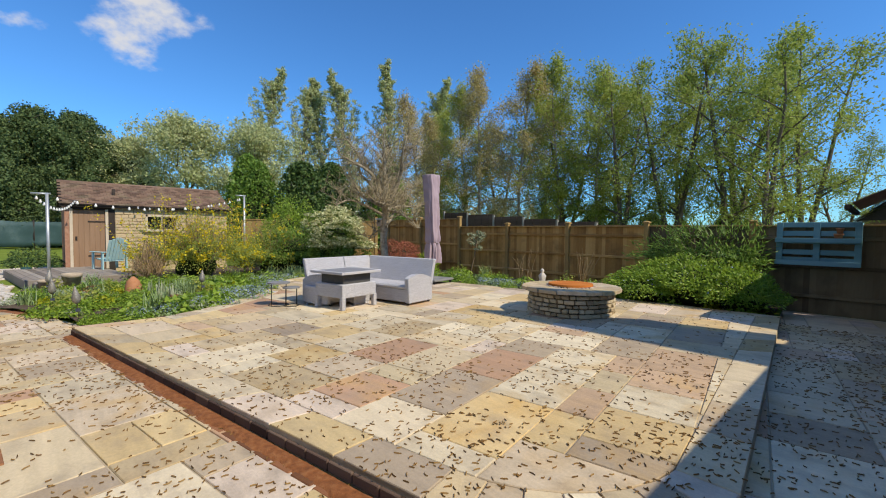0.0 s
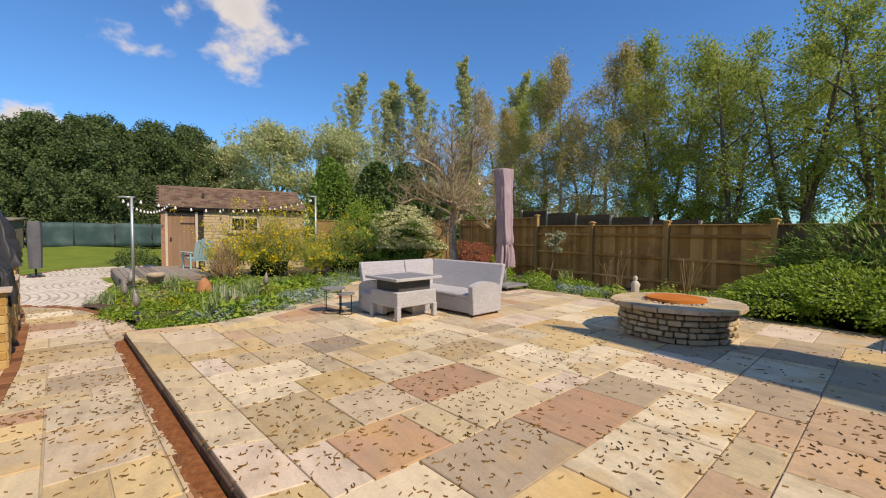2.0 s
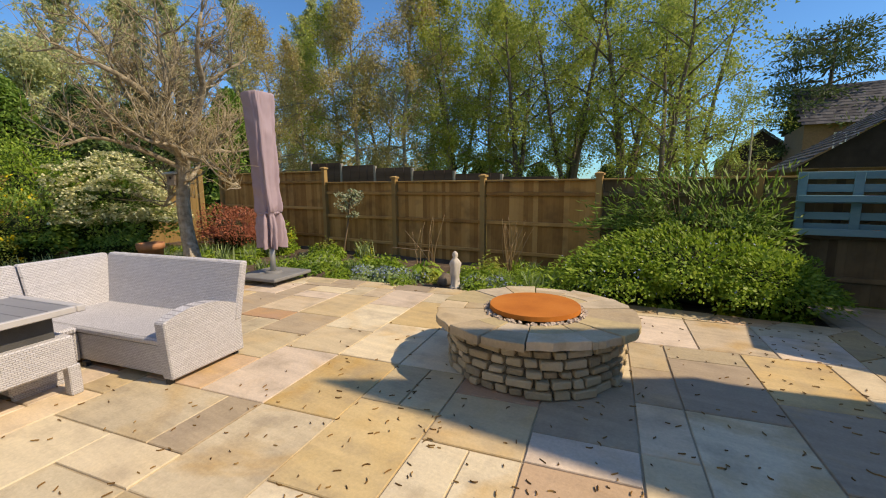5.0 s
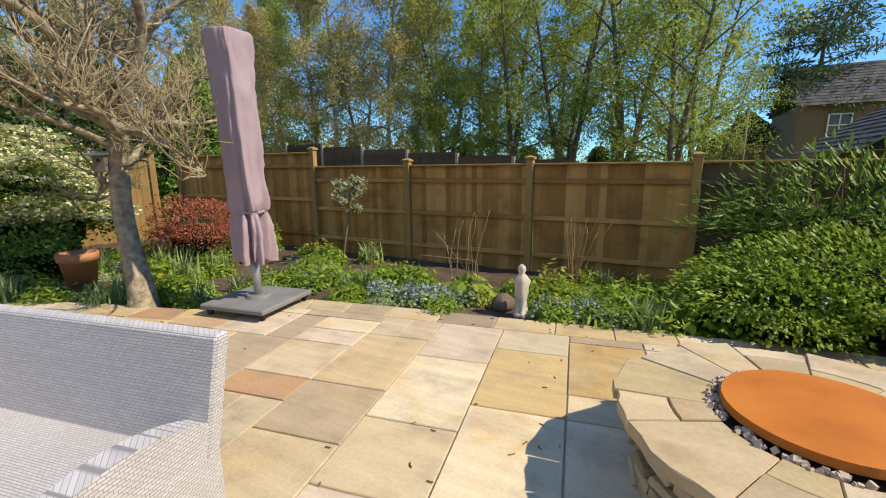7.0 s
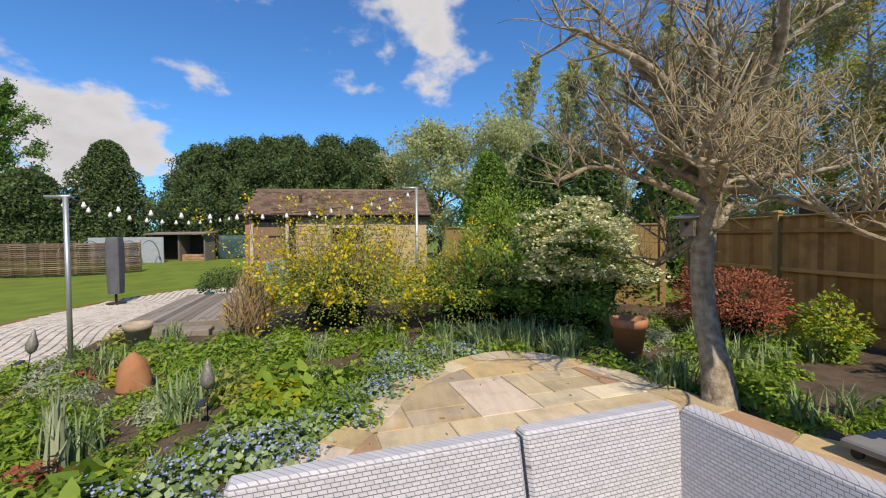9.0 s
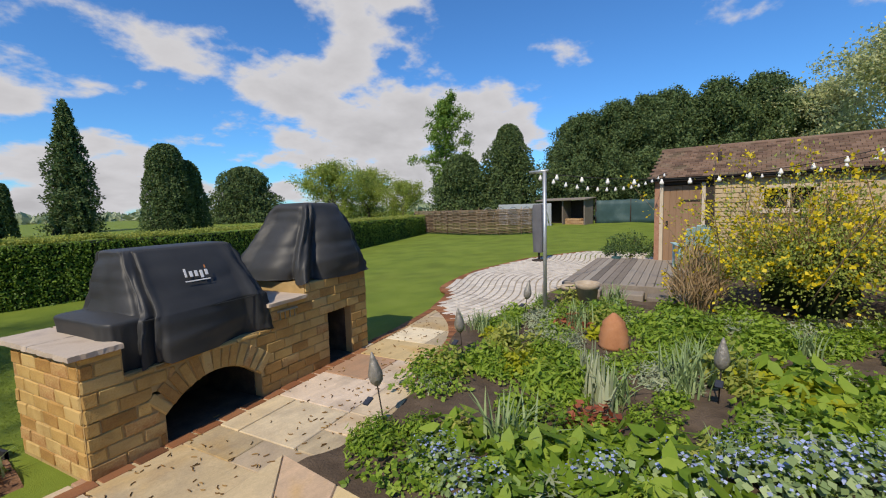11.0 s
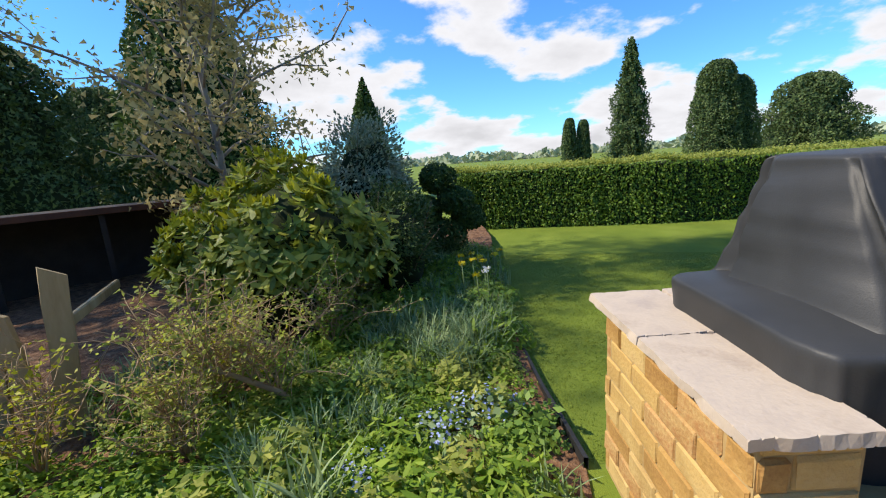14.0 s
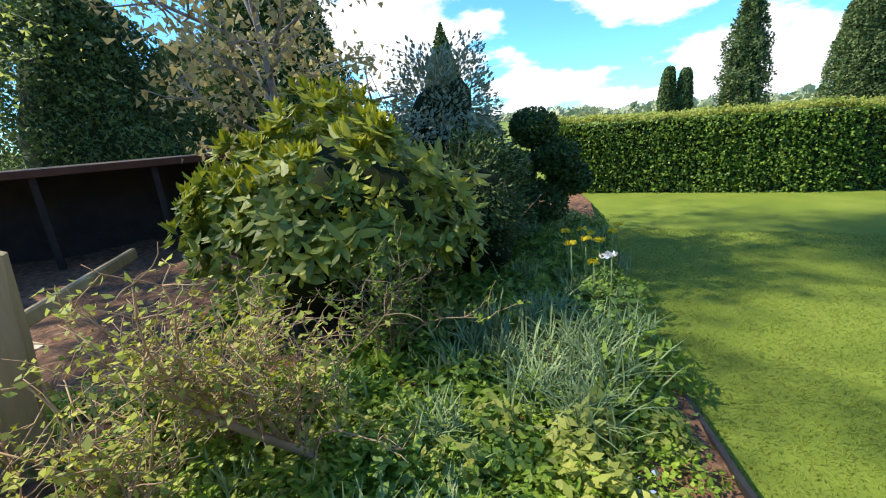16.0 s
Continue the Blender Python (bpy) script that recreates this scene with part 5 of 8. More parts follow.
def pot(x, y, z, r, h, label, material=TERRACOTTA):
    p = tagged(new("plant_pot"), label, "plant pot")
    p.location = (x, y, z)
    lathe("bowl", [(r * 0.68, 0), (r * 0.92, h * 0.78), (r * 1.0, h * 0.79), (r * 1.02, h), (r * 0.9, h), (r * 0.88, h * 0.86)], material, p)
    lathe("compost", [(r * 0.86, h * 0.8), (r * 0.86, h * 0.86)], SOIL, p)
    return p


pot(-3.0, 14.06, -0.04, 0.23, 0.52, "large terracotta pot standing in the bed by the tree")
OLDPOT = mat("weathered_stoneware", [(0.3, 0.22, 0.15), (0.42, 0.34, 0.25), (0.5, 0.43, 0.34)], 0.9, 8, 60, 0.4)
pot(-4.75, 7.2, LOW, 0.19, 0.44, "weathered stoneware pot beside the light pole", OLDPOT)
pot(-5.15, 6.75, LOW, 0.16, 0.28, "small weathered clay pot by the deck", OLDPOT)


def ornaments():
    st = lathe("statue", [(0.09, 0), (0.095, 0.05), (0.075, 0.06), (0.07, 0.2), (0.085, 0.3), (0.07, 0.38), (0.09, 0.46), (0.06, 0.52), (0.035, 0.55), (0.05, 0.59), (0.045, 0.63), (0.015, 0.66)], PALESTONE, None, 20, pose(2.7, 15.72, -0.08) @ Matrix.Scale(0.9, 4), 0.35)
    tagged(st, "pale stone garden figure standing among forget-me-nots", "statue")
    hv = lathe("skep_ornament", [(0.15, 0)] + [(0.16 * math.sqrt(max(0.02, 1 - (k / 9) ** 2.6)) + 0.014 * (k % 2), 0.045 * k) for k in range(1, 10)] + [(0.02, 0.42)], TERRACOTTA, None, 24, pose(-2.85, 8.15, -0.08))
    tagged(hv, "ribbed terracotta beehive-shaped ornament in the bed", "ornament")
    for x, y in ((2.45, 15.85), (3.05, 15.9)):
        o = lathe("stone_ornament", [(0.1, 0), (0.13, 0.06), (0.11, 0.13), (0.05, 0.19)], BARK, None, 12, pose(x, y, -0.08), 0.5)
        tagged(o, "rough brown stone at the edge of the bed", "stone")
    glass = mat("mesh_drop_metal", [(0.2, 0.19, 0.17), (0.36, 0.34, 0.3)], 0.5, 30, 120, 0.6, metal=0.4)
    panel = mat("solar_panel", [(0.02, 0.025, 0.04), (0.05, 0.055, 0.07)], 0.25, 20, 60, 0.1)
    for x, y, h in ((-0.1, 7.12, 0.42), (-1.65, 6.83, 0.42), (-1.9, 9.26, 0.42), (-3.32, 6.75, 0.46)):
        lt = tagged(new("solar_stake_light"), "drop-shaped metal mesh solar light on a stake", "garden light", "solar stake lights")
        lt.matrix_basis = pose(x, y, -0.1, random.Random(x).uniform(-6, 6), random.Random(y).uniform(-9, 9), 0)
        child("stake", tube_mesh("stake", [[(0, 0, 0, 0.006), (0, 0, h - 0.1, 0.006)]], DARKWOOD, 6), lt)
        lathe("drop", [(0.02, h - 0.1), (0.052, h - 0.06), (0.06, h), (0.04, h + 0.07), (0.022, h + 0.13), (0.006, h + 0.18)], glass, lt, 14)
        part("panel", box(-0.04, 0.04, -0.03, 0.03, h - 0.17, h - 0.15, 0.006), panel, lt, m=pose(0.03, 0, 0, 0, 20, 0))


ornaments()


def light_poles():
    bulb = mat("frosted_bulb", [(0.75, 0.74, 0.7), (0.85, 0.84, 0.8)], 0.3, 20, 60, 0)
    cable = mat("black_cable", [(0.015, 0.015, 0.015), (0.03, 0.03, 0.03)], 0.6, 20, 60, 0)
    for x, y, h in ((-3.97, 6.8, 2.13), (-5.9, 11.5, 2.5)):
        p = tagged(new("light_pole"), "slim galvanised pole with a short cross arm for string lights", "pole", "light poles")
        p.location = (x, y, 0)
        child("pole", tube_mesh("pole", [[(0, 0, -0.2, 0.03), (0, 0, h, 0.03)]], METAL, 12), p)
        child("cross_arm", tube_mesh("cross_arm", [[(-0.03, -0.26, h, 0.022), (0.0, 0.06, h + 0.005, 0.022)]], METAL, 10), p)
    runs = (((-3.97, 6.8, 2.1), (-5.9, 11.5, 2.46), 0.32, 14), ((-4.0, 6.6, 2.12), (-9.75, 7.5, 2.35), 0.3, 15), ((-5.9, 11.5, 2.46), (-9.7, 9.0, 2.2), 0.2, 9))
    for a, b, sag, n in runs:
        s = tagged(new("string_lights"), "string of round white festoon bulbs on a dark cable", "string lights", "festoon strings")
        ln = []
        for i in range(25):
            t = i / 24
            ln.append(tuple(a[c] + (b[c] - a[c]) * t - (sag * 4 * t * (1 - t) if c == 2 else 0) for c in range(3)) + (0.006,))
        child("cable", tube_mesh("cable", [ln], cable, 5), s)
        for i in range(n):
            t = (i + 0.5) / n
            q = [a[c] + (b[c] - a[c]) * t - (sag * 4 * t * (1 - t) if c == 2 else 0) for c in range(3)]
            lathe("bulb", [(0.012, 0), (0.016, -0.02), (0.029, -0.05), (0.029, -0.066), (0.012, -0.085)], bulb, s, 10, pose(*q))


light_poles()


def bird_box():
    b = tagged(new("bird_box"), "small weathered bird box fixed to the tree trunk", "bird box")
    b.matrix_basis = pose(-1.82, 14.0, 1.55, 0, 0, 25)
    part("body", box(-0.07, 0.07, -0.07, 0.07, 0, 0.2, 0.004), GREYWOOD, b)
    part("roof", box(-0.1, 0.1, -0.11, 0.09, 0.2, 0.225, 0.004), METAL, b, m=pose(0, 0, 0, 8))
    # Entrance is a dark disc on the front, painted for the shade within
    bm = bmesh.new()
    bmesh.ops.create_cone(bm, segments=14, radius1=0.022, radius2=0.022, depth=0.006, cap_ends=True, matrix=pose(0, -0.072, 0.13, 90))
    part("hole_disc", bm, DARKWOOD, b)


bird_box()


def heater():
    grey = mat("grey_heater_cover", [(0.09, 0.09, 0.1), (0.14, 0.14, 0.15)], 0.7, 5, 100, 0.2)
    h = tagged(new("covered_parasol"), "closed parasol in a slim dark grey cover on the setts", "parasol")
    h.location = (-9.95, 3.95, LOW)
    cloth("cover", [(0.28, 0, 0, 0.13, 0.13), (0.8, 0, 0, 0.15, 0.15), (1.5, 0, 0, 0.16, 0.16), (1.75, 0, 0, 0.14, 0.14)], grey, h, 0.012, 32, 3, waves=5)
    child("pole", tube_mesh("pole", [[(0, 0, 0, 0.03), (0, 0, 0.4, 0.03)]], DARKWOOD, 8), h)
    lathe("base", [(0.22, 0.0), (0.22, 0.04), (0.05, 0.07)], DARKWOOD, h, 20)


heater()


def watering_can():
    """A small green can with a spout, a rose and two handles."""
    green = mat("dark_green_enamel", [(0.015, 0.06, 0.06), (0.03, 0.09, 0.09)], 0.4, 6, 60, 0.1)
    w = tagged(new("watering_can"), "dark teal metal watering can beside the low shrub", "watering can")
    w.matrix_basis = pose(-9.75, 6.3, LOW, 0, 0, 200) @ Matrix.Scale(1.25, 4)
    lathe("body", [(0.1, 0.0), (0.105, 0.02), (0.1, 0.2), (0.085, 0.225), (0.05, 0.23)], green, w, 20)
    child("spout", tube_mesh("spout", [[(0.09, 0, 0.05, 0.022), (0.2, 0, 0.14, 0.017), (0.3, 0, 0.26, 0.013)]], green, 8), w)
    child("rose", tube_mesh("rose", [[(0.295, 0, 0.255, 0.014), (0.33, 0, 0.29, 0.035)]], green, 10), w)
    child("handle", tube_mesh("handle", [[(-0.09 - 0.08 * math.sin(k * math.pi / 8), 0, 0.05 + 0.17 * k / 8, 0.008) for k in range(9)]], green, 6), w)
    child("top_handle", tube_mesh("top_handle", [[(0.08 * math.cos(k * math.pi / 8), 0, 0.22 + 0.08 * math.sin(k * math.pi / 8), 0.008) for k in range(9)]], green, 6), w)


watering_can()


# ---- shed, deck and garden chair ----
def shed():
    ob = tagged(new("garden_shed"), "small brick and stone shed with a mossy tiled roof", "shed")
    brickm = mat("shed_brick", [(0.22, 0.1, 0.06), (0.36, 0.19, 0.12), (0.42, 0.26, 0.17)], 0.9, 9, 60, 0.4)
    stone = mat("shed_stone", [(0.4, 0.29, 0.16), (0.52, 0.4, 0.24), (0.46, 0.33, 0.2)], 0.9, 4, 50, 0.4)
    door = mat("plank_door_wood", [(0.2, 0.12, 0.07), (0.32, 0.2, 0.12)], 0.8, 4, 40, 0.3, stretch=(1, 1, 0.15))
    pale = mat("pale_timber", [(0.5, 0.42, 0.3), (0.6, 0.5, 0.38)], 0.8, 6, 50, 0.2)
    glass = mat("dark_pane", [(0.01, 0.012, 0.014), (0.02, 0.022, 0.025)], 0.08, 5, 20, 0, spec=0.6)
    ob.location = (0.1, -0.2, 0.04)
    X, B = -9.9, -13.2
    z0 = -0.15
    # walls, with the door and window openings left out
    part("wall", box(X - 0.2, X, 7.42, 7.58, z0, 2.1), brickm, ob, "red brick pier")
    part("wall", box(X - 0.2, X, 8.5, 8.72, z0, 2.1), DARKWOOD, ob)
    part("wall", box(X - 0.2, X, 7.58, 8.5, 1.98, 2.1), DARKWOOD, ob)
    part("wall", box(X - 0.25, X - 0.02, 8.72, 9.6, z0, 2.1), stone, ob, "honey stone walling")
    part("wall", box(X - 0.25, X - 0.02, 10.6, 12.3, z0, 2.1), stone, ob)
    part("wall", box(X - 0.25, X - 0.02, 9.6, 10.6, z0, 1.35), stone, ob)
    part("wall", box(X - 0.25, X - 0.02, 9.6, 10.6, 1.85, 2.1), stone, ob)
    part("wall", box(B, X - 0.2, 7.42, 7.62, z0, 2.1), brickm, ob)
    part("wall", box(B, X - 0.25, 12.1, 12.3, z0, 2.1), stone, ob)
    part("wall", box(B, B + 0.2, 7.62, 12.1, z0, 2.1), stone, ob)
    for y in (7.42, 12.12):
        bm = bmesh.new()
        a = [bm.verts.new(q) for q in ((X - 0.05, y, 2.1), (B, y, 2.1), ((X + B) / 2, y, 2.9))]
        b = [bm.verts.new((v.co.x, y + 0.18, v.co.z)) for v in a]
        bm.faces.new(a), bm.faces.new(b[::-1])
        for i in range(3):
            bm.faces.new((a[i], b[i], b[(i + 1) % 3], a[(i + 1) % 3]))
        part("gable", bm, brickm, ob)
    # stones and bricks of the front, laid proud
    rnd = random.Random(4)
    for y0, y1 in ((8.72, 9.58), (10.62, 11.4)):
        z = 0.0
        while z < 2.05:
            h = rnd.uniform(0.09, 0.15)
            y = y0
            while y < y1 - 0.05:
                w = min(rnd.uniform(0.16, 0.36), y1 - y)
                part("stone", box(X - 0.03, X + rnd.uniform(0.0, 0.02), y + 0.008, y + w - 0.008, z + 0.006, min(2.08, z + h) - 0.006, 0.008), stone, ob)
                y += w
            z += h
    leaf = part("door", box(X - 0.12, X - 0.07, 7.62, 8.46, -0.02, 1.96, 0.004), door, ob, "brown plank door with black strap hinges")
    for i in range(6):
        part("plank", box(X - 0.07, X - 0.06, 7.625 + i * 0.14, 7.755 + i * 0.14, -0.02, 1.96, 0.003), door, leaf)
    for z in (0.4, 1.55):
        part("strap_hinge", box(X - 0.06, X - 0.05, 8.0, 8.46, z, z + 0.05, 0.003), DARKWOOD, leaf)
    part("latch", box(X - 0.06, X - 0.03, 7.68, 7.73, 0.95, 1.08, 0.004), DARKWOOD, leaf)
    part("door_frame", box(X - 0.1, X + 0.02, 7.54, 7.62, -0.02, 2.0, 0.005), pale, ob)
    part("door_frame", box(X - 0.1, X + 0.02, 8.46, 8.54, -0.02, 2.0, 0.005), pale, ob)
    win = part("window", box(X - 0.2, X - 0.17, 9.62, 10.58, 1.37, 1.83), glass, ob)
    for b in ((9.58, 9.66, 1.33, 1.87), (10.54, 10.62, 1.33, 1.87), (9.6, 10.6, 1.79, 1.87), (10.07, 10.12, 1.37, 1.83)):
        part("window_frame", box(X - 0.17, X + 0.01, b[0], b[1], b[2], b[3], 0.005), pale, win)
    part("window_sill", box(X - 0.1, X + 0.1, 9.5, 10.7, 1.24, 1.34, 0.01), pale, win)
    part("fascia", box(X - 0.05, X + 0.16, 7.3, 12.4, 2.06, 2.15, 0.006), DARKWOOD, ob)
    # roof slopes with lapped tile courses
    for side in (1, -1):
        rx = (X + B) / 2
        vs, fs = [], []
        rows, per = 15, 30
        run, rise = (X + 0.2 - rx), 0.85
        for r in range(rows):
            t0, t1 = r / rows, (r + 1) / rows
            for k in range(per):
                y0 = 7.28 + (5.14) * (k + 0.5 * (r % 2)) / per
                y1 = min(12.42, y0 + 5.14 / per - 0.008)
                xa, xb = rx + side * run * t0, rx + side * run * t1 * 1.0
                za, zb = 3.0 - rise * t0, 3.0 - rise * t1
                j = rnd.uniform(0, 0.012)
                b0 = len(vs)
                vs += [(xa, y0, za), (xa, y1, za), (xb, y1, zb + 0.03 + j), (xb, y0, zb + 0.03 + j), (xb, y0, zb), (xb, y1, zb)]
                fs += [(b0, b0 + 3, b0 + 2, b0 + 1), (b0 + 3, b0 + 4, b0 + 5, b0 + 2)]
        child("tile_slope", mesh_of("tile_slope", vs, fs, ROOFTILE), ob)
        bm = bmesh.new()
        q = [bm.verts.new(v) for v in ((rx, 7.3, 2.97), (rx, 12.4, 2.97), (rx + side * run, 12.4, 2.12), (rx + side * run, 7.3, 2.12))]
        bm.faces.new(q)
        part("roof_deck", bm, DARKWOOD, ob)
    child("ridge", tube_mesh("ridge", [[((X + B) / 2, 7.28, 2.98, 0.07), ((X + B) / 2, 12.42, 2.98, 0.07)]], ROOFTILE, 8), ob)
    child("flue", tube_mesh("flue", [[(X - 0.6, 8.75, 2.3, 0.05), (X - 0.6, 8.75, 2.75, 0.05)]], DARKWOOD, 8), ob)


shed()


def deck():
    d = tagged(new("timber_deck"), "low weathered timber deck in front of the shed", "deck")
    d.matrix_basis = pose(-5.75, 6.4, 0, 0, 0, 8)
    for i in range(15):
        y = i * 0.145
        part("deck_board", box(-4.0, 0.0, y, y + 0.137, 0.08, 0.11, 0.005), GREYWOOD, d)
    part("fascia_board", box(-4.0, 0.0, -0.03, -0.004, -0.13, 0.105, 0.005), GREYWOOD, d)
    part("fascia_board", box(0.004, 0.03, -0.03, 2.17, -0.13, 0.105, 0.005), GREYWOOD, d)
    for i in range(3):
        part("sleeper", box(0.05, 0.45, 0.1 + i * 0.7, 0.75 + i * 0.7, -0.13, 0.06 - 0.03 * i, 0.015), GREYWOOD, d)
    blue = mat("pale_blue_paint", [(0.3, 0.5, 0.52), (0.4, 0.6, 0.62)], 0.6, 5, 50, 0.15)
    c = tagged(new("garden_chair"), "pale blue slatted wooden lounge chair on the deck", "chair")
    c.matrix_basis = pose(-8.6, 8.25, 0.1, 0, 0, -70)
    for i in range(6):
        x = -0.27 + i * 0.09
        part("back_slat", box(x, x + 0.08, 0, 0.02, 0, 0.78 - 0.04 * abs(i - 2.5), 0.006), blue, c, m=pose(0, 0.28, 0.3, -22))
        part("seat_slat", box(-0.28, 0.28, -0.3 + i * 0.1, -0.21 + i * 0.1, 0.33 - 0.015 * i, 0.35 - 0.015 * i, 0.005), blue, c)
    for x in (-0.33, 0.33):
        part("arm", box(x - 0.06, x + 0.06, -0.36, 0.38, 0.54, 0.565, 0.008), blue, c)
        part("leg", box(x - 0.02, x + 0.02, -0.32, -0.22, 0, 0.54, 0.006), blue, c)
        part("leg", box(x - 0.02, x + 0.02, 0.25, 0.34, 0, 0.54, 0.006), blue, c)


deck()


# ---- far side of the lawn ----
def wattle_fence():
    hazel = mat("hazel_rod", [(0.1, 0.065, 0.04), (0.22, 0.155, 0.1), (0.32, 0.235, 0.165)], 0.9, 5, 40, 0.3, per="object")
    w = tagged(new("wattle_hurdle"), "woven hazel wattle hurdle curving round the vegetable plot", "fence")
    line = smooth_line([(-19.2, -9.2), (-19.0, -7.3), (-18.6, -5.0), (-18.9, -2.6), (-20.5, -0.9)], n=8)
    line = resample(line, 0.25)
    for r in range(31):
        ln = []
        for i, (x, y) in enumerate(line):
            s = 0.035 * (1 if (i // 2 + r) % 2 else -1)
            ln.append((x + s, y + s * 0.2, 0.05 + r * 0.045 + 0.008 * noise.noise((i * 0.5, r * 3.1, 0)), 0.021))
        child("rod", tube_mesh("rod", [ln], hazel, 5), w)
    for i in range(0, len(line), 4):
        x, y = line[i]
        child("stake", tube_mesh("stake", [[(x, y, -0.3, 0.025), (x, y, 1.55, 0.02)]], hazel, 6), w)
    gate = tagged(new("wattle_gate"), "dark wattle gate post at the hedge end", "gate")
    part("post", box(-19.65, -19.5, -9.6, -9.45, -0.3, 1.3, 0.02), DARKWOOD, gate)
    part("panel", box(-21.5, -19.65, -9.56, -9.5, -0.2, 1.1, 0.01), DARKWOOD, gate)


def woodstore():
    s = tagged(new("log_store"), "open-fronted timber log store with split logs", "log store")
    s.matrix_basis = pose(-27.5, -2.2, 0.25, 0, 0, 80)
    part("back_wall", box(-1.8, 1.8, 0.9, 1.0, -0.4, 1.6), DARKWOOD, s)
    for x in (-1.8, 0, 1.7):
        part("side_wall", box(x, x + 0.1, -0.2, 0.9, -0.4, 1.65), GREYWOOD, s)
    part("roof", box(-2.0, 2.0, -0.4, 1.1, 1.65, 1.72), GREYWOOD, s, m=pose(0, 0, 0, 5))
    rnd = random.Random(2)
    logm = mat("split_log", [(0.35, 0.2, 0.1), (0.5, 0.32, 0.17)], 0.9, 5, 30, 0.2, per="object")
    for i in range(26):
        bm = bmesh.new()
        bmesh.ops.create_cone(bm, segments=7, radius1=0.09, radius2=0.09, depth=0.3, cap_ends=True, matrix=pose(0, 0, 0, 90))
        part("log", bm, logm, s, m=pose(0.25 + (i % 9) * 0.16, 0.1, -0.1 + (i // 9) * 0.17, 0, rnd.uniform(0, 60), 0))
    g = tagged(new("greenhouse_frame"), "low grey polytunnel frame beyond the wattle", "greenhouse")
    pale = mat("pale_sheeting", [(0.3, 0.32, 0.34), (0.42, 0.44, 0.46)], 0.5, 5, 40, 0.2)
    g.matrix_basis = pose(-25.5, -5.2, 0.2, 0, 0, 80)
    for i in range(5):
        ln = [(-2.4 + i * 1.2, 0.9 * math.cos(a * math.pi / 10), 0.1 + 1.2 * math.sin(a * math.pi / 10), 0.03) for a in range(11)]
        child("hoop", tube_mesh("hoop", [ln], METAL, 6), g)
    part("lean_to", box(-2.4, 2.4, 1.2, 1.3, -0.4, 1.5, 0.02), pale, g)
    net = mat("green_windbreak", [(0.02, 0.05, 0.05), (0.04, 0.08, 0.08), (0.1, 0.15, 0.15)], 0.6, 1.2, 30, 0.3)
    vs, fs = [], []
    pts = resample([(-28.5, -0.2), (-30.5, 4.0), (-33.0, 9.5), (-33.5, 14.0)], 0.4)
    for i, (x, y) in enumerate(pts):
        for k in range(6):
            vs.append((x + 0.12 * noise.noise((i * 0.6, k * 0.7, 0)), y, 0.1 + 0.34 * k + (0.1 * noise.noise((i * 0.4, 9, 0)) if k == 5 else 0)))
    for i in range(len(pts) - 1):
        fs += [(6 * i + k, 6 * i + k + 1, 6 * i + k + 7, 6 * i + k + 6) for k in range(5)]
    n = tagged(new("windbreak_net"), "dark green windbreak netting sagging under the conifers", "netting")
    sh = child("net", mesh_of("net", vs, fs, net, True), n)
    so = sh.modifiers.new("thickness", "SOLIDIFY")
    so.thickness = 0.02
    for i in range(0, len(pts), 6):
        child("post", tube_mesh("post", [[(*pts[i], -0.2, 0.05), (*pts[i], 1.9, 0.05)]], DARKWOOD, 6), n)


wattle_fence()
woodstore()


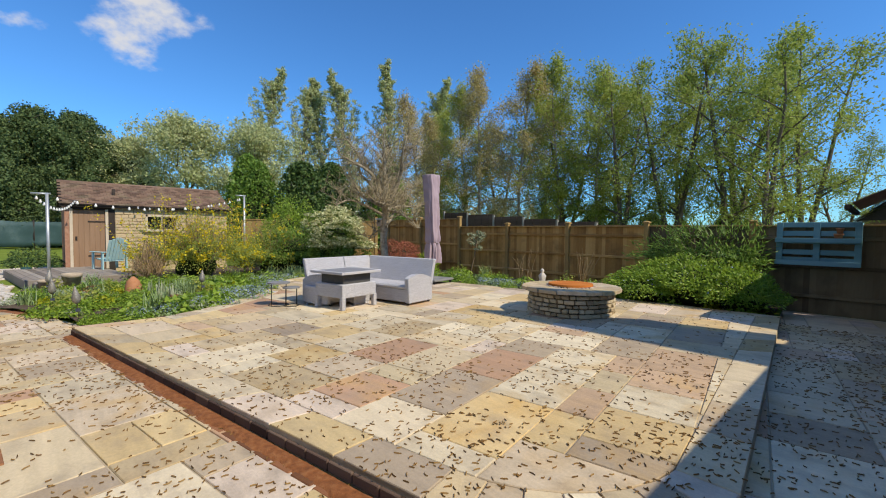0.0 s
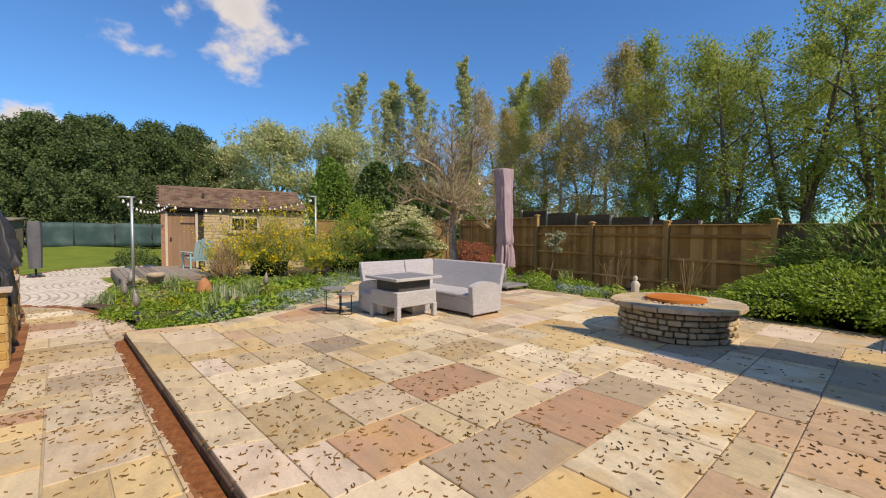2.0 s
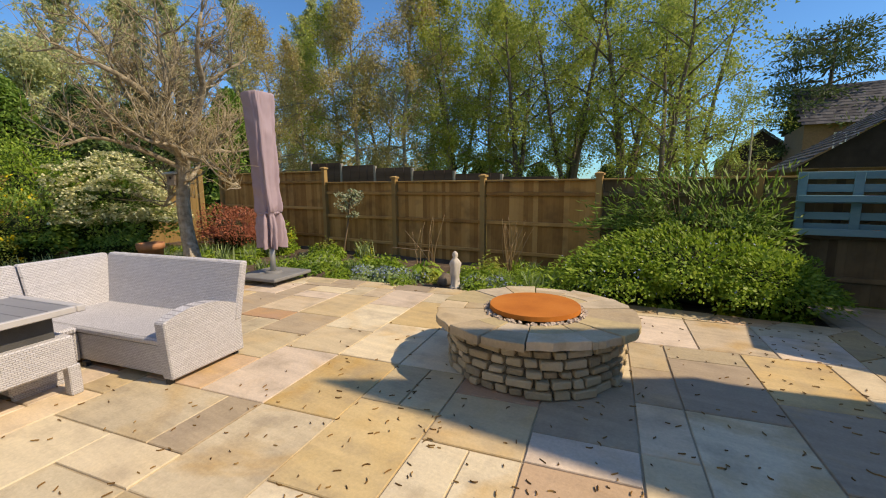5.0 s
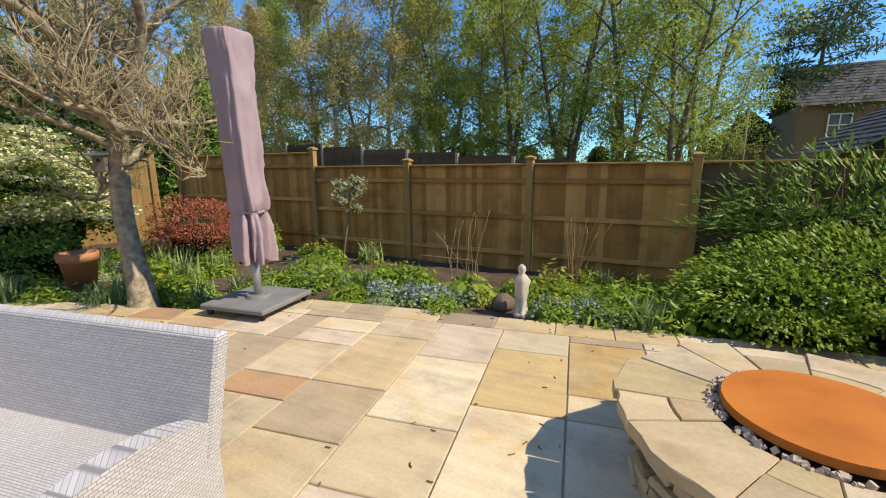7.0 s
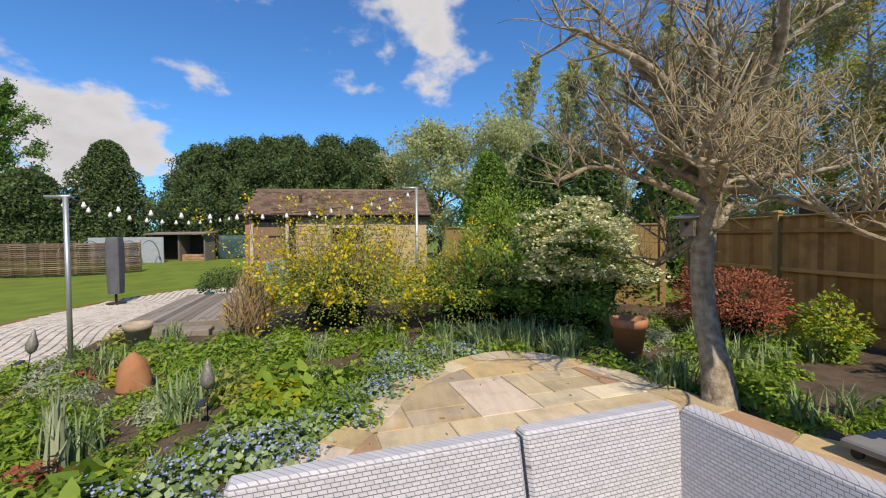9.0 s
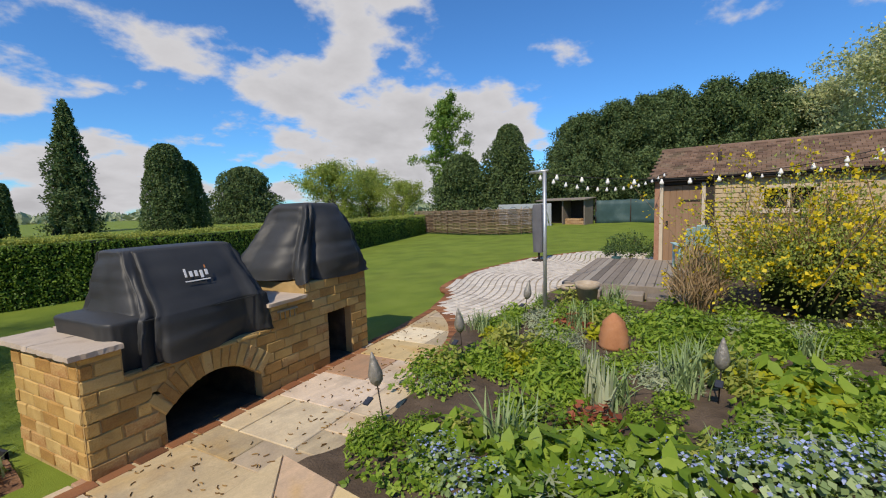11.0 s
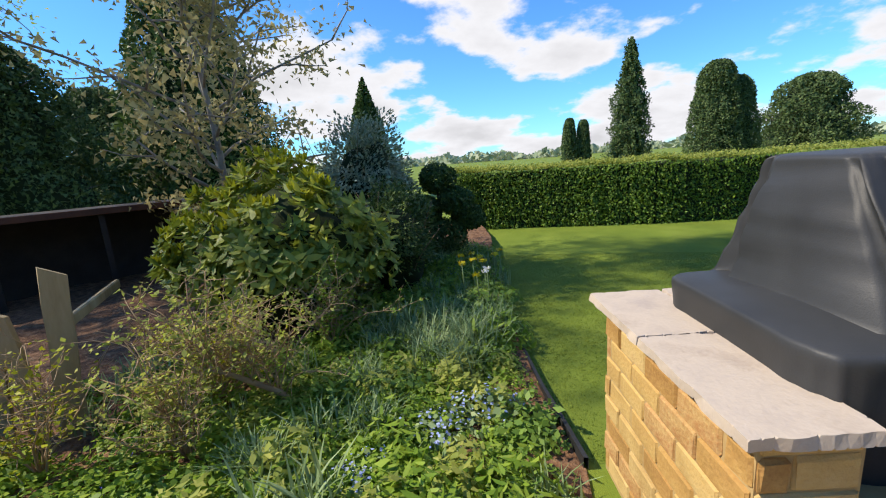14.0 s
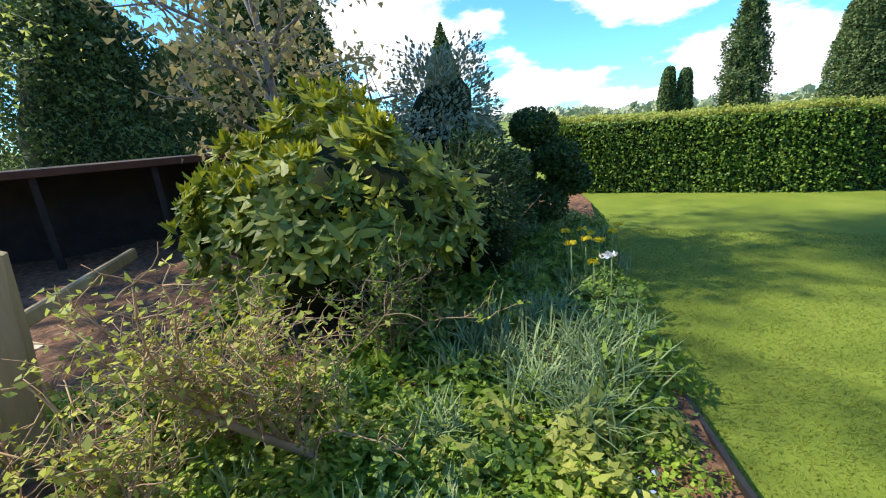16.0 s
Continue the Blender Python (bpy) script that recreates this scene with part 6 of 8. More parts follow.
# ---- house corner, planter wall and neighbours ----
def near_house():
    """The house beside the passage: low eaves and an unseen tall narrow gable that shade the paving."""
    h = tagged(new("house"), "brick house with low eaves along the paved passage", "house")
    part("wall", box(10.05, 10.3, 4.6, 7.4, -0.5, 2.26), HOUSEBRICK, h)
    part("wall", box(10.05, 10.3, 8.6, 15.2, -0.5, 2.26), HOUSEBRICK, h)
    part("lintel_wall", box(10.05, 10.3, 7.4, 8.6, 2.0, 2.26), HOUSEBRICK, h)
    part("door", box(10.12, 10.18, 7.4, 8.6, -0.12, 2.0), GREYWOOD, h)
    part("wall", box(10.3, 17.0, 14.95, 15.2, -0.5, 2.26), HOUSEBRICK, h)
    part("wall", box(10.3, 17.0, 4.6, 4.85, -0.5, 2.26), HOUSEBRICK, h)
    bm = bmesh.new()
    q = [bm.verts.new(v) for v in ((9.9, 4.4, 2.28), (9.9, 15.3, 2.28), (13.6, 15.3, 4.3), (13.6, 4.4, 4.3), (17.3, 4.4, 2.12), (17.3, 15.3, 2.12))]
    bm.faces.new((q[0], q[1], q[2], q[3]))
    bm.faces.new((q[3], q[2], q[5], q[4]))
    bmesh.ops.solidify(bm, geom=bm.faces[:], thickness=0.1)
    part("roof", bm, ROOFTILE, h)
    # Unseen wing, added to throw shade over the fence and passage end
    part("shade_wing_wall", box(12.0, 16.0, 15.4, 18.6, -0.5, 4.2), HOUSEBRICK, h)
    part("wing_roof", box(11.85, 16.2, 15.3, 18.75, 4.2, 4.35, 0.02), ROOFTILE, h)
    part("store_wall", box(8.66, 10.04, 15.42, 15.6, -0.5, 1.86), HOUSEBRICK, h)
    part("store_wall", box(8.66, 8.84, 15.6, 17.6, -0.5, 1.86), HOUSEBRICK, h)
    bm = bmesh.new()
    q = [bm.verts.new(v) for v in ((8.2, 15.25, 1.88), (8.2, 17.7, 1.88), (11.95, 17.7, 3.9), (11.95, 15.25, 3.9))]
    bm.faces.new(q)
    bmesh.ops.solidify(bm, geom=bm.faces[:], thickness=0.08)
    part("store_roof", bm, ROOFTILE, h)
    part("gutter", box(8.12, 8.2, 15.25, 17.7, 1.78, 1.86, 0.015), DARKWOOD, h)
    # Unseen gable, its outline fitted to the pointed shadow on the terrace
    for y in (13.45, 14.6):
        part("shade_gable_wall", box(10.4, 15.0, y, y + 0.25, 2.1, 4.7), HOUSEBRICK, h)
    part("shade_gable_wall", box(10.4, 10.62, 13.7, 14.6, 2.1, 4.7), HOUSEBRICK, h)
    bm = bmesh.new()
    a = [bm.verts.new(v) for v in ((10.35, 13.4, 4.7), (10.35, 14.9, 4.7), (10.35, 13.95, 7.5))]
    b = [bm.verts.new((15.0, v.co.y, v.co.z)) for v in a]
    bm.faces.new(a), bm.faces.new(b[::-1])
    for i in range(3):
        bm.faces.new((a[i], b[i], b[(i + 1) % 3], a[(i + 1) % 3]))
    part("gable_roof", bm, ROOFTILE, h)


def planter_wall():
    teal = mat("faded_teal_paint", [(0.08, 0.2, 0.25), (0.13, 0.29, 0.34), (0.2, 0.36, 0.4)], 0.7, 4, 40, 0.2, stretch=(0.2, 1, 1))
    p = tagged(new("pallet_planter"), "teal painted pallet shelf hung on the fence with clay pots", "shelf")
    p.location = (7.0, 17.62, 0.82)
    for z in (0.05, 0.2, 0.42, 0.57, 0.74):
        part("slat", box(0, 1.25, 0.05, 0.07, z, z + 0.1, 0.004), teal, p)
    for x in (0.0, 0.57, 1.15):
        part("upright", box(x, x + 0.1, 0.02, 0.049, 0, 0.84, 0.004), teal, p)
    for z in (0.0, 0.44):
        part("shelf", box(0, 1.25, -0.1, 0.018, z, z + 0.02, 0.004), teal, p)
        part("shelf_front", box(0, 1.25, -0.12, -0.101, z, z + 0.09, 0.004), teal, p)
    for x, r, h, z in ((7.93, 0.07, 0.16, 1.283), (7.95, 0.06, 0.1, 1.444), (7.73, 0.05, 0.07, 1.283), (7.38, 0.06, 0.06, 1.283), (7.58, 0.05, 0.05, 0.843), (7.83, 0.06, 0.06, 0.843)):
        pot(x, 17.58, z, r, h, "small clay pot resting on the pallet shelf")


def neighbours():
    slate = mat("dark_slate", [(0.03, 0.03, 0.035), (0.07, 0.07, 0.08), (0.1, 0.1, 0.11)], 0.7, 6, 40, 0.4, per="island")
    white = mat("white_window_paint", [(0.7, 0.7, 0.68), (0.8, 0.8, 0.78)], 0.5, 8, 50, 0.05)
    glass = mat("house_pane", [(0.02, 0.025, 0.03), (0.05, 0.055, 0.06)], 0.06, 5, 20, 0, spec=0.6)

    def roof(ob, x0, x1, y0, y1, ze, zr, along, rows=16, per=26):
        rnd = random.Random(int(x0 * 7))
        for side in (-1, 1):
            vs, fs = [], []
            for r in range(rows):
                t0, t1 = r / rows, (r + 1) / rows
                for k in range(per):
                    if along == "y":
                        c, half = (x0 + x1) / 2, (x1 - x0) / 2
                        a0 = y0 + (y1 - y0) * (k + 0.5 * (r % 2)) / per
                        a1 = min(y1, a0 + (y1 - y0) / per)
                        f = lambda a, t, dz: (c + side * half * t, a, zr - (zr - ze) * t + dz)
                    else:
                        c, half = (y0 + y1) / 2, (y1 - y0) / 2
                        a0 = x0 + (x1 - x0) * (k + 0.5 * (r % 2)) / per
                        a1 = min(x1, a0 + (x1 - x0) / per)
                        f = lambda a, t, dz: (a, c + side * half * t, zr - (zr - ze) * t + dz)
                    b0 = len(vs)
                    j = rnd.uniform(0.02, 0.04)
                    vs += [f(a0, t0, 0), f(a1, t0, 0), f(a1, t1, j), f(a0, t1, j), f(a0, t1, 0), f(a1, t1, 0)]
                    fs += [(b0, b0 + 1, b0 + 2, b0 + 3), (b0 + 3, b0 + 2, b0 + 5, b0 + 4)]
            child("slate_slope", mesh_of("slate_slope", vs, fs, slate), ob)

    g = tagged(new("outbuilding"), "low neighbouring outbuilding with a dark slate roof", "building")
    part("wall", box(8.4, 14.2, 24.4, 29.5, -0.3, 1.85), HOUSEBRICK, g)
    roof(g, 7.8, 14.8, 24.0, 30.0, 1.85, 4.2, "y")
    bm = bmesh.new()
    v = [bm.verts.new(q) for q in ((7.9, 24.3, 1.86), (14.7, 24.3, 1.86), (11.3, 24.3, 4.15))]
    bm.faces.new(v)
    part("gable", bm, DARKWOOD, g)
    hs = tagged(new("house"), "two-storey brick house with white sash windows beyond the fence", "house")
    part("wall", box(11.6, 26.0, 48.0, 56.0, -0.3, 5.3), HOUSEBRICK, hs)
    roof(hs, 11.2, 26.5, 47.6, 56.4, 5.25, 8.4, "x", 14, 40)
    for x in (13.2, 16.4, 19.6):
        for z in (3.3,):
            w = part("window", box(x, x + 1.1, 47.93, 47.97, z, z + 1.35), glass, hs)
            for b in ((x - 0.06, x + 0.02, z - 0.06, z + 1.4), (x + 1.08, x + 1.16, z - 0.06, z + 1.4), (x, x + 1.1, z + 0.64, z + 0.71), (x, x + 1.1, z - 0.06, z), (x, x + 1.1, z + 1.34, z + 1.4), (x + 0.52, x + 0.58, z, z + 1.35)):
                part("window_frame", box(b[0], b[1], 47.86, 47.95, b[2], b[3]), white, w)
    part("chimney", box(19, 20, 51.5, 52.4, 7.8, 9.6), HOUSEBRICK, hs)
    h2 = tagged(new("house"), "distant brown-roofed house with a white gable truss", "house")
    part("wall", box(7.0, 13.5, 58.0, 66.0, -0.3, 3.4), HOUSEBRICK, h2)
    roof(h2, 6.6, 13.9, 57.6, 66.4, 3.3, 6.2, "y", 12, 30)
    bm = bmesh.new()
    v = [bm.verts.new(q) for q in ((7.0, 58.0, 3.35), (13.5, 58.0, 3.35), (10.25, 58.0, 6.0))]
    bm.faces.new(v)
    part("gable", bm, DARKWOOD, h2)
    cn = tagged(new("outbuilding"), "low neighbouring garden room with a white sheet roof", "building")
    part("wall", box(-19.6, -15.9, 23.2, 25.4, -0.3, 2.55), GREYWOOD, cn)
    part("roof", box(-19.9, -15.6, 22.9, 25.7, -0.05, 0.05, 0.01), white, cn, "white ribbed sheet roof", m=pose(0, 0, 2.72, 0, 0, 0))
    for k in range(9):
        part("roof_rib", box(-19.75 + 0.5 * k, -19.69 + 0.5 * k, 22.9, 25.7, 2.772, 2.81, 0.006), white, cn)
    pole = tagged(new("telegraph_pole"), "plain wooden telegraph pole beyond the fence", "pole")
    child("pole", tube_mesh("pole", [[(8.6, 46, -0.3, 0.08), (8.6, 46, 5.6, 0.06)]], GREYWOOD, 8), pole)


near_house()
planter_wall()
neighbours()


# ---- trees ----


def conifer(name, label, h, width, n, size, seed, leaf=LEAF["conifer"], power=0.8, clear=0.05, ragged=0.25, group=""):
    """A dense conifer: a trunk, tiers of limbs, and needle sprays filling a tapering outline."""
    rnd, rg = random.Random(seed), np.random.default_rng(seed)
    ob = tagged(new(name), label, "tree", group)
    lines = [limb(rnd, (0, 0, -0.2), (0, 0, 1), h, 0.03 * h * 0.6, 0.02, 6, 0.02)]
    for i in range(26):
        f = clear + (0.95 - clear) * i / 26
        a = i * 2.4
        lines.append(limb(rnd, (0, 0, f * h), (math.cos(a), math.sin(a), 0.35), width * 0.5 * (1 - f) ** power, 0.04, 0.01, 3, 0.1))
    child("trunk", tube_mesh("trunk", lines, BARK, 5), ob)
    z = clear + (1 - clear) * (1 - np.sqrt(rg.uniform(0, 1, n)) ** (1 / max(0.4, power)))
    a = rg.uniform(0, 2 * math.pi, n)
    env = np.clip((1 - (z - clear) / (1 - clear)), 0, 1) ** power
    lump = np.array([1 + ragged * noise.noise((math.cos(t) * 2.2 + seed, math.sin(t) * 2.2, q * h * 0.55)) + ragged * 0.6 * noise.noise((math.cos(t) * 5, math.sin(t) * 5 + seed, q * h * 1.4)) for t, q in zip(a, z)])
    r = width * 0.5 * env * lump * (0.55 + 0.45 * rg.uniform(0, 1, n) ** 0.4)
    zz = z * h + h * 0.018 * ragged * rg.normal(size=n) + 0.06 * h * ragged * (lump - 1)
    pts = np.column_stack([r * np.cos(a), r * np.sin(a), zz])
    # Solid core painted near-black in place of the shade between sprays
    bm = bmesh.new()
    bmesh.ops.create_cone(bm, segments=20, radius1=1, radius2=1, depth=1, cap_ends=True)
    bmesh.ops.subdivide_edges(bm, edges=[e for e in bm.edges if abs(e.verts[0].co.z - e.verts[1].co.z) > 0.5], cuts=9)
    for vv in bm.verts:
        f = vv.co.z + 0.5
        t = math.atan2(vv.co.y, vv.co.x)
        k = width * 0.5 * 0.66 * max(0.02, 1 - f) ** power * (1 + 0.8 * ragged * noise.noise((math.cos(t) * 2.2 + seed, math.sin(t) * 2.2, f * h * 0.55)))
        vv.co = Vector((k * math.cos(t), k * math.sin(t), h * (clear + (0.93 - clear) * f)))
    part("shade_fill", bm, SHADE_GREEN, ob, smooth=True)
    child("crown", leaf_mesh("crown", pts, size, leaf, 0.75, 0.0, seed, tri=True), ob)
    return ob


def far_trees():
    G = "birches beyond the fence"
    lab = "tall birch in thin spring leaf beyond the fence"
    b1 = tree("birch_tree", lab, "tree", 13.5, 5.4, LEAF["birch"], 16000, 0.12, 11, PALEBARK, 0.16, 0.2, 28, 0.5, group=G)
    b2 = tree("birch_tree", "tall birch with brown catkins and bare twigs", "tree", 13.0, 5.2, LEAF["bud"], 18000, 0.105, 12, PALEBARK, 0.15, 0.18, 28, 0.6, group=G)
    b3 = tree("broadleaf_tree", "spreading tree in fresh green leaf on dark trunks", "tree", 12.5, 7.5, LEAF["wood"], 11500, 0.135, 13, BARK, 0.2, 0.16, 26, 0.2, group="trees beyond the fence", stems=2)
    b4 = tree("broadleaf_tree", "tall many-stemmed tree, sparse young leaves", "tree", 13.5, 6.8, LEAF["wood"], 10500, 0.13, 14, BARK, 0.19, 0.16, 24, 0.1, group="trees beyond the fence", stems=3)
    rows = ((b2, -15.5, 27.0, 0.93), (b1, -13.4, 29.5, 0.97), (b2, -11.5, 29.3, 1.02), (b2, -9.4, 31.0, 1.05), (b1, -7.3, 32.4, 1.06), (b1, -5.4, 35.0, 1.0), (b3, -3.6, 34.4, 1.02), (b4, -0.9, 35.4, 1.0), (b3, 2.1, 36.2, 1.12), (b4, 5.2, 37.5, 0.98), (b1, -1.8, 40.0, 1.05), (b1, -6.3, 40.0, 1.05), (b2, -18.0, 31.0, 0.95), (b1, -11.0, 37.0, 1.0), (b3, -15.0, 36.0, 0.9), (b3, 4.4, 33.0, 0.9), (b4, -8.5, 36.0, 0.95), (b3, 6.6, 40.5, 0.6), (b4, 1.2, 42.0, 1.0), (b1, -20.5, 34.0, 1.0))
    rnd = random.Random(5)
    used = set()
    for i, (src, x, y, s) in enumerate(rows):
        f = put if src.name not in used else again
        used.add(src.name)
        f(src, x, y, -0.2, rnd.uniform(0, 360), s)
    pop = tree("poplar_tree", "slender upright poplar in pale new leaf", "tree", 20.0, 3.3, LEAF["poplar"], 21000, 0.15, 21, PALEBARK, 0.2, 0.12, 84, -0.6, group="row of poplars", spread=2.6)
    put(pop, -37.0, 22.3, -0.5)
    for i, (x, y, s) in enumerate(((-35.5, 26.3, 1.0), (-33.9, 29.4, 1.0), (-32.2, 32.4, 1.0), (-30.5, 34.9, 1.03), (-28.5, 38.0, 1.0))):
        again(pop, x, y, -0.5, 70 * i + 40, s)
    th = conifer("holly_tree", "dark evergreen undergrowth beneath the tall trees", 5.4, 5.0, 8000, 0.2, 63, LEAF["dark"], 0.42, 0.02, 0.6, "undergrowth beyond the fence")
    for i, (x, y, s) in enumerate(((-27.0, 38.0, 1.0), (-24.0, 40.5, 0.9), (-21.5, 43.0, 1.1), (-18.5, 41.0, 0.8), (-16.5, 44.5, 1.0), (-13.5, 43.0, 0.85), (-11.0, 45.0, 1.05), (-8.2, 43.5, 0.8), (-6.0, 46.0, 0.95), (-3.2, 45.0, 0.75), (-0.6, 47.0, 0.9), (1.8, 46.0, 0.7))):
        (put if i == 0 else again)(th, x, y, -0.3, 83 * i, s * 0.68)
    y1 = tree("broadleaf_tree", "yellow-green rounded tree coming into leaf", "tree", 11.0, 9.0, LEAF["poplar"], 24000, 0.18, 31, BARK, 0.24, 0.18, 24, 0.0)
    put(y1, -33.0, 15.6, -0.3)
    again(y1, -28.5, 19.5, -0.3, 130, 0.95)
    again(y1, -38, 12.5, -0.3, 200, 0.9)


def conifers():
    c1 = conifer("conifer", "big dark green conifer at the end of the lawn", 10.5, 8.8, 38000, 0.19, 41, power=0.5, clear=0.1, ragged=0.95, group="conifers at the lawn's end")
    spots = ((-36.0, -3.5, 0.88), (-36.6, -1.2, 0.94), (-37.0, 1.2, 0.96), (-36.4, 3.8, 0.92), (-37.5, 6.2, 1.0), (-38.0, 8.8, 0.95), (-41.5, -6.5, 0.95), (-42.0, 2.0, 1.08), (-43.0, 9.0, 1.1), (-40.0, 12.0, 0.88), (-40.5, -2.0, 1.02))
    put(c1, *spots[0][:2], 0.0, 0, spots[0][2])
    for i, (x, y, s) in enumerate(spots[1:]):
        again(c1, x, y, 0.0, 57 * i, s)
    td = tree("broadleaf_tree", "tall ivy-clad tree with thin outer twigs", "tree", 13.4, 5.6, LEAF["mid"], 20000, 0.18, 42, BARK, 0.25, 0.15, 28, 0.0)
    put(td, -32.8, -16.3, 0)
    put(conifer("conifer", "rounded blue-green conifer beyond the lawn", 9.2, 6.5, 17000, 0.21, 43, power=0.45, ragged=0.35), -34.3, -10.3, 0)
    put(conifer("conifer", "dense dark conifer beside the tall tree", 6.5, 6.5, 15000, 0.21, 44, power=0.4, ragged=0.4), -31.7, -13.9, 0)
    gr = tree("broadleaf_tree", "low rounded tree in bright spring green", "tree", 7.0, 8.5, LEAF["wood"], 20000, 0.18, 45, BARK, 0.2, 0.1, 24, 0.0)
    put(gr, -29.0, -30.0, -0.5)
    again(gr, -36.0, -32.0, -0.8, 90, 1.0)
    again(gr, -34.0, -24.0, -0.5, 190, 0.7)
    put(conifer("cypress", "pair of small dark clipped cypresses", 6.4, 2.3, 5000, 0.24, 46, LEAF["conifer"], 0.25, 0.0, 0.2), -3.3, -55.3, -0.6)
    put(conifer("cypress", "small dark upright cypress", 6.1, 2.2, 5000, 0.24, 47, LEAF["conifer"], 0.25, 0.0, 0.2), -5.2, -55.7, -0.6)
    put(conifer("cypress", "tall tapering dark conifer above the hedge", 16.0, 5.6, 14000, 0.3, 48, power=0.62, clear=0.02, ragged=0.7), -11.5, -57.4, -0.6)
    it = conifer("yew_tree", "broad columnar dark yew above the hedge", 9.6, 5.6, 20000, 0.2, 49, LEAF["conifer"], 0.3, 0.0, 0.2)
    put(it, -15.7, -40.2, -0.7)
    again(it, -17.7, -40.8, -0.7, 60, 0.85)
    yw = conifer("yew_tree", "spreading dark yew tree", 9.6, 12.0, 20000, 0.27, 50, LEAF["conifer"], 0.38, 0.05, 0.4)
    put(yw, -30.8, -53.4, -1.2)
    put(conifer("conifer", "dark green cone of clipped conifer", 7.4, 4.6, 14000, 0.2, 51, LEAF["dark"], 0.9, 0.0, 0.12), 12.7, -20.7, -0.3)
    put(conifer("conifer", "large dark conifer behind the magnolia", 13.5, 8.8, 30000, 0.2, 52, LEAF["dark"], 0.75, 0.0, 0.25), 18.0, -11.6, -0.3)
    dk = conifer("conifer", "dark evergreen crowding the border", 7.0, 8.0, 26000, 0.15, 53, LEAF["conifer"], 0.4, 0.0, 0.35)
    put(dk, 21.0, -5.0, -0.3)
    again(dk, 26.0, -14.0, -0.3, 100, 1.0)
    pn = tagged(new("scots_pine"), "tall dark pine with flat open tiers", "tree")
    rnd, rg = random.Random(8), np.random.default_rng(8)
    lines, pts = [limb(rnd, (0, 0, -0.3), (0.02, 0, 1), 12.8, 0.35, 0.06, 8, 0.03)], []
    for i in range(24):
        f = 0.3 + 0.68 * i / 24
        a = i * 2.4
        ln = limb(rnd, (0, 0, 12.8 * f), (math.cos(a), math.sin(a), 0.15), 5.2 * (1 - 0.55 * (f - 0.3) / 0.7) * rnd.uniform(0.6, 1), 0.09, 0.02, 4, 0.12)
        lines.append(ln)
        for q in ln[2:]:
            pts.append(np.array(q[:3]) + rg.normal(size=(150, 3)) * np.array([0.7, 0.7, 0.22]))
    child("trunk", tube_mesh("trunk", lines, BARK, 6), pn)
    child("crown", leaf_mesh("crown", np.vstack(pts), 0.3, LEAF["conifer"], 0.35, 0, 8), pn)
    put(pn, 12.9, 52.0, -0.2)


def hollies():
    h = conifer("holly_tree", "dense dark holly behind the side fence", 7.5, 4.6, 9000, 0.2, 61, LEAF["mid"], 0.5, 0.02, 0.4)
    put(h, -16.4, 15.7, -0.2, 0, 0.74)
    d = conifer("holly_tree", "dark evergreen behind the blossom shrub", 6.6, 5.0, 9000, 0.2, 62, LEAF["dark"], 0.45, 0.02, 0.4)
    put(d, -13.6, 17.0, -0.2, 0, 0.8)
    again(d, -18.5, 21.5, -0.2, 80, 0.95)
    again(h, -11.0, 21.0, -0.2, 150, 0.75)
    again(d, -14.5, 23.0, -0.2, 200, 0.8)
    again(h, -22.0, 17.0, -0.2, 250, 0.9)


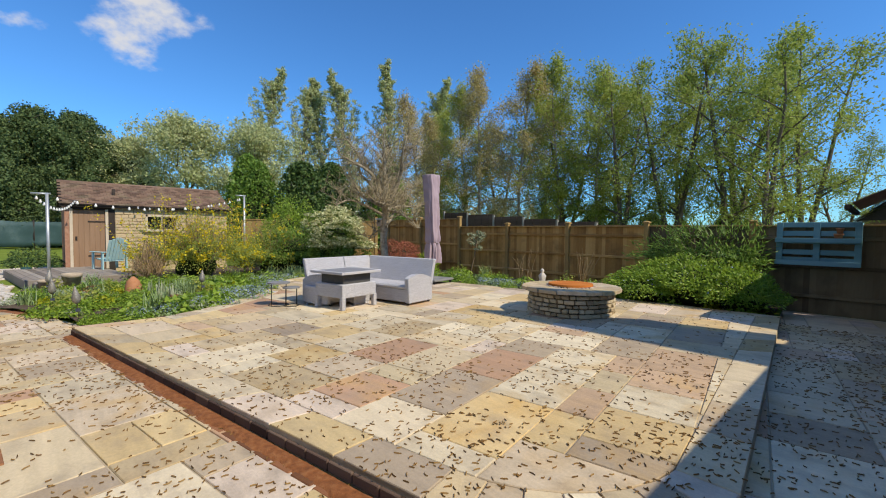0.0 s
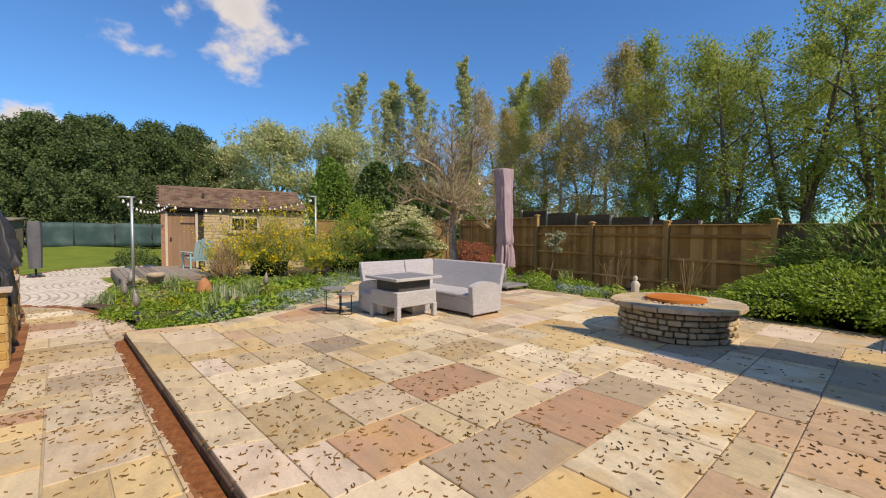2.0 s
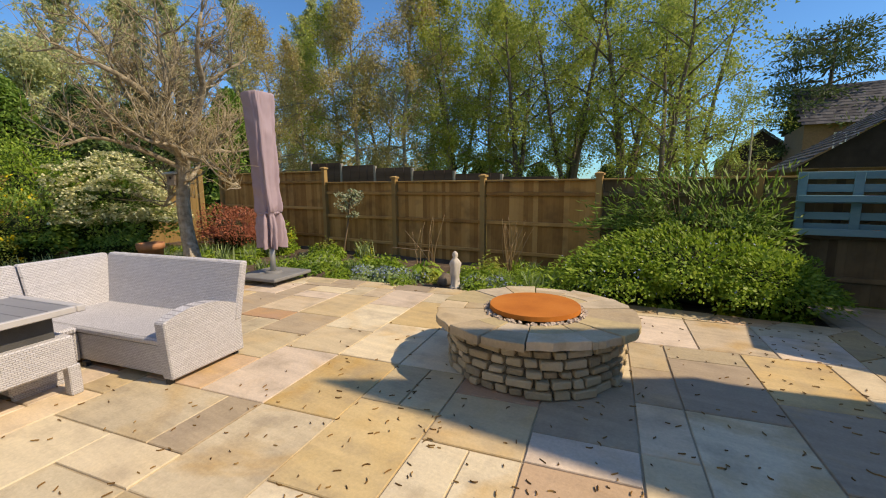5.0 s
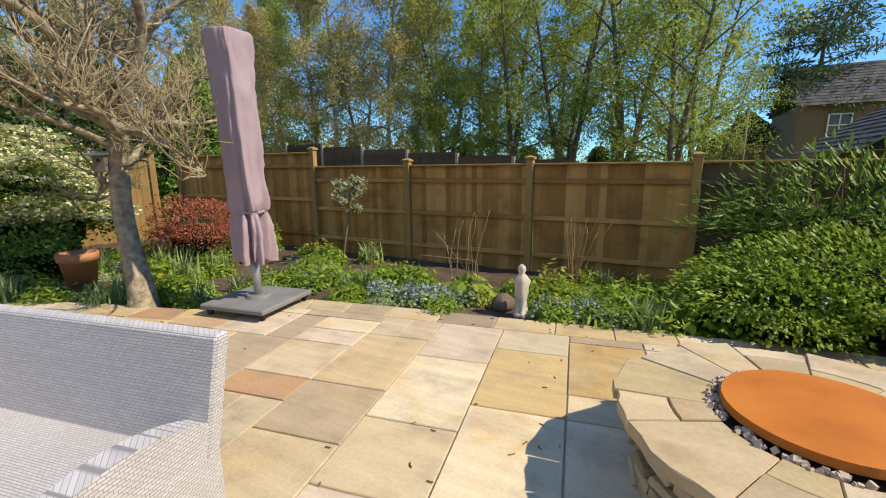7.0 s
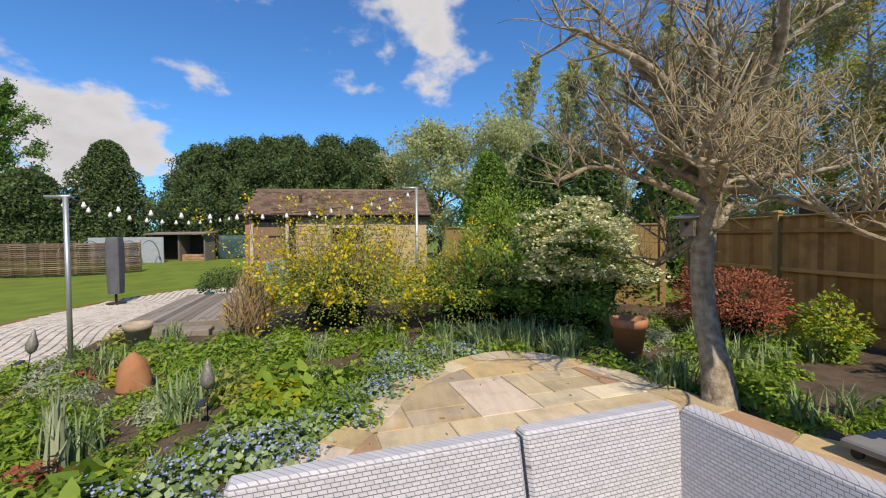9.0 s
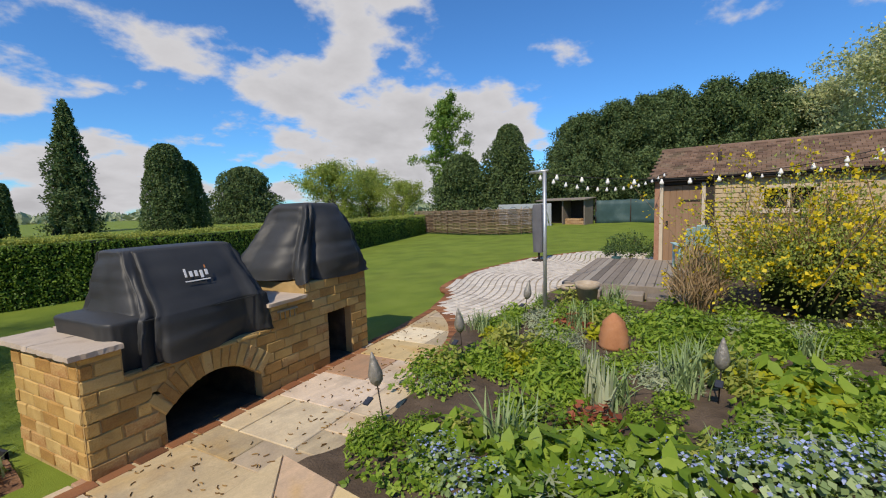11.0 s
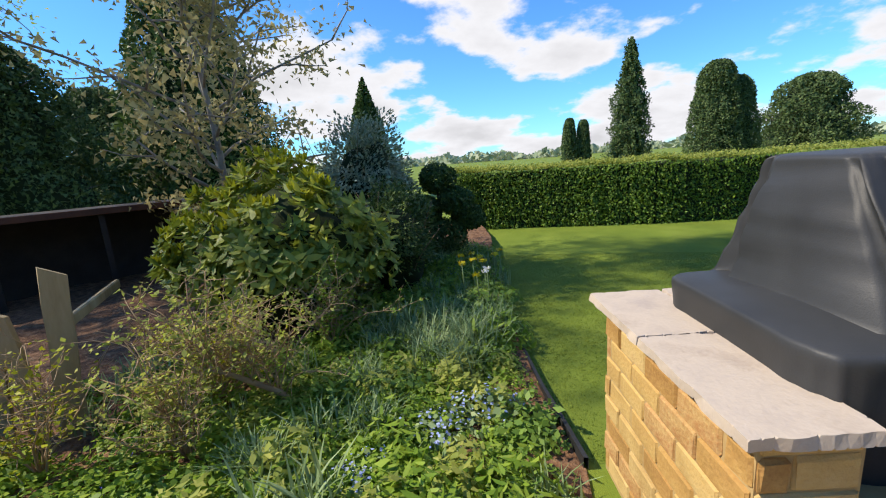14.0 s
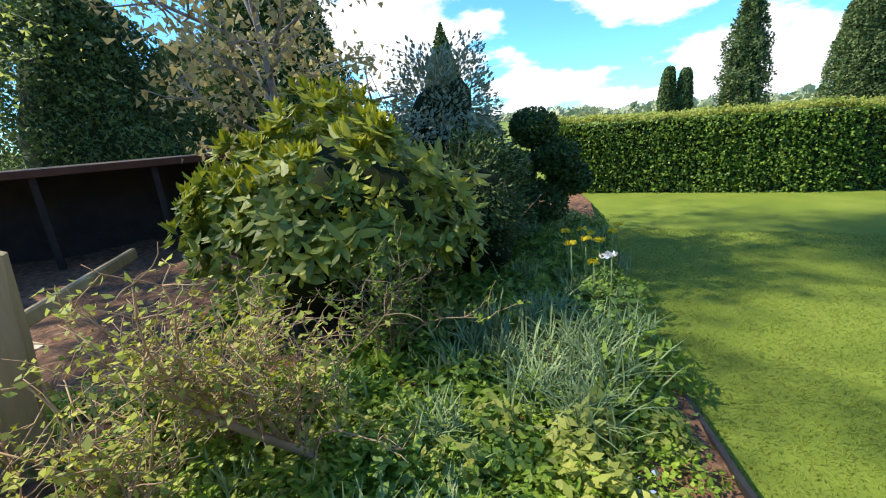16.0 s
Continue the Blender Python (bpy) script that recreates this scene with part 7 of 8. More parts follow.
def pollard():
    """The bare tree in the bed: a crooked lichened trunk, knuckled limbs and dense upright twigs."""
    t = tagged(new("bare_tree"), "old crooked tree, lichened bark and bare spring twigs", "tree")
    t.location = (-1.42, 14.02, -0.1)
    rnd = random.Random(33)
    trunk = smooth_line([(0.05, -0.05, 0, 0.17), (-0.06, 0.0, 0.35, 0.14), (-0.26, 0.05, 0.8, 0.115), (-0.36, 0.08, 1.3, 0.11), (-0.33, 0.1, 1.75, 0.11), (-0.24, 0.1, 2.3, 0.115)], n=4)
    lines = [trunk]
    tips = []
    top = Vector((-0.25, 0.1, 2.25))
    for i in range(16):
        a = i * 2.4 + rnd.uniform(-0.3, 0.3)
        low = i % 2
        up = rnd.uniform(0.15, 0.8) if low else rnd.uniform(1.1, 3.0)
        ln = limb(rnd, top - Vector((0, 0, rnd.uniform(0.1, 0.55) if low else rnd.uniform(0, 0.3))), (math.cos(a), math.sin(a), up), rnd.uniform(1.2, 1.8) if low else rnd.uniform(1.6, 2.4), 0.048 if low else 0.075, 0.02, 10, 0.17)
        lines.append(ln)
        for q in ln[3:]:
            for k in range(2):
                sb = limb(rnd, q[:3], (rnd.gauss(0, 0.9) + math.cos(a) * 0.5, rnd.gauss(0, 0.9) + math.sin(a) * 0.5, rnd.uniform(0.1, 1.5)), rnd.uniform(0.4, 0.95), 0.015, 0.006, 5, 0.2, 0.06)
                lines.append(sb)
                tips += sb[1:]
    child("trunk", tube_mesh("trunk", lines, MOSSBARK, 7), t)
    tw = []
    for q in tips:
        for k in range(3):
            tw.append(limb(rnd, q[:3], (rnd.gauss(0, 0.8), rnd.gauss(0, 0.8), rnd.uniform(0.1, 1.6)), rnd.uniform(0.15, 0.42), 0.005, 0.0022, 3, 0.2))
    child("twigwork", tube_mesh("twigwork", tw, PALETWIG, 3), t)
    nest = tagged(new("bird_nest"), "dark twiggy nest wedged high in the bare tree", "nest")
    ns = [limb(rnd, (rnd.gauss(0, 0.09), rnd.gauss(0, 0.09), rnd.gauss(0, 0.05)), (rnd.gauss(0, 1), rnd.gauss(0, 1), rnd.gauss(0, 0.3)), 0.25, 0.006, 0.004, 2, 0.3) for _ in range(90)]
    child("twigwork", tube_mesh("twigwork", ns, TWIG, 3), nest)
    nest.location = (-0.95, 14.3, 3.75)


far_trees()
conifers()
hollies()
pollard()


# ---- shrubs ----
def blossom_heads(parent, rx, ry, h):
    """Flat flower heads crowning a shrub."""
    rg = np.random.default_rng(176)
    c = blob_points(rg, 1000, rx, ry, h * 0.65, 76, 0.45, 0.99)
    c[:, 2] += h * 0.35
    c = c[c[:, 2] > h * 0.42]
    pts = (c[:, None, :] + rg.normal(size=(len(c), 30, 3)) * np.array([0.085, 0.085, 0.028])).reshape(-1, 3)
    child("blossom", leaf_mesh("blossom", pts, 0.07, LEAF["cream"], 0.9, 0, 76, face=np.tile((0.2, 0, 1.0), (len(pts), 1))), parent)


def flower_clusters(parent, rx, ry, h, count, seed, lump, lift):
    """Bunches of open flowers along the twigs of a shrub."""
    rg = np.random.default_rng(seed + 900)
    c = blob_points(rg, count, rx, ry, h * (1 - lift), seed, lump, 0.62)
    c[:, 2] += h * lift
    c = c[c[:, 2] > h * 0.12]
    per = rg.integers(3, 12, len(c))
    pts = np.repeat(c, per, axis=0) + rg.normal(size=(int(per.sum()), 3)) * 0.038
    child("blossom_cover", leaf_mesh("blossom_cover", pts, 0.058, LEAF["yellow"], 0.85, 0, seed), parent)


def laurel():
    """A rounded evergreen: drooping whorls of broad glossy leaves and upright yellow shoots on top."""
    ob = tagged(new("laurel_shrub"), "broad glossy shrub tipped with yellow new shoots", "shrub")
    rnd, rg = random.Random(83), np.random.default_rng(83)
    child("stemwork", tube_mesh("stemwork", [limb(rnd, (0, 0, -0.1), (rnd.gauss(0, 0.5), rnd.gauss(0, 0.5), 1), 1.3, 0.025, 0.008, 5, 0.15) for _ in range(9)], TWIG, 5), ob)
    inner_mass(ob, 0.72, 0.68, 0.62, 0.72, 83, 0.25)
    c = blob_points(rg, 620, 1.0, 0.95, 0.98, 83, 0.28, 0.8)
    c[:, 2] += 0.68
    o = c - np.array([0, 0, 0.6])
    o /= np.linalg.norm(o, axis=1)[:, None]
    pts, dirs, face = [], [], []
    for p, n in zip(c, o):
        u = np.cross(n, rg.normal(size=3))
        u /= np.linalg.norm(u)
        w = np.cross(n, u)
        for k in range(7):
            a = k * 0.9 + rg.uniform(-0.2, 0.2)
            q = u * math.cos(a) + w * math.sin(a)
            d = q + n * 0.35 - np.array([0, 0, 0.35])
            pts.append(p + d * 0.065)
            dirs.append(d)
            face.append(n * 0.8 + np.array([0, 0, 0.5]) - q * 0.2)
    child("foliage", leaf_mesh("foliage", pts, 0.135, LEAF["olive"], 0.34, 0, 83, dirs, np.array(face), oval=True), ob)
    # Yellow shoots lean to +x, so their colour also paints the sunlit side
    t = c[c[:, 2] + 0.35 * c[:, 0] > 1.1]
    pts, dirs = [], []
    for p in t:
        for k in range(6):
            d = np.array([rg.normal() * 0.35, rg.normal() * 0.35, 1.0])
            pts.append(p + d * 0.05)
            dirs.append(d)
    child("new_growth", leaf_mesh("new_growth", pts, 0.1, LEAF["tip"], 0.28, 0, 84, dirs, oval=True), ob, label="upright yellow-green shoots")
    return ob


def rose(x, y, h, spread, canes, seed, leaf, n_leaf, label, trunk=False):
    """A pruned rose: crooked canes forking into thin twigs, with sparse opening leaves."""
    rnd, rg = random.Random(seed), np.random.default_rng(seed)
    ob = tagged(new("rose_bush"), label, "shrub")
    lines, tips = [], []
    start = [(0, 0, 0)]
    if trunk:
        ln = smooth_line([(0, 0, -0.1, 0.028), (0.06, 0.02, 0.12, 0.025), (0.2, 0.12, 0.27, 0.022), (0.42, 0.22, 0.42, 0.018)], n=4)
        lines.append(ln)
        start = [q[:3] for q in ln[len(ln) // 3:]]
    for i in range(canes):
        a = i * 2.4 + rnd.uniform(-0.5, 0.5)
        k = rnd.uniform(0.25, 1.0) * spread / h
        cn = limb(rnd, start[i % len(start)], (math.cos(a) * k, math.sin(a) * k, 1), h * rnd.uniform(0.6, 1.0), 0.0065, 0.0026, 6, 0.2)
        lines.append(cn)
        for q in cn[2:]:
            for r in range(3):
                tw = limb(rnd, q[:3], (rnd.gauss(0, 1), rnd.gauss(0, 1), rnd.uniform(0, 1.1)), rnd.uniform(0.1, 0.32) * h, 0.0028, 0.0014, 4, 0.25)
                lines.append(tw)
                tips += [u[:3] for u in tw[1:]]
    child("stemwork", tube_mesh("stemwork", lines, CANE, 4), ob)
    tp = np.array(tips)
    pts = tp[rg.integers(0, len(tp), n_leaf)] + rg.normal(size=(n_leaf, 3)) * 0.015
    child("foliage", leaf_mesh("foliage", pts, 0.036, leaf, 0.6, 0, seed, face=np.tile((0.2, 0, 0.8), (n_leaf, 1))), ob)
    ob.location = (x, y, -0.14)


def shrubs():
    f1 = put(bush("forsythia_shrub", "big shrub covered in yellow flowers and young leaves", "shrub", 1.3, 1.75, 2.2, (("foliage", LEAF["wood"], 19000, 0.055, 0),), 71, stems=150, mass=0.3, hollow=0.3, lump=0.75, lift=0.25, bark=LEAF["straw"]), -5.7, 10.1, -0.1)
    f2 = put(bush("forsythia_shrub", "yellow-flowering shrub beside the deck", "shrub", 0.95, 1.0, 1.8, (("foliage", LEAF["wood"], 8500, 0.055, 0),), 72, stems=90, mass=0.34, hollow=0.35, lump=0.6, lift=0.25, bark=LEAF["straw"]), -5.6, 12.3, -0.1)
    flower_clusters(f1, 1.35, 1.8, 2.2, 620, 71, 0.75, 0.25)
    flower_clusters(f2, 0.95, 1.0, 1.8, 150, 72, 0.6, 0.25)
    sp = tagged(new("flowering_spray"), "upright bare sprays of yellow blossom", "shrub")
    rnd, rg = random.Random(9), np.random.default_rng(9)
    lines, pts = [], []
    for i in range(34):
        ln = limb(rnd, (rnd.gauss(0, 0.55), rnd.gauss(0, 0.75), 0.5), (rnd.gauss(0, 0.3), rnd.gauss(0, 0.35), 1), rnd.uniform(1.3, 1.95), 0.008, 0.003, 6, 0.08)
        lines.append(ln)
        for q in ln[2:]:
            pts.append(np.array(q[:3]) + rg.normal(size=(14, 3)) * 0.06)
    child("stemwork", tube_mesh("stemwork", lines, TWIG, 4), sp)
    child("blossom_cover", leaf_mesh("blossom_cover", np.vstack(pts), 0.05, LEAF["yellow"], 0.7, 0, 9), sp)
    put(sp, -5.9, 10.0, -0.1)
    put(bush("dry_grass_clump", "clump of dry straw-coloured stems by the deck", "shrub", 0.35, 0.35, 1.1, (("stemwork", LEAF["straw"], 900, 0.3, 0),), 73, aspect=0.04, up=0.9, stems=40, bark=LEAF["straw"]), -4.9, 8.75, -0.1)
    put(bush("evergreen_shrub", "upright bright green shrub behind the bed", "shrub", 0.95, 0.95, 2.75, (("foliage", LEAF["fresh"], 11000, 0.08, 0),), 74, stems=14, mass=0.55, lump=0.5), -7.3, 13.6, -0.1)
    put(bush("evergreen_shrub", "mixed green shrubs filling the back of the bed", "shrub", 1.2, 1.2, 1.6, (("foliage", LEAF["mid"], 10000, 0.075, 0),), 75, stems=14, mass=0.6, lump=0.5), -5.6, 12.9, -0.1)
    vb = (bush("viburnum_shrub", "rounded shrub crowned with creamy white blossom", "shrub", 1.35, 1.3, 2.45, (("foliage", LEAF["mid"], 10000, 0.085, 0),), 76, mass=0.55, aspect=0.7, stems=12, lump=0.45, hollow=0.65))
    blossom_heads(vb, 1.38, 1.33, 2.45)
    put(vb, -5.35, 14.4, -0.1, 150, 0.88)
    put(bush("evergreen_shrub", "leafy dark green bush beneath the blossom", "shrub", 0.8, 0.75, 1.25, (("foliage", LEAF["mid"], 6500, 0.07, 0),), 83, stems=12, mass=0.6, lump=0.5), -4.75, 13.95, -0.1)
    put(bush("russet_shrub", "low twiggy shrub with russet red leaves", "shrub", 1.0, 0.8, 1.25, (("foliage", LEAF["russet"], 9000, 0.05, 0),), 77, mass=0.5, stems=40), -3.7, 16.2, -0.1)
    put(bush("yellow_leaved_shrub", "small shrub with golden and orange new leaves", "shrub", 0.45, 0.4, 0.95, (("foliage", LEAF["fresh"], 700, 0.07, 0), ("new_foliage", LEAF["tip"], 900, 0.06, 0.35)), 78, stems=10), -2.5, 16.5, -0.1)
    put(bush("evergreen_shrub", "glossy dark green bush spilling towards the terrace", "shrub", 1.45, 1.0, 1.05, (("foliage", LEAF["fresh"], 17000, 0.065, 0), ("blossom_cover", LEAF["blue"], 500, 0.03, 0.3)), 79, mass=0.6, stems=16, lump=0.3), 5.8, 16.75, -0.1)
    put(bush("evergreen_shrub", "glossy green bush at the terrace corner", "shrub", 0.9, 0.75, 0.75, (("foliage", LEAF["fresh"], 7000, 0.065, 0), ("blossom_cover", LEAF["blue"], 300, 0.03, 0.3)), 80, stems=10, mass=0.6), 5.0, 16.35, -0.1)
    put(bush("evergreen_shrub", "mounded green bush near the paved passage", "shrub", 0.8, 0.75, 0.8, (("foliage", LEAF["fresh"], 7000, 0.06, 0),), 81, stems=10, mass=0.6), 6.6, 16.5, -0.1)
    put(bush("juniper_shrub", "feathery evergreen arching over the fence", "shrub", 1.5, 0.5, 1.65, (("spray_foliage", LEAF["mid"], 2800, 0.15, 0.2),), 82, aspect=0.18, up=0.25, stems=26, lump=0.7, lift=0.45), 5.8, 17.35, 0.05)
    put(laurel(), 4.6, 3.2, -0.2, 0, 1.03)
    put(bush("silver_shrub", "grey-green shrub behind the laurel", "shrub", 0.6, 0.6, 2.1, (("foliage", LEAF["silver"], 7500, 0.055, 0),), 84, mass=0.6, stems=12, lift=0.5), 4.35, 1.25, -0.2, 0, 1.16)
    put(bush("heather_shrub", "dark purplish twiggy shrub in the border", "shrub", 0.55, 0.6, 1.5, (("foliage", LEAF["dark"], 7500, 0.05, 0),), 85, mass=0.6, stems=20), 3.7, 2.1, -0.2)
    tp = tagged(new("cloud_topiary"), "dark clipped shrub shaped into rounded clouds", "topiary")
    rg = np.random.default_rng(4)
    for i, (x, y, z, r) in enumerate(((0, 0, 1.35, 0.3), (-0.3, 0.1, 1.0, 0.28), (-0.45, 0, 0.75, 0.26), (0.2, 0.2, 0.9, 0.3), (-0.1, 0.2, 0.5, 0.35))):
        p = blob_points(rg, 3200, r, r, r * 0.8, i, 0.15, 0.3, flat_bottom=False) + np.array([x, y, z])
        child("cloud", leaf_mesh("cloud", p, 0.05, LEAF["dark"], 0.6, 0, i), tp)
    child("stemwork", tube_mesh("stemwork", [[(0, 0, -0.1, 0.05), (0, 0, 1.3, 0.02)], [(0, 0, 0.3, 0.03), (-0.45, 0, 0.75, 0.015)], [(0, 0, 0.4, 0.03), (0.2, 0.2, 0.9, 0.015)]], BARK, 6), tp)
    put(tp, 3.45, 0.7, -0.2)
    rose(3.6, 4.8, 0.72, 0.5, 26, 301, LEAF["birch"], 1150, "old crooked rose bush of bare brown twigs", True)
    rose(4.25, 4.75, 0.85, 0.55, 22, 302, LEAF["tip"], 1200, "twiggy rose bush with small yellow-green leaves")
    rose(4.0, 5.3, 0.8, 0.5, 18, 303, LEAF["birch"], 1100, "thorny brown rose canes breaking into leaf")
    rose(4.7, 5.55, 0.85, 0.45, 12, 304, LEAF["tip"], 600, "sparse rose canes beside the cleft fence")
    rose(3.75, 3.95, 0.85, 0.45, 18, 305, LEAF["fresh"], 1200, "twiggy rose bush in front of the laurel")
    mg = tree("magnolia_tree", "spreading tree with bronze-yellow opening leaves", "tree", 4.9, 3.9, LEAF["bud"], 6500, 0.085, 88, PALEBARK, 0.07, 0.2, 26, -0.1)
    put(mg, 6.7, 1.35, -0.2)
    ot = tree("olive_tree", "little standard tree with a grey-green round head", "tree", 1.75, 0.7, LEAF["silver"], 1100, 0.045, 89, TWIG, 0.02, 0.62, 10, 0.0)
    put(ot, -1.0, 17.1, -0.1)
    for x, y, h, n in ((1.75, 16.6, 1.15, 5), (3.0, 17.2, 1.2, 16), (1.55, 16.4, 1.0, 3)):
        rnd = random.Random(int(x * 10))
        tw = [limb(rnd, (rnd.gauss(0, 0.04), rnd.gauss(0, 0.04), 0), (rnd.gauss(0, 0.16), rnd.gauss(0, 0.12), 1), h * rnd.uniform(0.7, 1), 0.009, 0.003, 6, 0.1) for _ in range(n)]
        tg = tagged(new("bare_shrub"), "bare upright twigs of a small shrub by the fence", "shrub", "bare shrubs by the fence")
        child("stemwork", tube_mesh("stemwork", tw, LEAF["straw"], 5), tg)
        tg.location = (x, y, -0.1)
    hp = tagged(new("plant_support"), "thin bent metal hoop supporting plants", "plant support")
    child("hoop", tube_mesh("hoop", [[(0, 0, 0, 0.006), (0, 0, 0.5, 0.006), (0.05, 0, 0.53, 0.006), (0.75, 0.1, 0.5, 0.006), (0.8, 0.1, 0.45, 0.006), (0.8, 0.1, 0, 0.006)]], TWIG, 5), hp)
    hp.location = (1.2, 16.05, -0.1)
    put(bush("conifer_shrub", "low dark shrub in a pot by the shed", "shrub", 0.7, 0.7, 0.85, (("foliage", LEAF["dark"], 3500, 0.07, 0),), 90, stems=8), -10.5, 6.4, -0.1)


shrubs()


# ---- perennials in the beds ----
def perennials():
    G = "bed plants"
    kinds = [
        mound("leafy_perennial", "low clump of fresh green leaves in the bed", "plant", 0.24, 0.2, (("foliage", LEAF["fresh"], 420, 0.065, 0),), 101, G),
        mound("leafy_perennial", "low clump of mid-green leaves in the bed", "plant", 0.26, 0.22, (("foliage", LEAF["mid"], 460, 0.06, 0),), 102, G),
        mound("forget_me_not", "drift of pale blue forget-me-nots", "flowers", 0.24, 0.2, (("foliage", LEAF["strap"], 260, 0.05, 0), ("blossom_cover", LEAF["blue"], 620, 0.022, 0.45)), 103, "forget-me-nots", 0.9),
        strap_clump("strap_leaf_plant", "clump of grey-green strap leaves", "plant", 46, 0.42, 0.28, LEAF["strap"], 104, 0.02, G),
        mound("fern_perennial", "feathery fresh green perennial", "plant", 0.28, 0.26, (("foliage", LEAF["fresh"], 500, 0.085, 0),), 105, G, 0.25),
        mound("broad_leaf_plant", "plant with broad bright green leaves", "plant", 0.26, 0.24, (("foliage", LEAF["fresh"], 110, 0.14, 0),), 106, G, 0.5),
        mound("red_leaved_plant", "low plant with dark red leaves", "plant", 0.17, 0.16, (("foliage", LEAF["russet"], 220, 0.07, 0),), 107, G),
        mound("golden_plant", "bright yellow-green rosette of leaves", "plant", 0.2, 0.17, (("foliage", LEAF["tip"], 180, 0.09, 0),), 108, G),
        mound("bluebell_clump", "violet-blue bluebells among green leaves", "flowers", 0.25, 0.22, (("foliage", LEAF["mid"], 300, 0.08, 0), ("blossom_cover", LEAF["violet"], 70, 0.03, 0.5)), 109, "bluebells", 0.3),
        strap_clump("iris_plant", "fan of broad grey-blue iris leaves", "plant", 26, 0.5, 0.14, LEAF["silver"], 110, 0.035, G),
        mound("silver_perennial", "low grey-green feathery perennial", "plant", 0.24, 0.2, (("foliage", LEAF["silver"], 420, 0.06, 0),), 111, G, 0.25),
        mound("leafy_perennial", "clump of yellow-green serrated leaves", "plant", 0.24, 0.3, (("foliage", LEAF["birch"], 320, 0.08, 0),), 112, G, 0.5),
        mound("ground_cover", "dense low mat of small green leaves", "plant", 0.3, 0.17, (("foliage", LEAF["fresh"], 620, 0.045, 0),), 113, G, 0.65),
        strap_clump("strap_leaf_plant", "arching clump of thin pale green leaves", "plant", 120, 0.36, 0.34, LEAF["strap"], 114, 0.012, G),
    ]
    first = set()

    def place(k, x, y, z, s):
        ob = kinds[k]
        f = put if k not in first else again
        first.add(k)
        f(ob, x, y, z, rnd.uniform(0, 360), s)

    rnd = random.Random(55)
    fixed = ((9, -1.35, 8.55, 1.0), (9, -1.55, 8.4, 0.9), (9, -1.15, 8.7, 0.9), (7, -1.62, 7.7, 1.1), (6, -0.9, 8.7, 1.1), (6, -3.4, 7.6, 1.2), (5, -0.2, 8.6, 1.1), (5, -0.45, 9.3, 1.2), (5, -0.05, 9.1, 1.0), (5, -2.7, 9.9, 1.2), (3, -3.9, 12.35, 1.2), (3, -3.9, 13.1, 1.2), (3, -3.6, 12.9, 1.0), (3, -4.3, 11.9, 1.1), (3, -2.1, 14.3, 1.0), (3, -1.0, 14.6, 0.9), (3, 3.4, 15.6, 0.9), (3, 4.3, 15.7, 0.9), (2, -0.35, 9.95, 1.0), (2, -0.9, 10.4, 1.0), (2, -1.5, 10.75, 1.0), (2, -2.1, 11.0, 1.1), (2, -2.6, 11.3, 1.0), (2, -3.3, 11.6, 1.1), (2, -3.5, 12.1, 1.0), (2, 0.1, 9.4, 0.9), (2, 1.3, 15.2, 1.1), (2, 1.7, 15.3, 1.1), (2, 0.8, 15.3, 1.0), (2, 3.0, 15.45, 1.0), (2, 3.6, 15.3, 1.0), (0, 0.5, 15.6, 1.3), (0, -0.1, 15.4, 1.2), (0, 1.0, 15.9, 1.2), (4, 4.0, 15.6, 1.3), (4, 3.6, 15.9, 1.2), (1, -0.6, 15.0, 1.2))
    for k, x, y, s in fixed:
        place(k, x, y + (0.42 if y > 14.8 else -0.15), -0.08, s * 1.1)
    def drift(x, y, mix, seed):
        """Plants of one kind gather in drifts."""
        f = 0.5 + 0.75 * noise.noise((x * 1.1 + seed, y * 1.1, seed)) + rnd.gauss(0, 0.13)
        return mix[min(len(mix) - 1, max(0, int(f * len(mix))))]

    def clear_of(x, y):
        return all(math.hypot(x - px, y - py) > r for px, py, r in ((-3.0, 14.06, 0.5), (-2.85, 8.15, 0.35), (2.7, 15.72, 0.3), (-1.9, 9.26, 0.2)))

    n = 0
    while n < 430:
        x, y = rnd.uniform(-5.2, 7.0), rnd.uniform(6.2, 17.4)
        if not inside(BED_BACK, x, y) or inside(TERRACE, x, y) or (x > 0.3 and y < 7.9) or not clear_of(x, y):
            continue
        bare = -0.08 if y > 14.6 else -0.5
        if noise.noise((x * 0.8, y * 0.8, 7)) < bare or (-1.3 < x < -0.6 and 7.3 < y < 8.0 and rnd.random() < 0.7):
            continue
        k = drift(x, y, (4, 1, 0, 12, 10, 0, 4, 3, 12, 11, 7), 3.0)
        place(k, x, y, -0.08, rnd.uniform(0.6, 1.35))
        n += 1
    for x, y in ((-1.21, 10.0), (-1.5, 10.25), (-1.8, 10.5), (-2.2, 10.75), (-2.7, 10.9), (-3.1, 11.0), (-3.5, 11.5), (-3.6, 11.85), (-0.25, 8.85), (0.15, 7.85), (-1.0, 9.75), (-0.75, 9.5), (-0.5, 9.2), (0.25, 8.2), (1.0, 15.55), (1.5, 15.65), (2.0, 15.75), (3.3, 15.8)):
        place(2, x, y, -0.06, rnd.uniform(0.85, 1.25))
    for x, y, s in ((-0.1, 8.3, 1.2), (-0.7, 9.0, 1.2), (-0.2, 7.8, 1.0), (-0.4, 8.65, 1.1), (-2.3, 9.9, 1.2), (-2.6, 10.3, 1.0), (0.3, 8.5, 0.9), (1.9, 16.1, 1.3), (4.4, 16.0, 1.2)):
        place(5, x, y, -0.08, s)
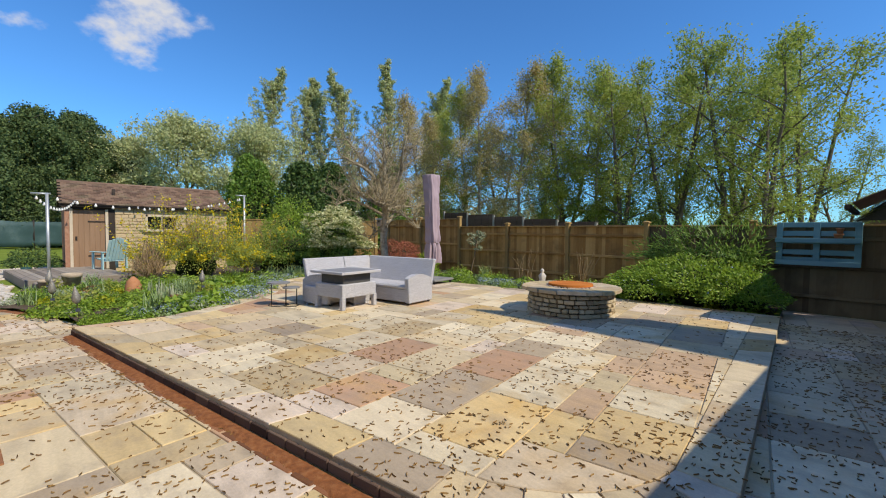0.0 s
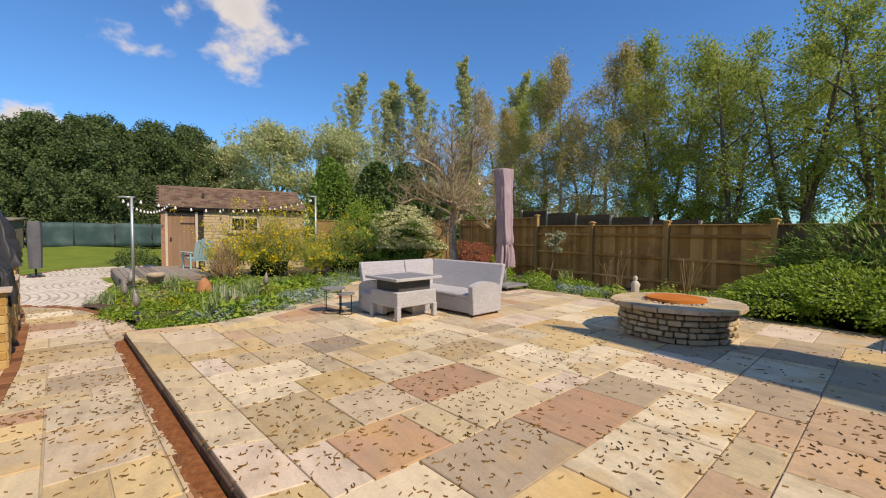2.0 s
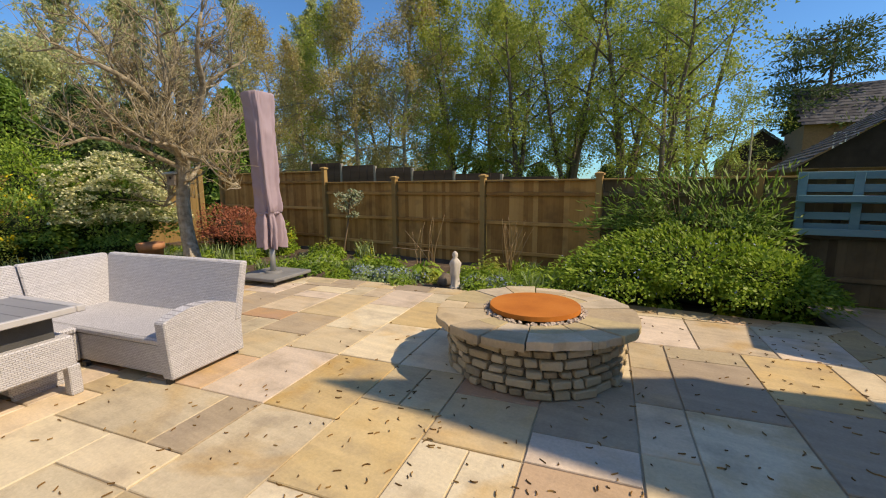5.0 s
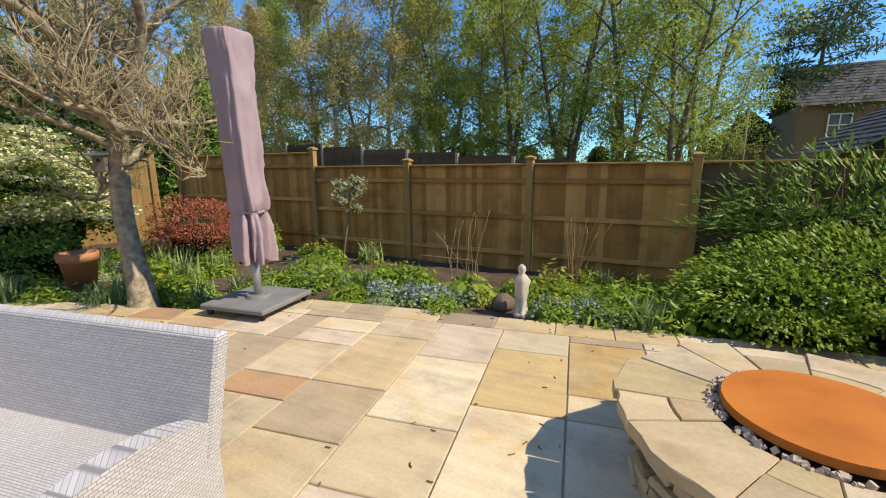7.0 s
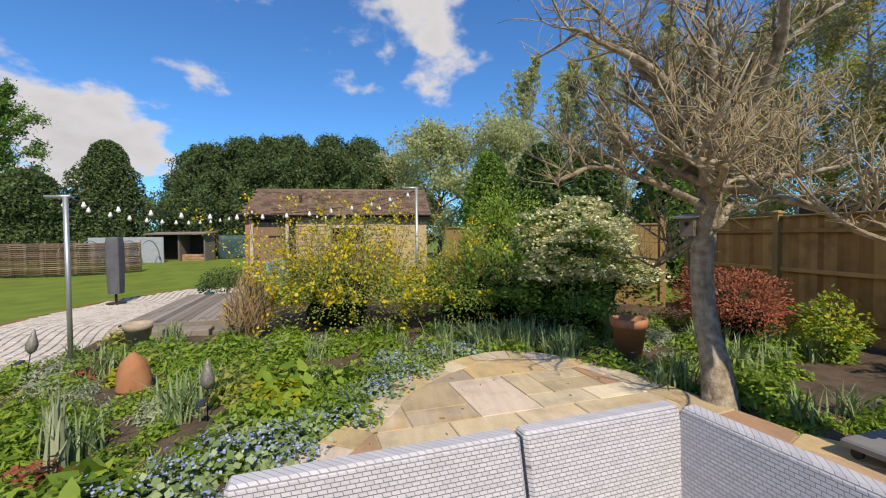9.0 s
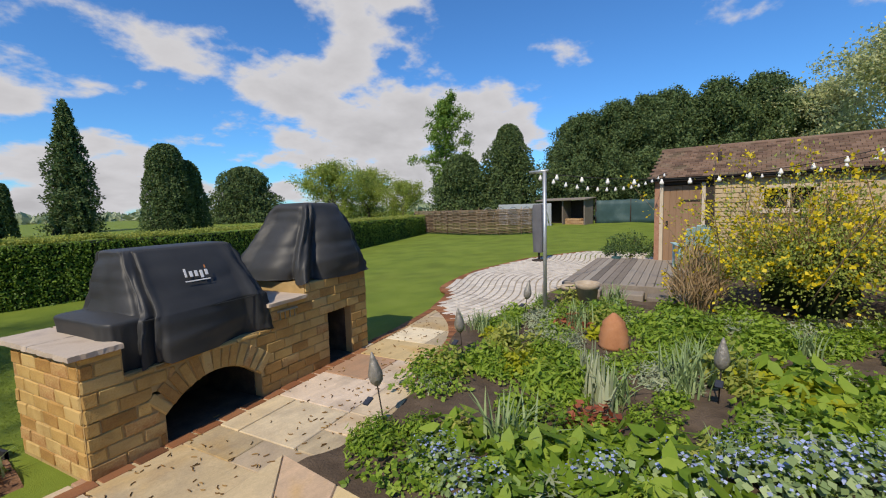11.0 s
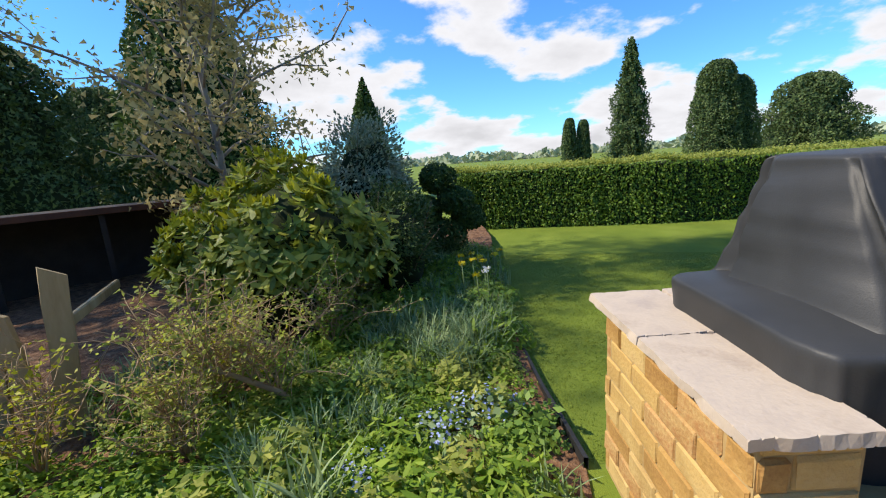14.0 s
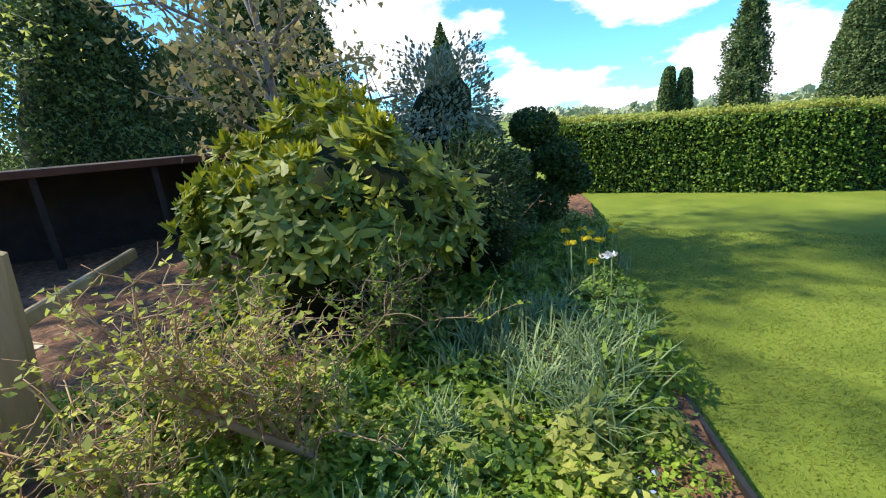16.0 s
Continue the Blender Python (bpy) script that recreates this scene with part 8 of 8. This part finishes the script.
    for x, y, s in ((-3.7, 12.25, 1.35), (-3.75, 13.0, 1.35), (-4.0, 12.65, 1.2), (-3.4, 13.4, 1.1), (-2.5, 9.3, 1.0), (-1.9, 9.0, 0.9)):
        place(3, x, y, -0.08, s)
    n = 0
    while n < 290:
        x, y = rnd.uniform(1.8, 5.6), rnd.uniform(0.0, 6.1)
        if not inside(BED_SHADE, x, y) or math.hypot(x - 2.5, y - 6.0) < 0.3 or not inside(BED_SHADE, x - 0.1, y):
            continue
        if x > 3.9 and noise.noise((x * 1.3, y * 1.3, 3)) < 0.15:
            continue
        place(drift(x, y, (8, 1, 12, 1, 4, 12, 0, 3, 11, 1), 8.0), x, y, -0.16, rnd.uniform(0.6, 1.15))
        n += 1
    for x, y, s in ((2.55, 3.9, 1.1), (2.7, 3.6, 1.0), (2.45, 3.5, 1.0), (2.6, 4.25, 0.9), (3.2, 4.5, 0.8), (3.0, 5.0, 0.8), (2.9, 3.2, 0.9), (3.5, 5.4, 0.8), (2.85, 4.1, 0.9)):
        place(13, x, y, -0.12, s)
    for x, y, s in ((3.9, 4.2, 1.2), (4.2, 4.5, 1.2), (3.6, 5.1, 1.0), (4.4, 5.2, 1.1), (3.3, 5.35, 1.1), (3.7, 5.6, 1.1), (4.1, 5.65, 1.2), (3.95, 5.05, 1.1), (4.5, 5.75, 1.0), (3.0, 5.6, 1.0), (3.35, 4.75, 1.0), (4.55, 4.9, 1.2)):
        place(12, x, y, -0.14, s)
    for x, y, s in ((2.35, 4.75, 1.0), (2.6, 5.0, 1.0), (2.9, 5.45, 0.9)):
        place(2, x, y, -0.14, s)
    n = 0
    while n < 70:
        x, y = rnd.uniform(2.1, 3.8), rnd.uniform(4.1, 5.9)
        if inside(BED_SHADE, x, y) and inside(BED_SHADE, x - 0.12, y) and math.hypot(x - 2.54, y - 5.94) > 0.35:
            place(rnd.choice((12, 0, 12, 11)), x, y, -0.15, rnd.uniform(0.5, 0.85))
            n += 1
    # daffodils by the lawn
    for i, (x, y, c) in enumerate(((2.55, 2.6, "white"), (2.6, 2.3, "yellow"), (2.75, 2.15, "yellow"), (2.85, 2.3, "yellow"), (2.5, 2.0, "yellow"), (2.7, 2.45, "yellow"), (2.62, 2.75, "yellow"), (2.45, 1.75, "yellow"), (2.8, 2.6, "yellow"), (2.68, 1.9, "yellow"), (2.9, 2.05, "yellow"), (2.5, 2.85, "white"))):
        d = tagged(new("daffodil"), "white daffodil on a tall stem" if c == "white" else "yellow daffodil on a tall stem", "flowers", "daffodils")
        d.location = (x, y, -0.2)
        h = 0.4 + 0.05 * (i % 3)
        child("stem", tube_mesh("stem", [[(0, 0, 0, 0.006), (0.02, 0, h, 0.005)]], LEAF["strap"], 5), d)
        child("flower_head", leaf_mesh("flower_head", [(0.02 + 0.03 * math.cos(a), 0.03 * math.sin(a), h + 0.01) for a in np.arange(0, 6.3, 0.7)], 0.06, LEAF[c], 0.6, 0, i), d)
        again(kinds[3], x, y, -0.2, 40 * i, 0.7)


perennials()


def cast_iron_fence():
    """Old post-and-rail fence and dark clipped hedge closing the shaded border."""
    f = tagged(new("cleft_fence"), "weathered cleft timber fence at the end of the border", "fence")
    wood = mat("cleft_timber", [(0.16, 0.12, 0.06), (0.32, 0.25, 0.14), (0.45, 0.37, 0.23)], 0.9, 5, 50, 0.7, stretch=(1, 1, 0.2))

    def cleft(w, d, h, seed):
        """A riven stake: uneven sides and a slanting top."""
        bm = box(-w, w, -d, d, -0.35, h)
        bmesh.ops.subdivide_edges(bm, edges=[e for e in bm.edges if abs(e.verts[0].co.z - e.verts[1].co.z) > 0.3], cuts=5)
        for q in bm.verts:
            q.co.x += 0.018 * noise.noise((q.co.z * 3, seed, q.co.y * 9))
            q.co.y += 0.012 * noise.noise((q.co.z * 4, q.co.x * 9, seed))
            if q.co.z > h - 0.01:
                q.co.z += 0.5 * q.co.x
        return bm

    part("gate_post", cleft(0.065, 0.05, 0.93, 3.1), wood, f, m=pose(4.92, 5.19, 0, 2, -5, 60))
    for i in range(5):
        s = 0.19 + 0.15 * i
        part("pale", cleft(0.05, 0.018, 0.72 - 0.03 * (i % 3), i + 0.5), wood, f, m=pose(4.92 + s * 0.878, 5.19 + s * 0.479, 0, 0, random.Random(i).uniform(-5, 5), 29))
    part("rail", box(0.0, 1.3, -0.02, 0.02, 0.5, 0.58, 0.01), wood, f, m=pose(4.97, 5.13, 0, 0, 0, -55))
    h = tagged(new("hedge"), "dark clipped hedge behind the border", "hedge")
    # Block painted near-black as the shade inside this hedge
    part("core", box(6.4, 9.7, -2.6, -1.9, -0.3, 1.1), mat("hedge_core_shade", [(0.01, 0.016, 0.006), (0.02, 0.03, 0.01)], 0.9, 4, 30, 0.4), h)
    rg = np.random.default_rng(15)
    p = np.column_stack([rg.uniform(6.3, 9.8, 4500), np.where(rg.uniform(0, 1, 4500) < 0.6, -1.87, rg.uniform(-2.6, -1.9, 4500)), rg.uniform(-0.2, 1.12, 4500)])
    p[p[:, 1] < -1.9, 2] = 1.12
    child("foliage", leaf_mesh("foliage", p + rg.normal(size=p.shape) * 0.03, 0.07, LEAF["dark"], 0.6, 0, 15), h)
    r = tagged(new("garden_shelter"), "low dark open shelter with a rusted roof edge", "shelter")
    part("roof", box(-2.4, 3.7, -0.5, 0.5, 1.08, 1.13, 0.01), DARKWOOD, r)
    rust = mat("rusted_edge", [(0.08, 0.035, 0.02), (0.14, 0.06, 0.035)], 0.8, 6, 40, 0.2)
    part("roof_edge", box(-2.4, 3.7, 0.503, 0.54, 1.05, 1.14, 0.006), rust, r)
    for x in (-2.3, -1.2, -0.1, 1.0, 2.2, 3.5):
        part("post", box(x, x + 0.07, 0.4, 0.47, -0.3, 1.078), DARKWOOD, r)
    part("back", box(-2.4, 3.7, -0.5, -0.45, -0.3, 1.078), DARKWOOD, r)
    r.matrix_basis = pose(7.9, 1.0, -0.05, 0, 0, 55)
    # airy birch behind the border; the tall one is unseen, added for dappled shade
    bt = tree("birch_tree", "airy birch with hanging twigs behind the border", "tree", 9.5, 5.5, LEAF["birch"], 5200, 0.085, 91, PALEBARK, 0.14, 0.2, 26, 0.6)
    put(bt, 18.5, 0.6, -0.2, 120, 1.55)
    put(tree("birch_tree", "unseen tall birch added to dapple lawn and border", "tree", 21.5, 7.0, LEAF["birch"], 6500, 0.17, 92, PALEBARK, 0.2, 0.52, 24, 0.0), 17.9, 7.9, -0.2)


cast_iron_fence()


def lawn_blades():
    """Short grass standing on the nearest stretch of lawn."""
    rg = np.random.default_rng(3)
    n = 125000
    x = rg.uniform(-1.6, 2.9, n)
    y = 5.4 - 5.8 * rg.uniform(0, 1, n) ** 1.15
    ok = (x < 1.79 + (5.12 - y) * 0.232) & ~((y > 5.0 + 0.19 * (x - 1.4)) | ((x > -1.75) & (x < 1.6) & (y > 4.95 + 0.19 * (x - 1.4))))
    x, y = x[ok], y[ok]
    z = np.array([ground_z(a, b) + 0.02 * noise.noise((a * 0.4, b * 0.4, 0)) for a, b in zip(x, y)])
    blade = mat("grass_blade", [(0.105, 0.158, 0.016), (0.165, 0.225, 0.023), (0.225, 0.28, 0.042)], 0.7, 3, 20, 0, per="island", trans=0.3)
    me = leaf_mesh("grass_blades", np.column_stack([x, y, z + 0.005]), 0.026, blade, 0.16, 0.1, 3, face=np.tile((0.3, 0.06, 0.8), (len(x), 1)))
    tagged(new("grass_blades", me), "short green grass of the lawn", "grass", kind="stuff")


lawn_blades()


def distance():
    """Low woods along the horizon past the hedge."""
    rg = np.random.default_rng(19)
    a = radians(175) + rg.uniform(0, 1, 9000) * radians(125)
    r = rg.uniform(170, 260, 9000)
    x, y = r * np.cos(a), r * np.sin(a)
    hgt = np.array([3.2 + 2.4 * noise.noise((q * 9, 0, 0)) + 2.0 * noise.noise((q * 31, 0, 0)) for q in a])
    z = -0.5 + rg.uniform(0, 1, 9000) * hgt
    # Grey-green leaf colour paints the distance haze into the woods
    tagged(new("backdrop_woods", leaf_mesh("backdrop_woods", np.column_stack([x, y, z]), 3.2, LEAF["silver"], 0.7, 0, 19)), "low woodland on the horizon, haze painted in its colour", "woodland", kind="stuff")


distance()


# ---- paving pieces ----
FRONT_STEP = [(0.8, 6.94), (6.6, 7.98)] + [(6.72 + 1.47 * math.cos(radians(a)), 9.52 + 1.47 * math.sin(radians(a))) for a in range(-78, 0, 8)]
brick_run("edging", FRONT_STEP, LOW + 0.004, "", 0.13, 0.2, parent=pathway)
brick_run("edging", [(-1.4, 5.54), (1.5, 6.07), (4.73, 6.47)], LOW + 0.006, "", 0.12, 0.21, parent=pathway)
brick_run("edging", smooth_line([(-0.85, 6.84), (-2.05, 6.37), (-2.71, 5.95), (-3.2, 5.45), (-3.55, 4.95)]), LOW + 0.008, "", 0.2, parent=pathway)
brick_run("edging", smooth_line([(-3.55, 4.95), (-4.56, 4.5), (-5.2, 3.9), (-7.34, 3.35), (-9.2, 3.37), (-10.63, 3.44), (-13.2, 4.4)]), LOW + 0.008, "", 0.2, parent=sett_area)
brick_run("edging", smooth_line([(-1.45, 5.46), (-2.45, 5.25), (-3.55, 4.95)]), LOW + 0.008, "", 0.12, parent=pathway)


def step_litter():
    """Rust-brown moss and leaf litter gathered along the foot of the step."""
    earth = mat("rusty_litter", [(0.13, 0.045, 0.016), (0.24, 0.085, 0.028), (0.33, 0.15, 0.06)], 0.95, 22, 120, 0.9, dist=0.01)
    line = resample(FRONT_STEP, 0.03)
    inner, outer = shift_line(line, 0.075), line
    vs, fs = [], []
    for i, (p, q) in enumerate(zip(inner, outer)):
        w = 0.75 + 0.75 * noise.noise((i * 0.09, 2, 0)) + 0.35 * noise.noise((i * 0.6, 5, 0))
        for f, z in ((0.0, 0.012), (0.35, 0.018), (0.75, 0.014), (1.0, -0.006)):
            t = f * (1 + w) * 0.95
            vs.append((p[0] + (q[0] - p[0]) * t, p[1] + (q[1] - p[1]) * t, LOW + z + 0.005 * noise.noise((i * 0.8, f * 7, 1))))
    for i in range(len(line) - 1):
        fs += [(4 * i + k, 4 * i + 4 + k, 4 * i + 5 + k, 4 * i + 1 + k) for k in range(3)]
    tagged(new("step_litter", mesh_of("step_litter", vs, fs, earth, True)), "rust-brown moss and litter along the foot of the step", "litter", kind="stuff")


step_litter()


def riser():
    """The brick face of the terrace step."""
    line = resample([(0.72, 7.0), (6.9, 8.14)], 0.225) + resample(CORNER, 0.2)
    for a, b in zip(line, line[1:]):
        ln = math.hypot(b[0] - a[0], b[1] - a[1])
        ang = math.degrees(math.atan2(b[1] - a[1], b[0] - a[0]))
        child("riser_brick", RISER, terrace, pose((a[0] + b[0]) / 2, (a[1] + b[1]) / 2, -0.077, 0, 0, ang))


RISER = bpy.data.meshes.new("riser_brick")
_b = box(-0.108, 0.108, -0.012, 0.03, -0.036, 0.036, 0.005)
_b.to_mesh(RISER)
_b.free()
RISER.materials.append(mat("dark_riser_brick", [(0.045, 0.028, 0.022), (0.1, 0.06, 0.045), (0.16, 0.11, 0.08)], 0.85, 8, 80, 0.4, per="object"))
riser()


def wavy_setts():
    """Cream setts in rows that swing like waves, following the curve of the area."""
    rnd = random.Random(8)
    cells = []
    for row in range(-4, 60):
        off = row * 0.16
        x = -15.0
        while x < -2.4:
            w = 0.2
            y = 2.3 + off + 0.32 * math.sin(x * 1.15 + 0.5) + 0.05 * (x + 8) + 0.012 * (x + 8) ** 2
            sl = 0.32 * 1.15 * math.cos(x * 1.15 + 0.5) + 0.05 + 0.024 * (x + 8)
            if inside(SETTS, x, y) and inside(SETTS, x + 0.1, y + 0.05) and inside(SETTS, x - 0.1, y - 0.05):
                cells.append((x, y, math.degrees(math.atan(sl))))
            x += w * math.cos(math.atan(sl))
    cells.sort(key=lambda c: -c[0])
    me = bpy.data.meshes.new("sett")
    bm = box(-0.095, 0.095, -0.063, 0.063, -0.05, 0.0, 0.01)
    bm.to_mesh(me)
    bm.free()
    me.materials.append(CREAM_SETT)
    for x, y, a in cells[:290]:
        child("sett", me, sett_area, pose(x, y, LOW + 0.012 + rnd.uniform(-0.004, 0.004), 0, 0, a + rnd.uniform(-1.5, 1.5)))
    vs, fs = [], []
    for x, y, a in cells[290:]:
        v, f = prism([(-0.095, -0.063), (0.095, -0.063), (0.095, 0.063), (-0.095, 0.063)], -0.04, 0.0, 0.01)
        m = pose(x, y, LOW + 0.012 + rnd.uniform(-0.004, 0.004), 0, 0, a)
        b0 = len(vs)
        vs += [tuple(m @ Vector(q)) for q in v]
        fs += [tuple(b0 + i for i in q) for q in f]
    tagged(child("far_setts", mesh_of("far_setts", vs, fs, CREAM), sett_area), kind="stuff")


CREAM_SETT = mat("cream_sett_near", [(0.42, 0.37, 0.31), (0.62, 0.56, 0.48), (0.54, 0.49, 0.42)], 0.8, 3, 70, 0.3, per="object")
wavy_setts()
lay_slabs(TERRACE, terrace, 0.0, PAVE_TURN, 5, 0.33)
lay_slabs(PATHWAY, pathway, LOW, PAVE_TURN, 9, 0.0)


def catkins():
    """Fallen birch catkins scattered over the paving, thickest by the house."""
    rnd = random.Random(77)
    rust = mat("dry_catkin", [(0.08, 0.045, 0.015), (0.19, 0.1, 0.03), (0.3, 0.19, 0.07)], 0.9, 5, 60, 0.2, per="island")
    vs, fs = [], []
    n = 0
    while n < 8200:
        x, y = rnd.uniform(-3.5, 9.7), rnd.uniform(4.8, 16)
        up = inside(TERRACE, x, y)
        if not up and not inside(PATHWAY, x, y):
            continue
        thick = min(1, max(0.06, (x - 1.5) / 5)) * min(1, max(0.12, (13.5 - y) / 4)) if up else (0.9 if x > 2.5 else 0.35)
        patch = 0.6 + 0.9 * noise.noise((x * 1.1, y * 1.1, 5))
        if rnd.random() > thick * patch:
            continue
        n += 1
        z = 0.006 if up else LOW + 0.006
        a, ln, bend = rnd.uniform(0, 6.28), rnd.uniform(0.02, 0.05), rnd.uniform(-1.6, 1.6)
        b0 = len(vs)
        px, py = x, y
        for j in range(4):
            t = a + bend * j / 3
            w = 0.0034 * (1, 1.2, 1.1, 0.5)[j]
            vs += [(px - math.sin(t) * w, py + math.cos(t) * w, z - 0.003), (px, py, z + 0.004), (px + math.sin(t) * w, py - math.cos(t) * w, z - 0.003)]
            px, py = px + math.cos(t) * ln / 3, py + math.sin(t) * ln / 3
        for j in range(3):
            fs += [(b0 + 3 * j, b0 + 3 * j + 1, b0 + 3 * j + 4, b0 + 3 * j + 3), (b0 + 3 * j + 1, b0 + 3 * j + 2, b0 + 3 * j + 5, b0 + 3 * j + 4)]
    tagged(new("fallen_catkins", mesh_of("fallen_catkins", vs, fs, rust)), "dry brown catkins littering the paving", "litter", kind="stuff")


catkins()
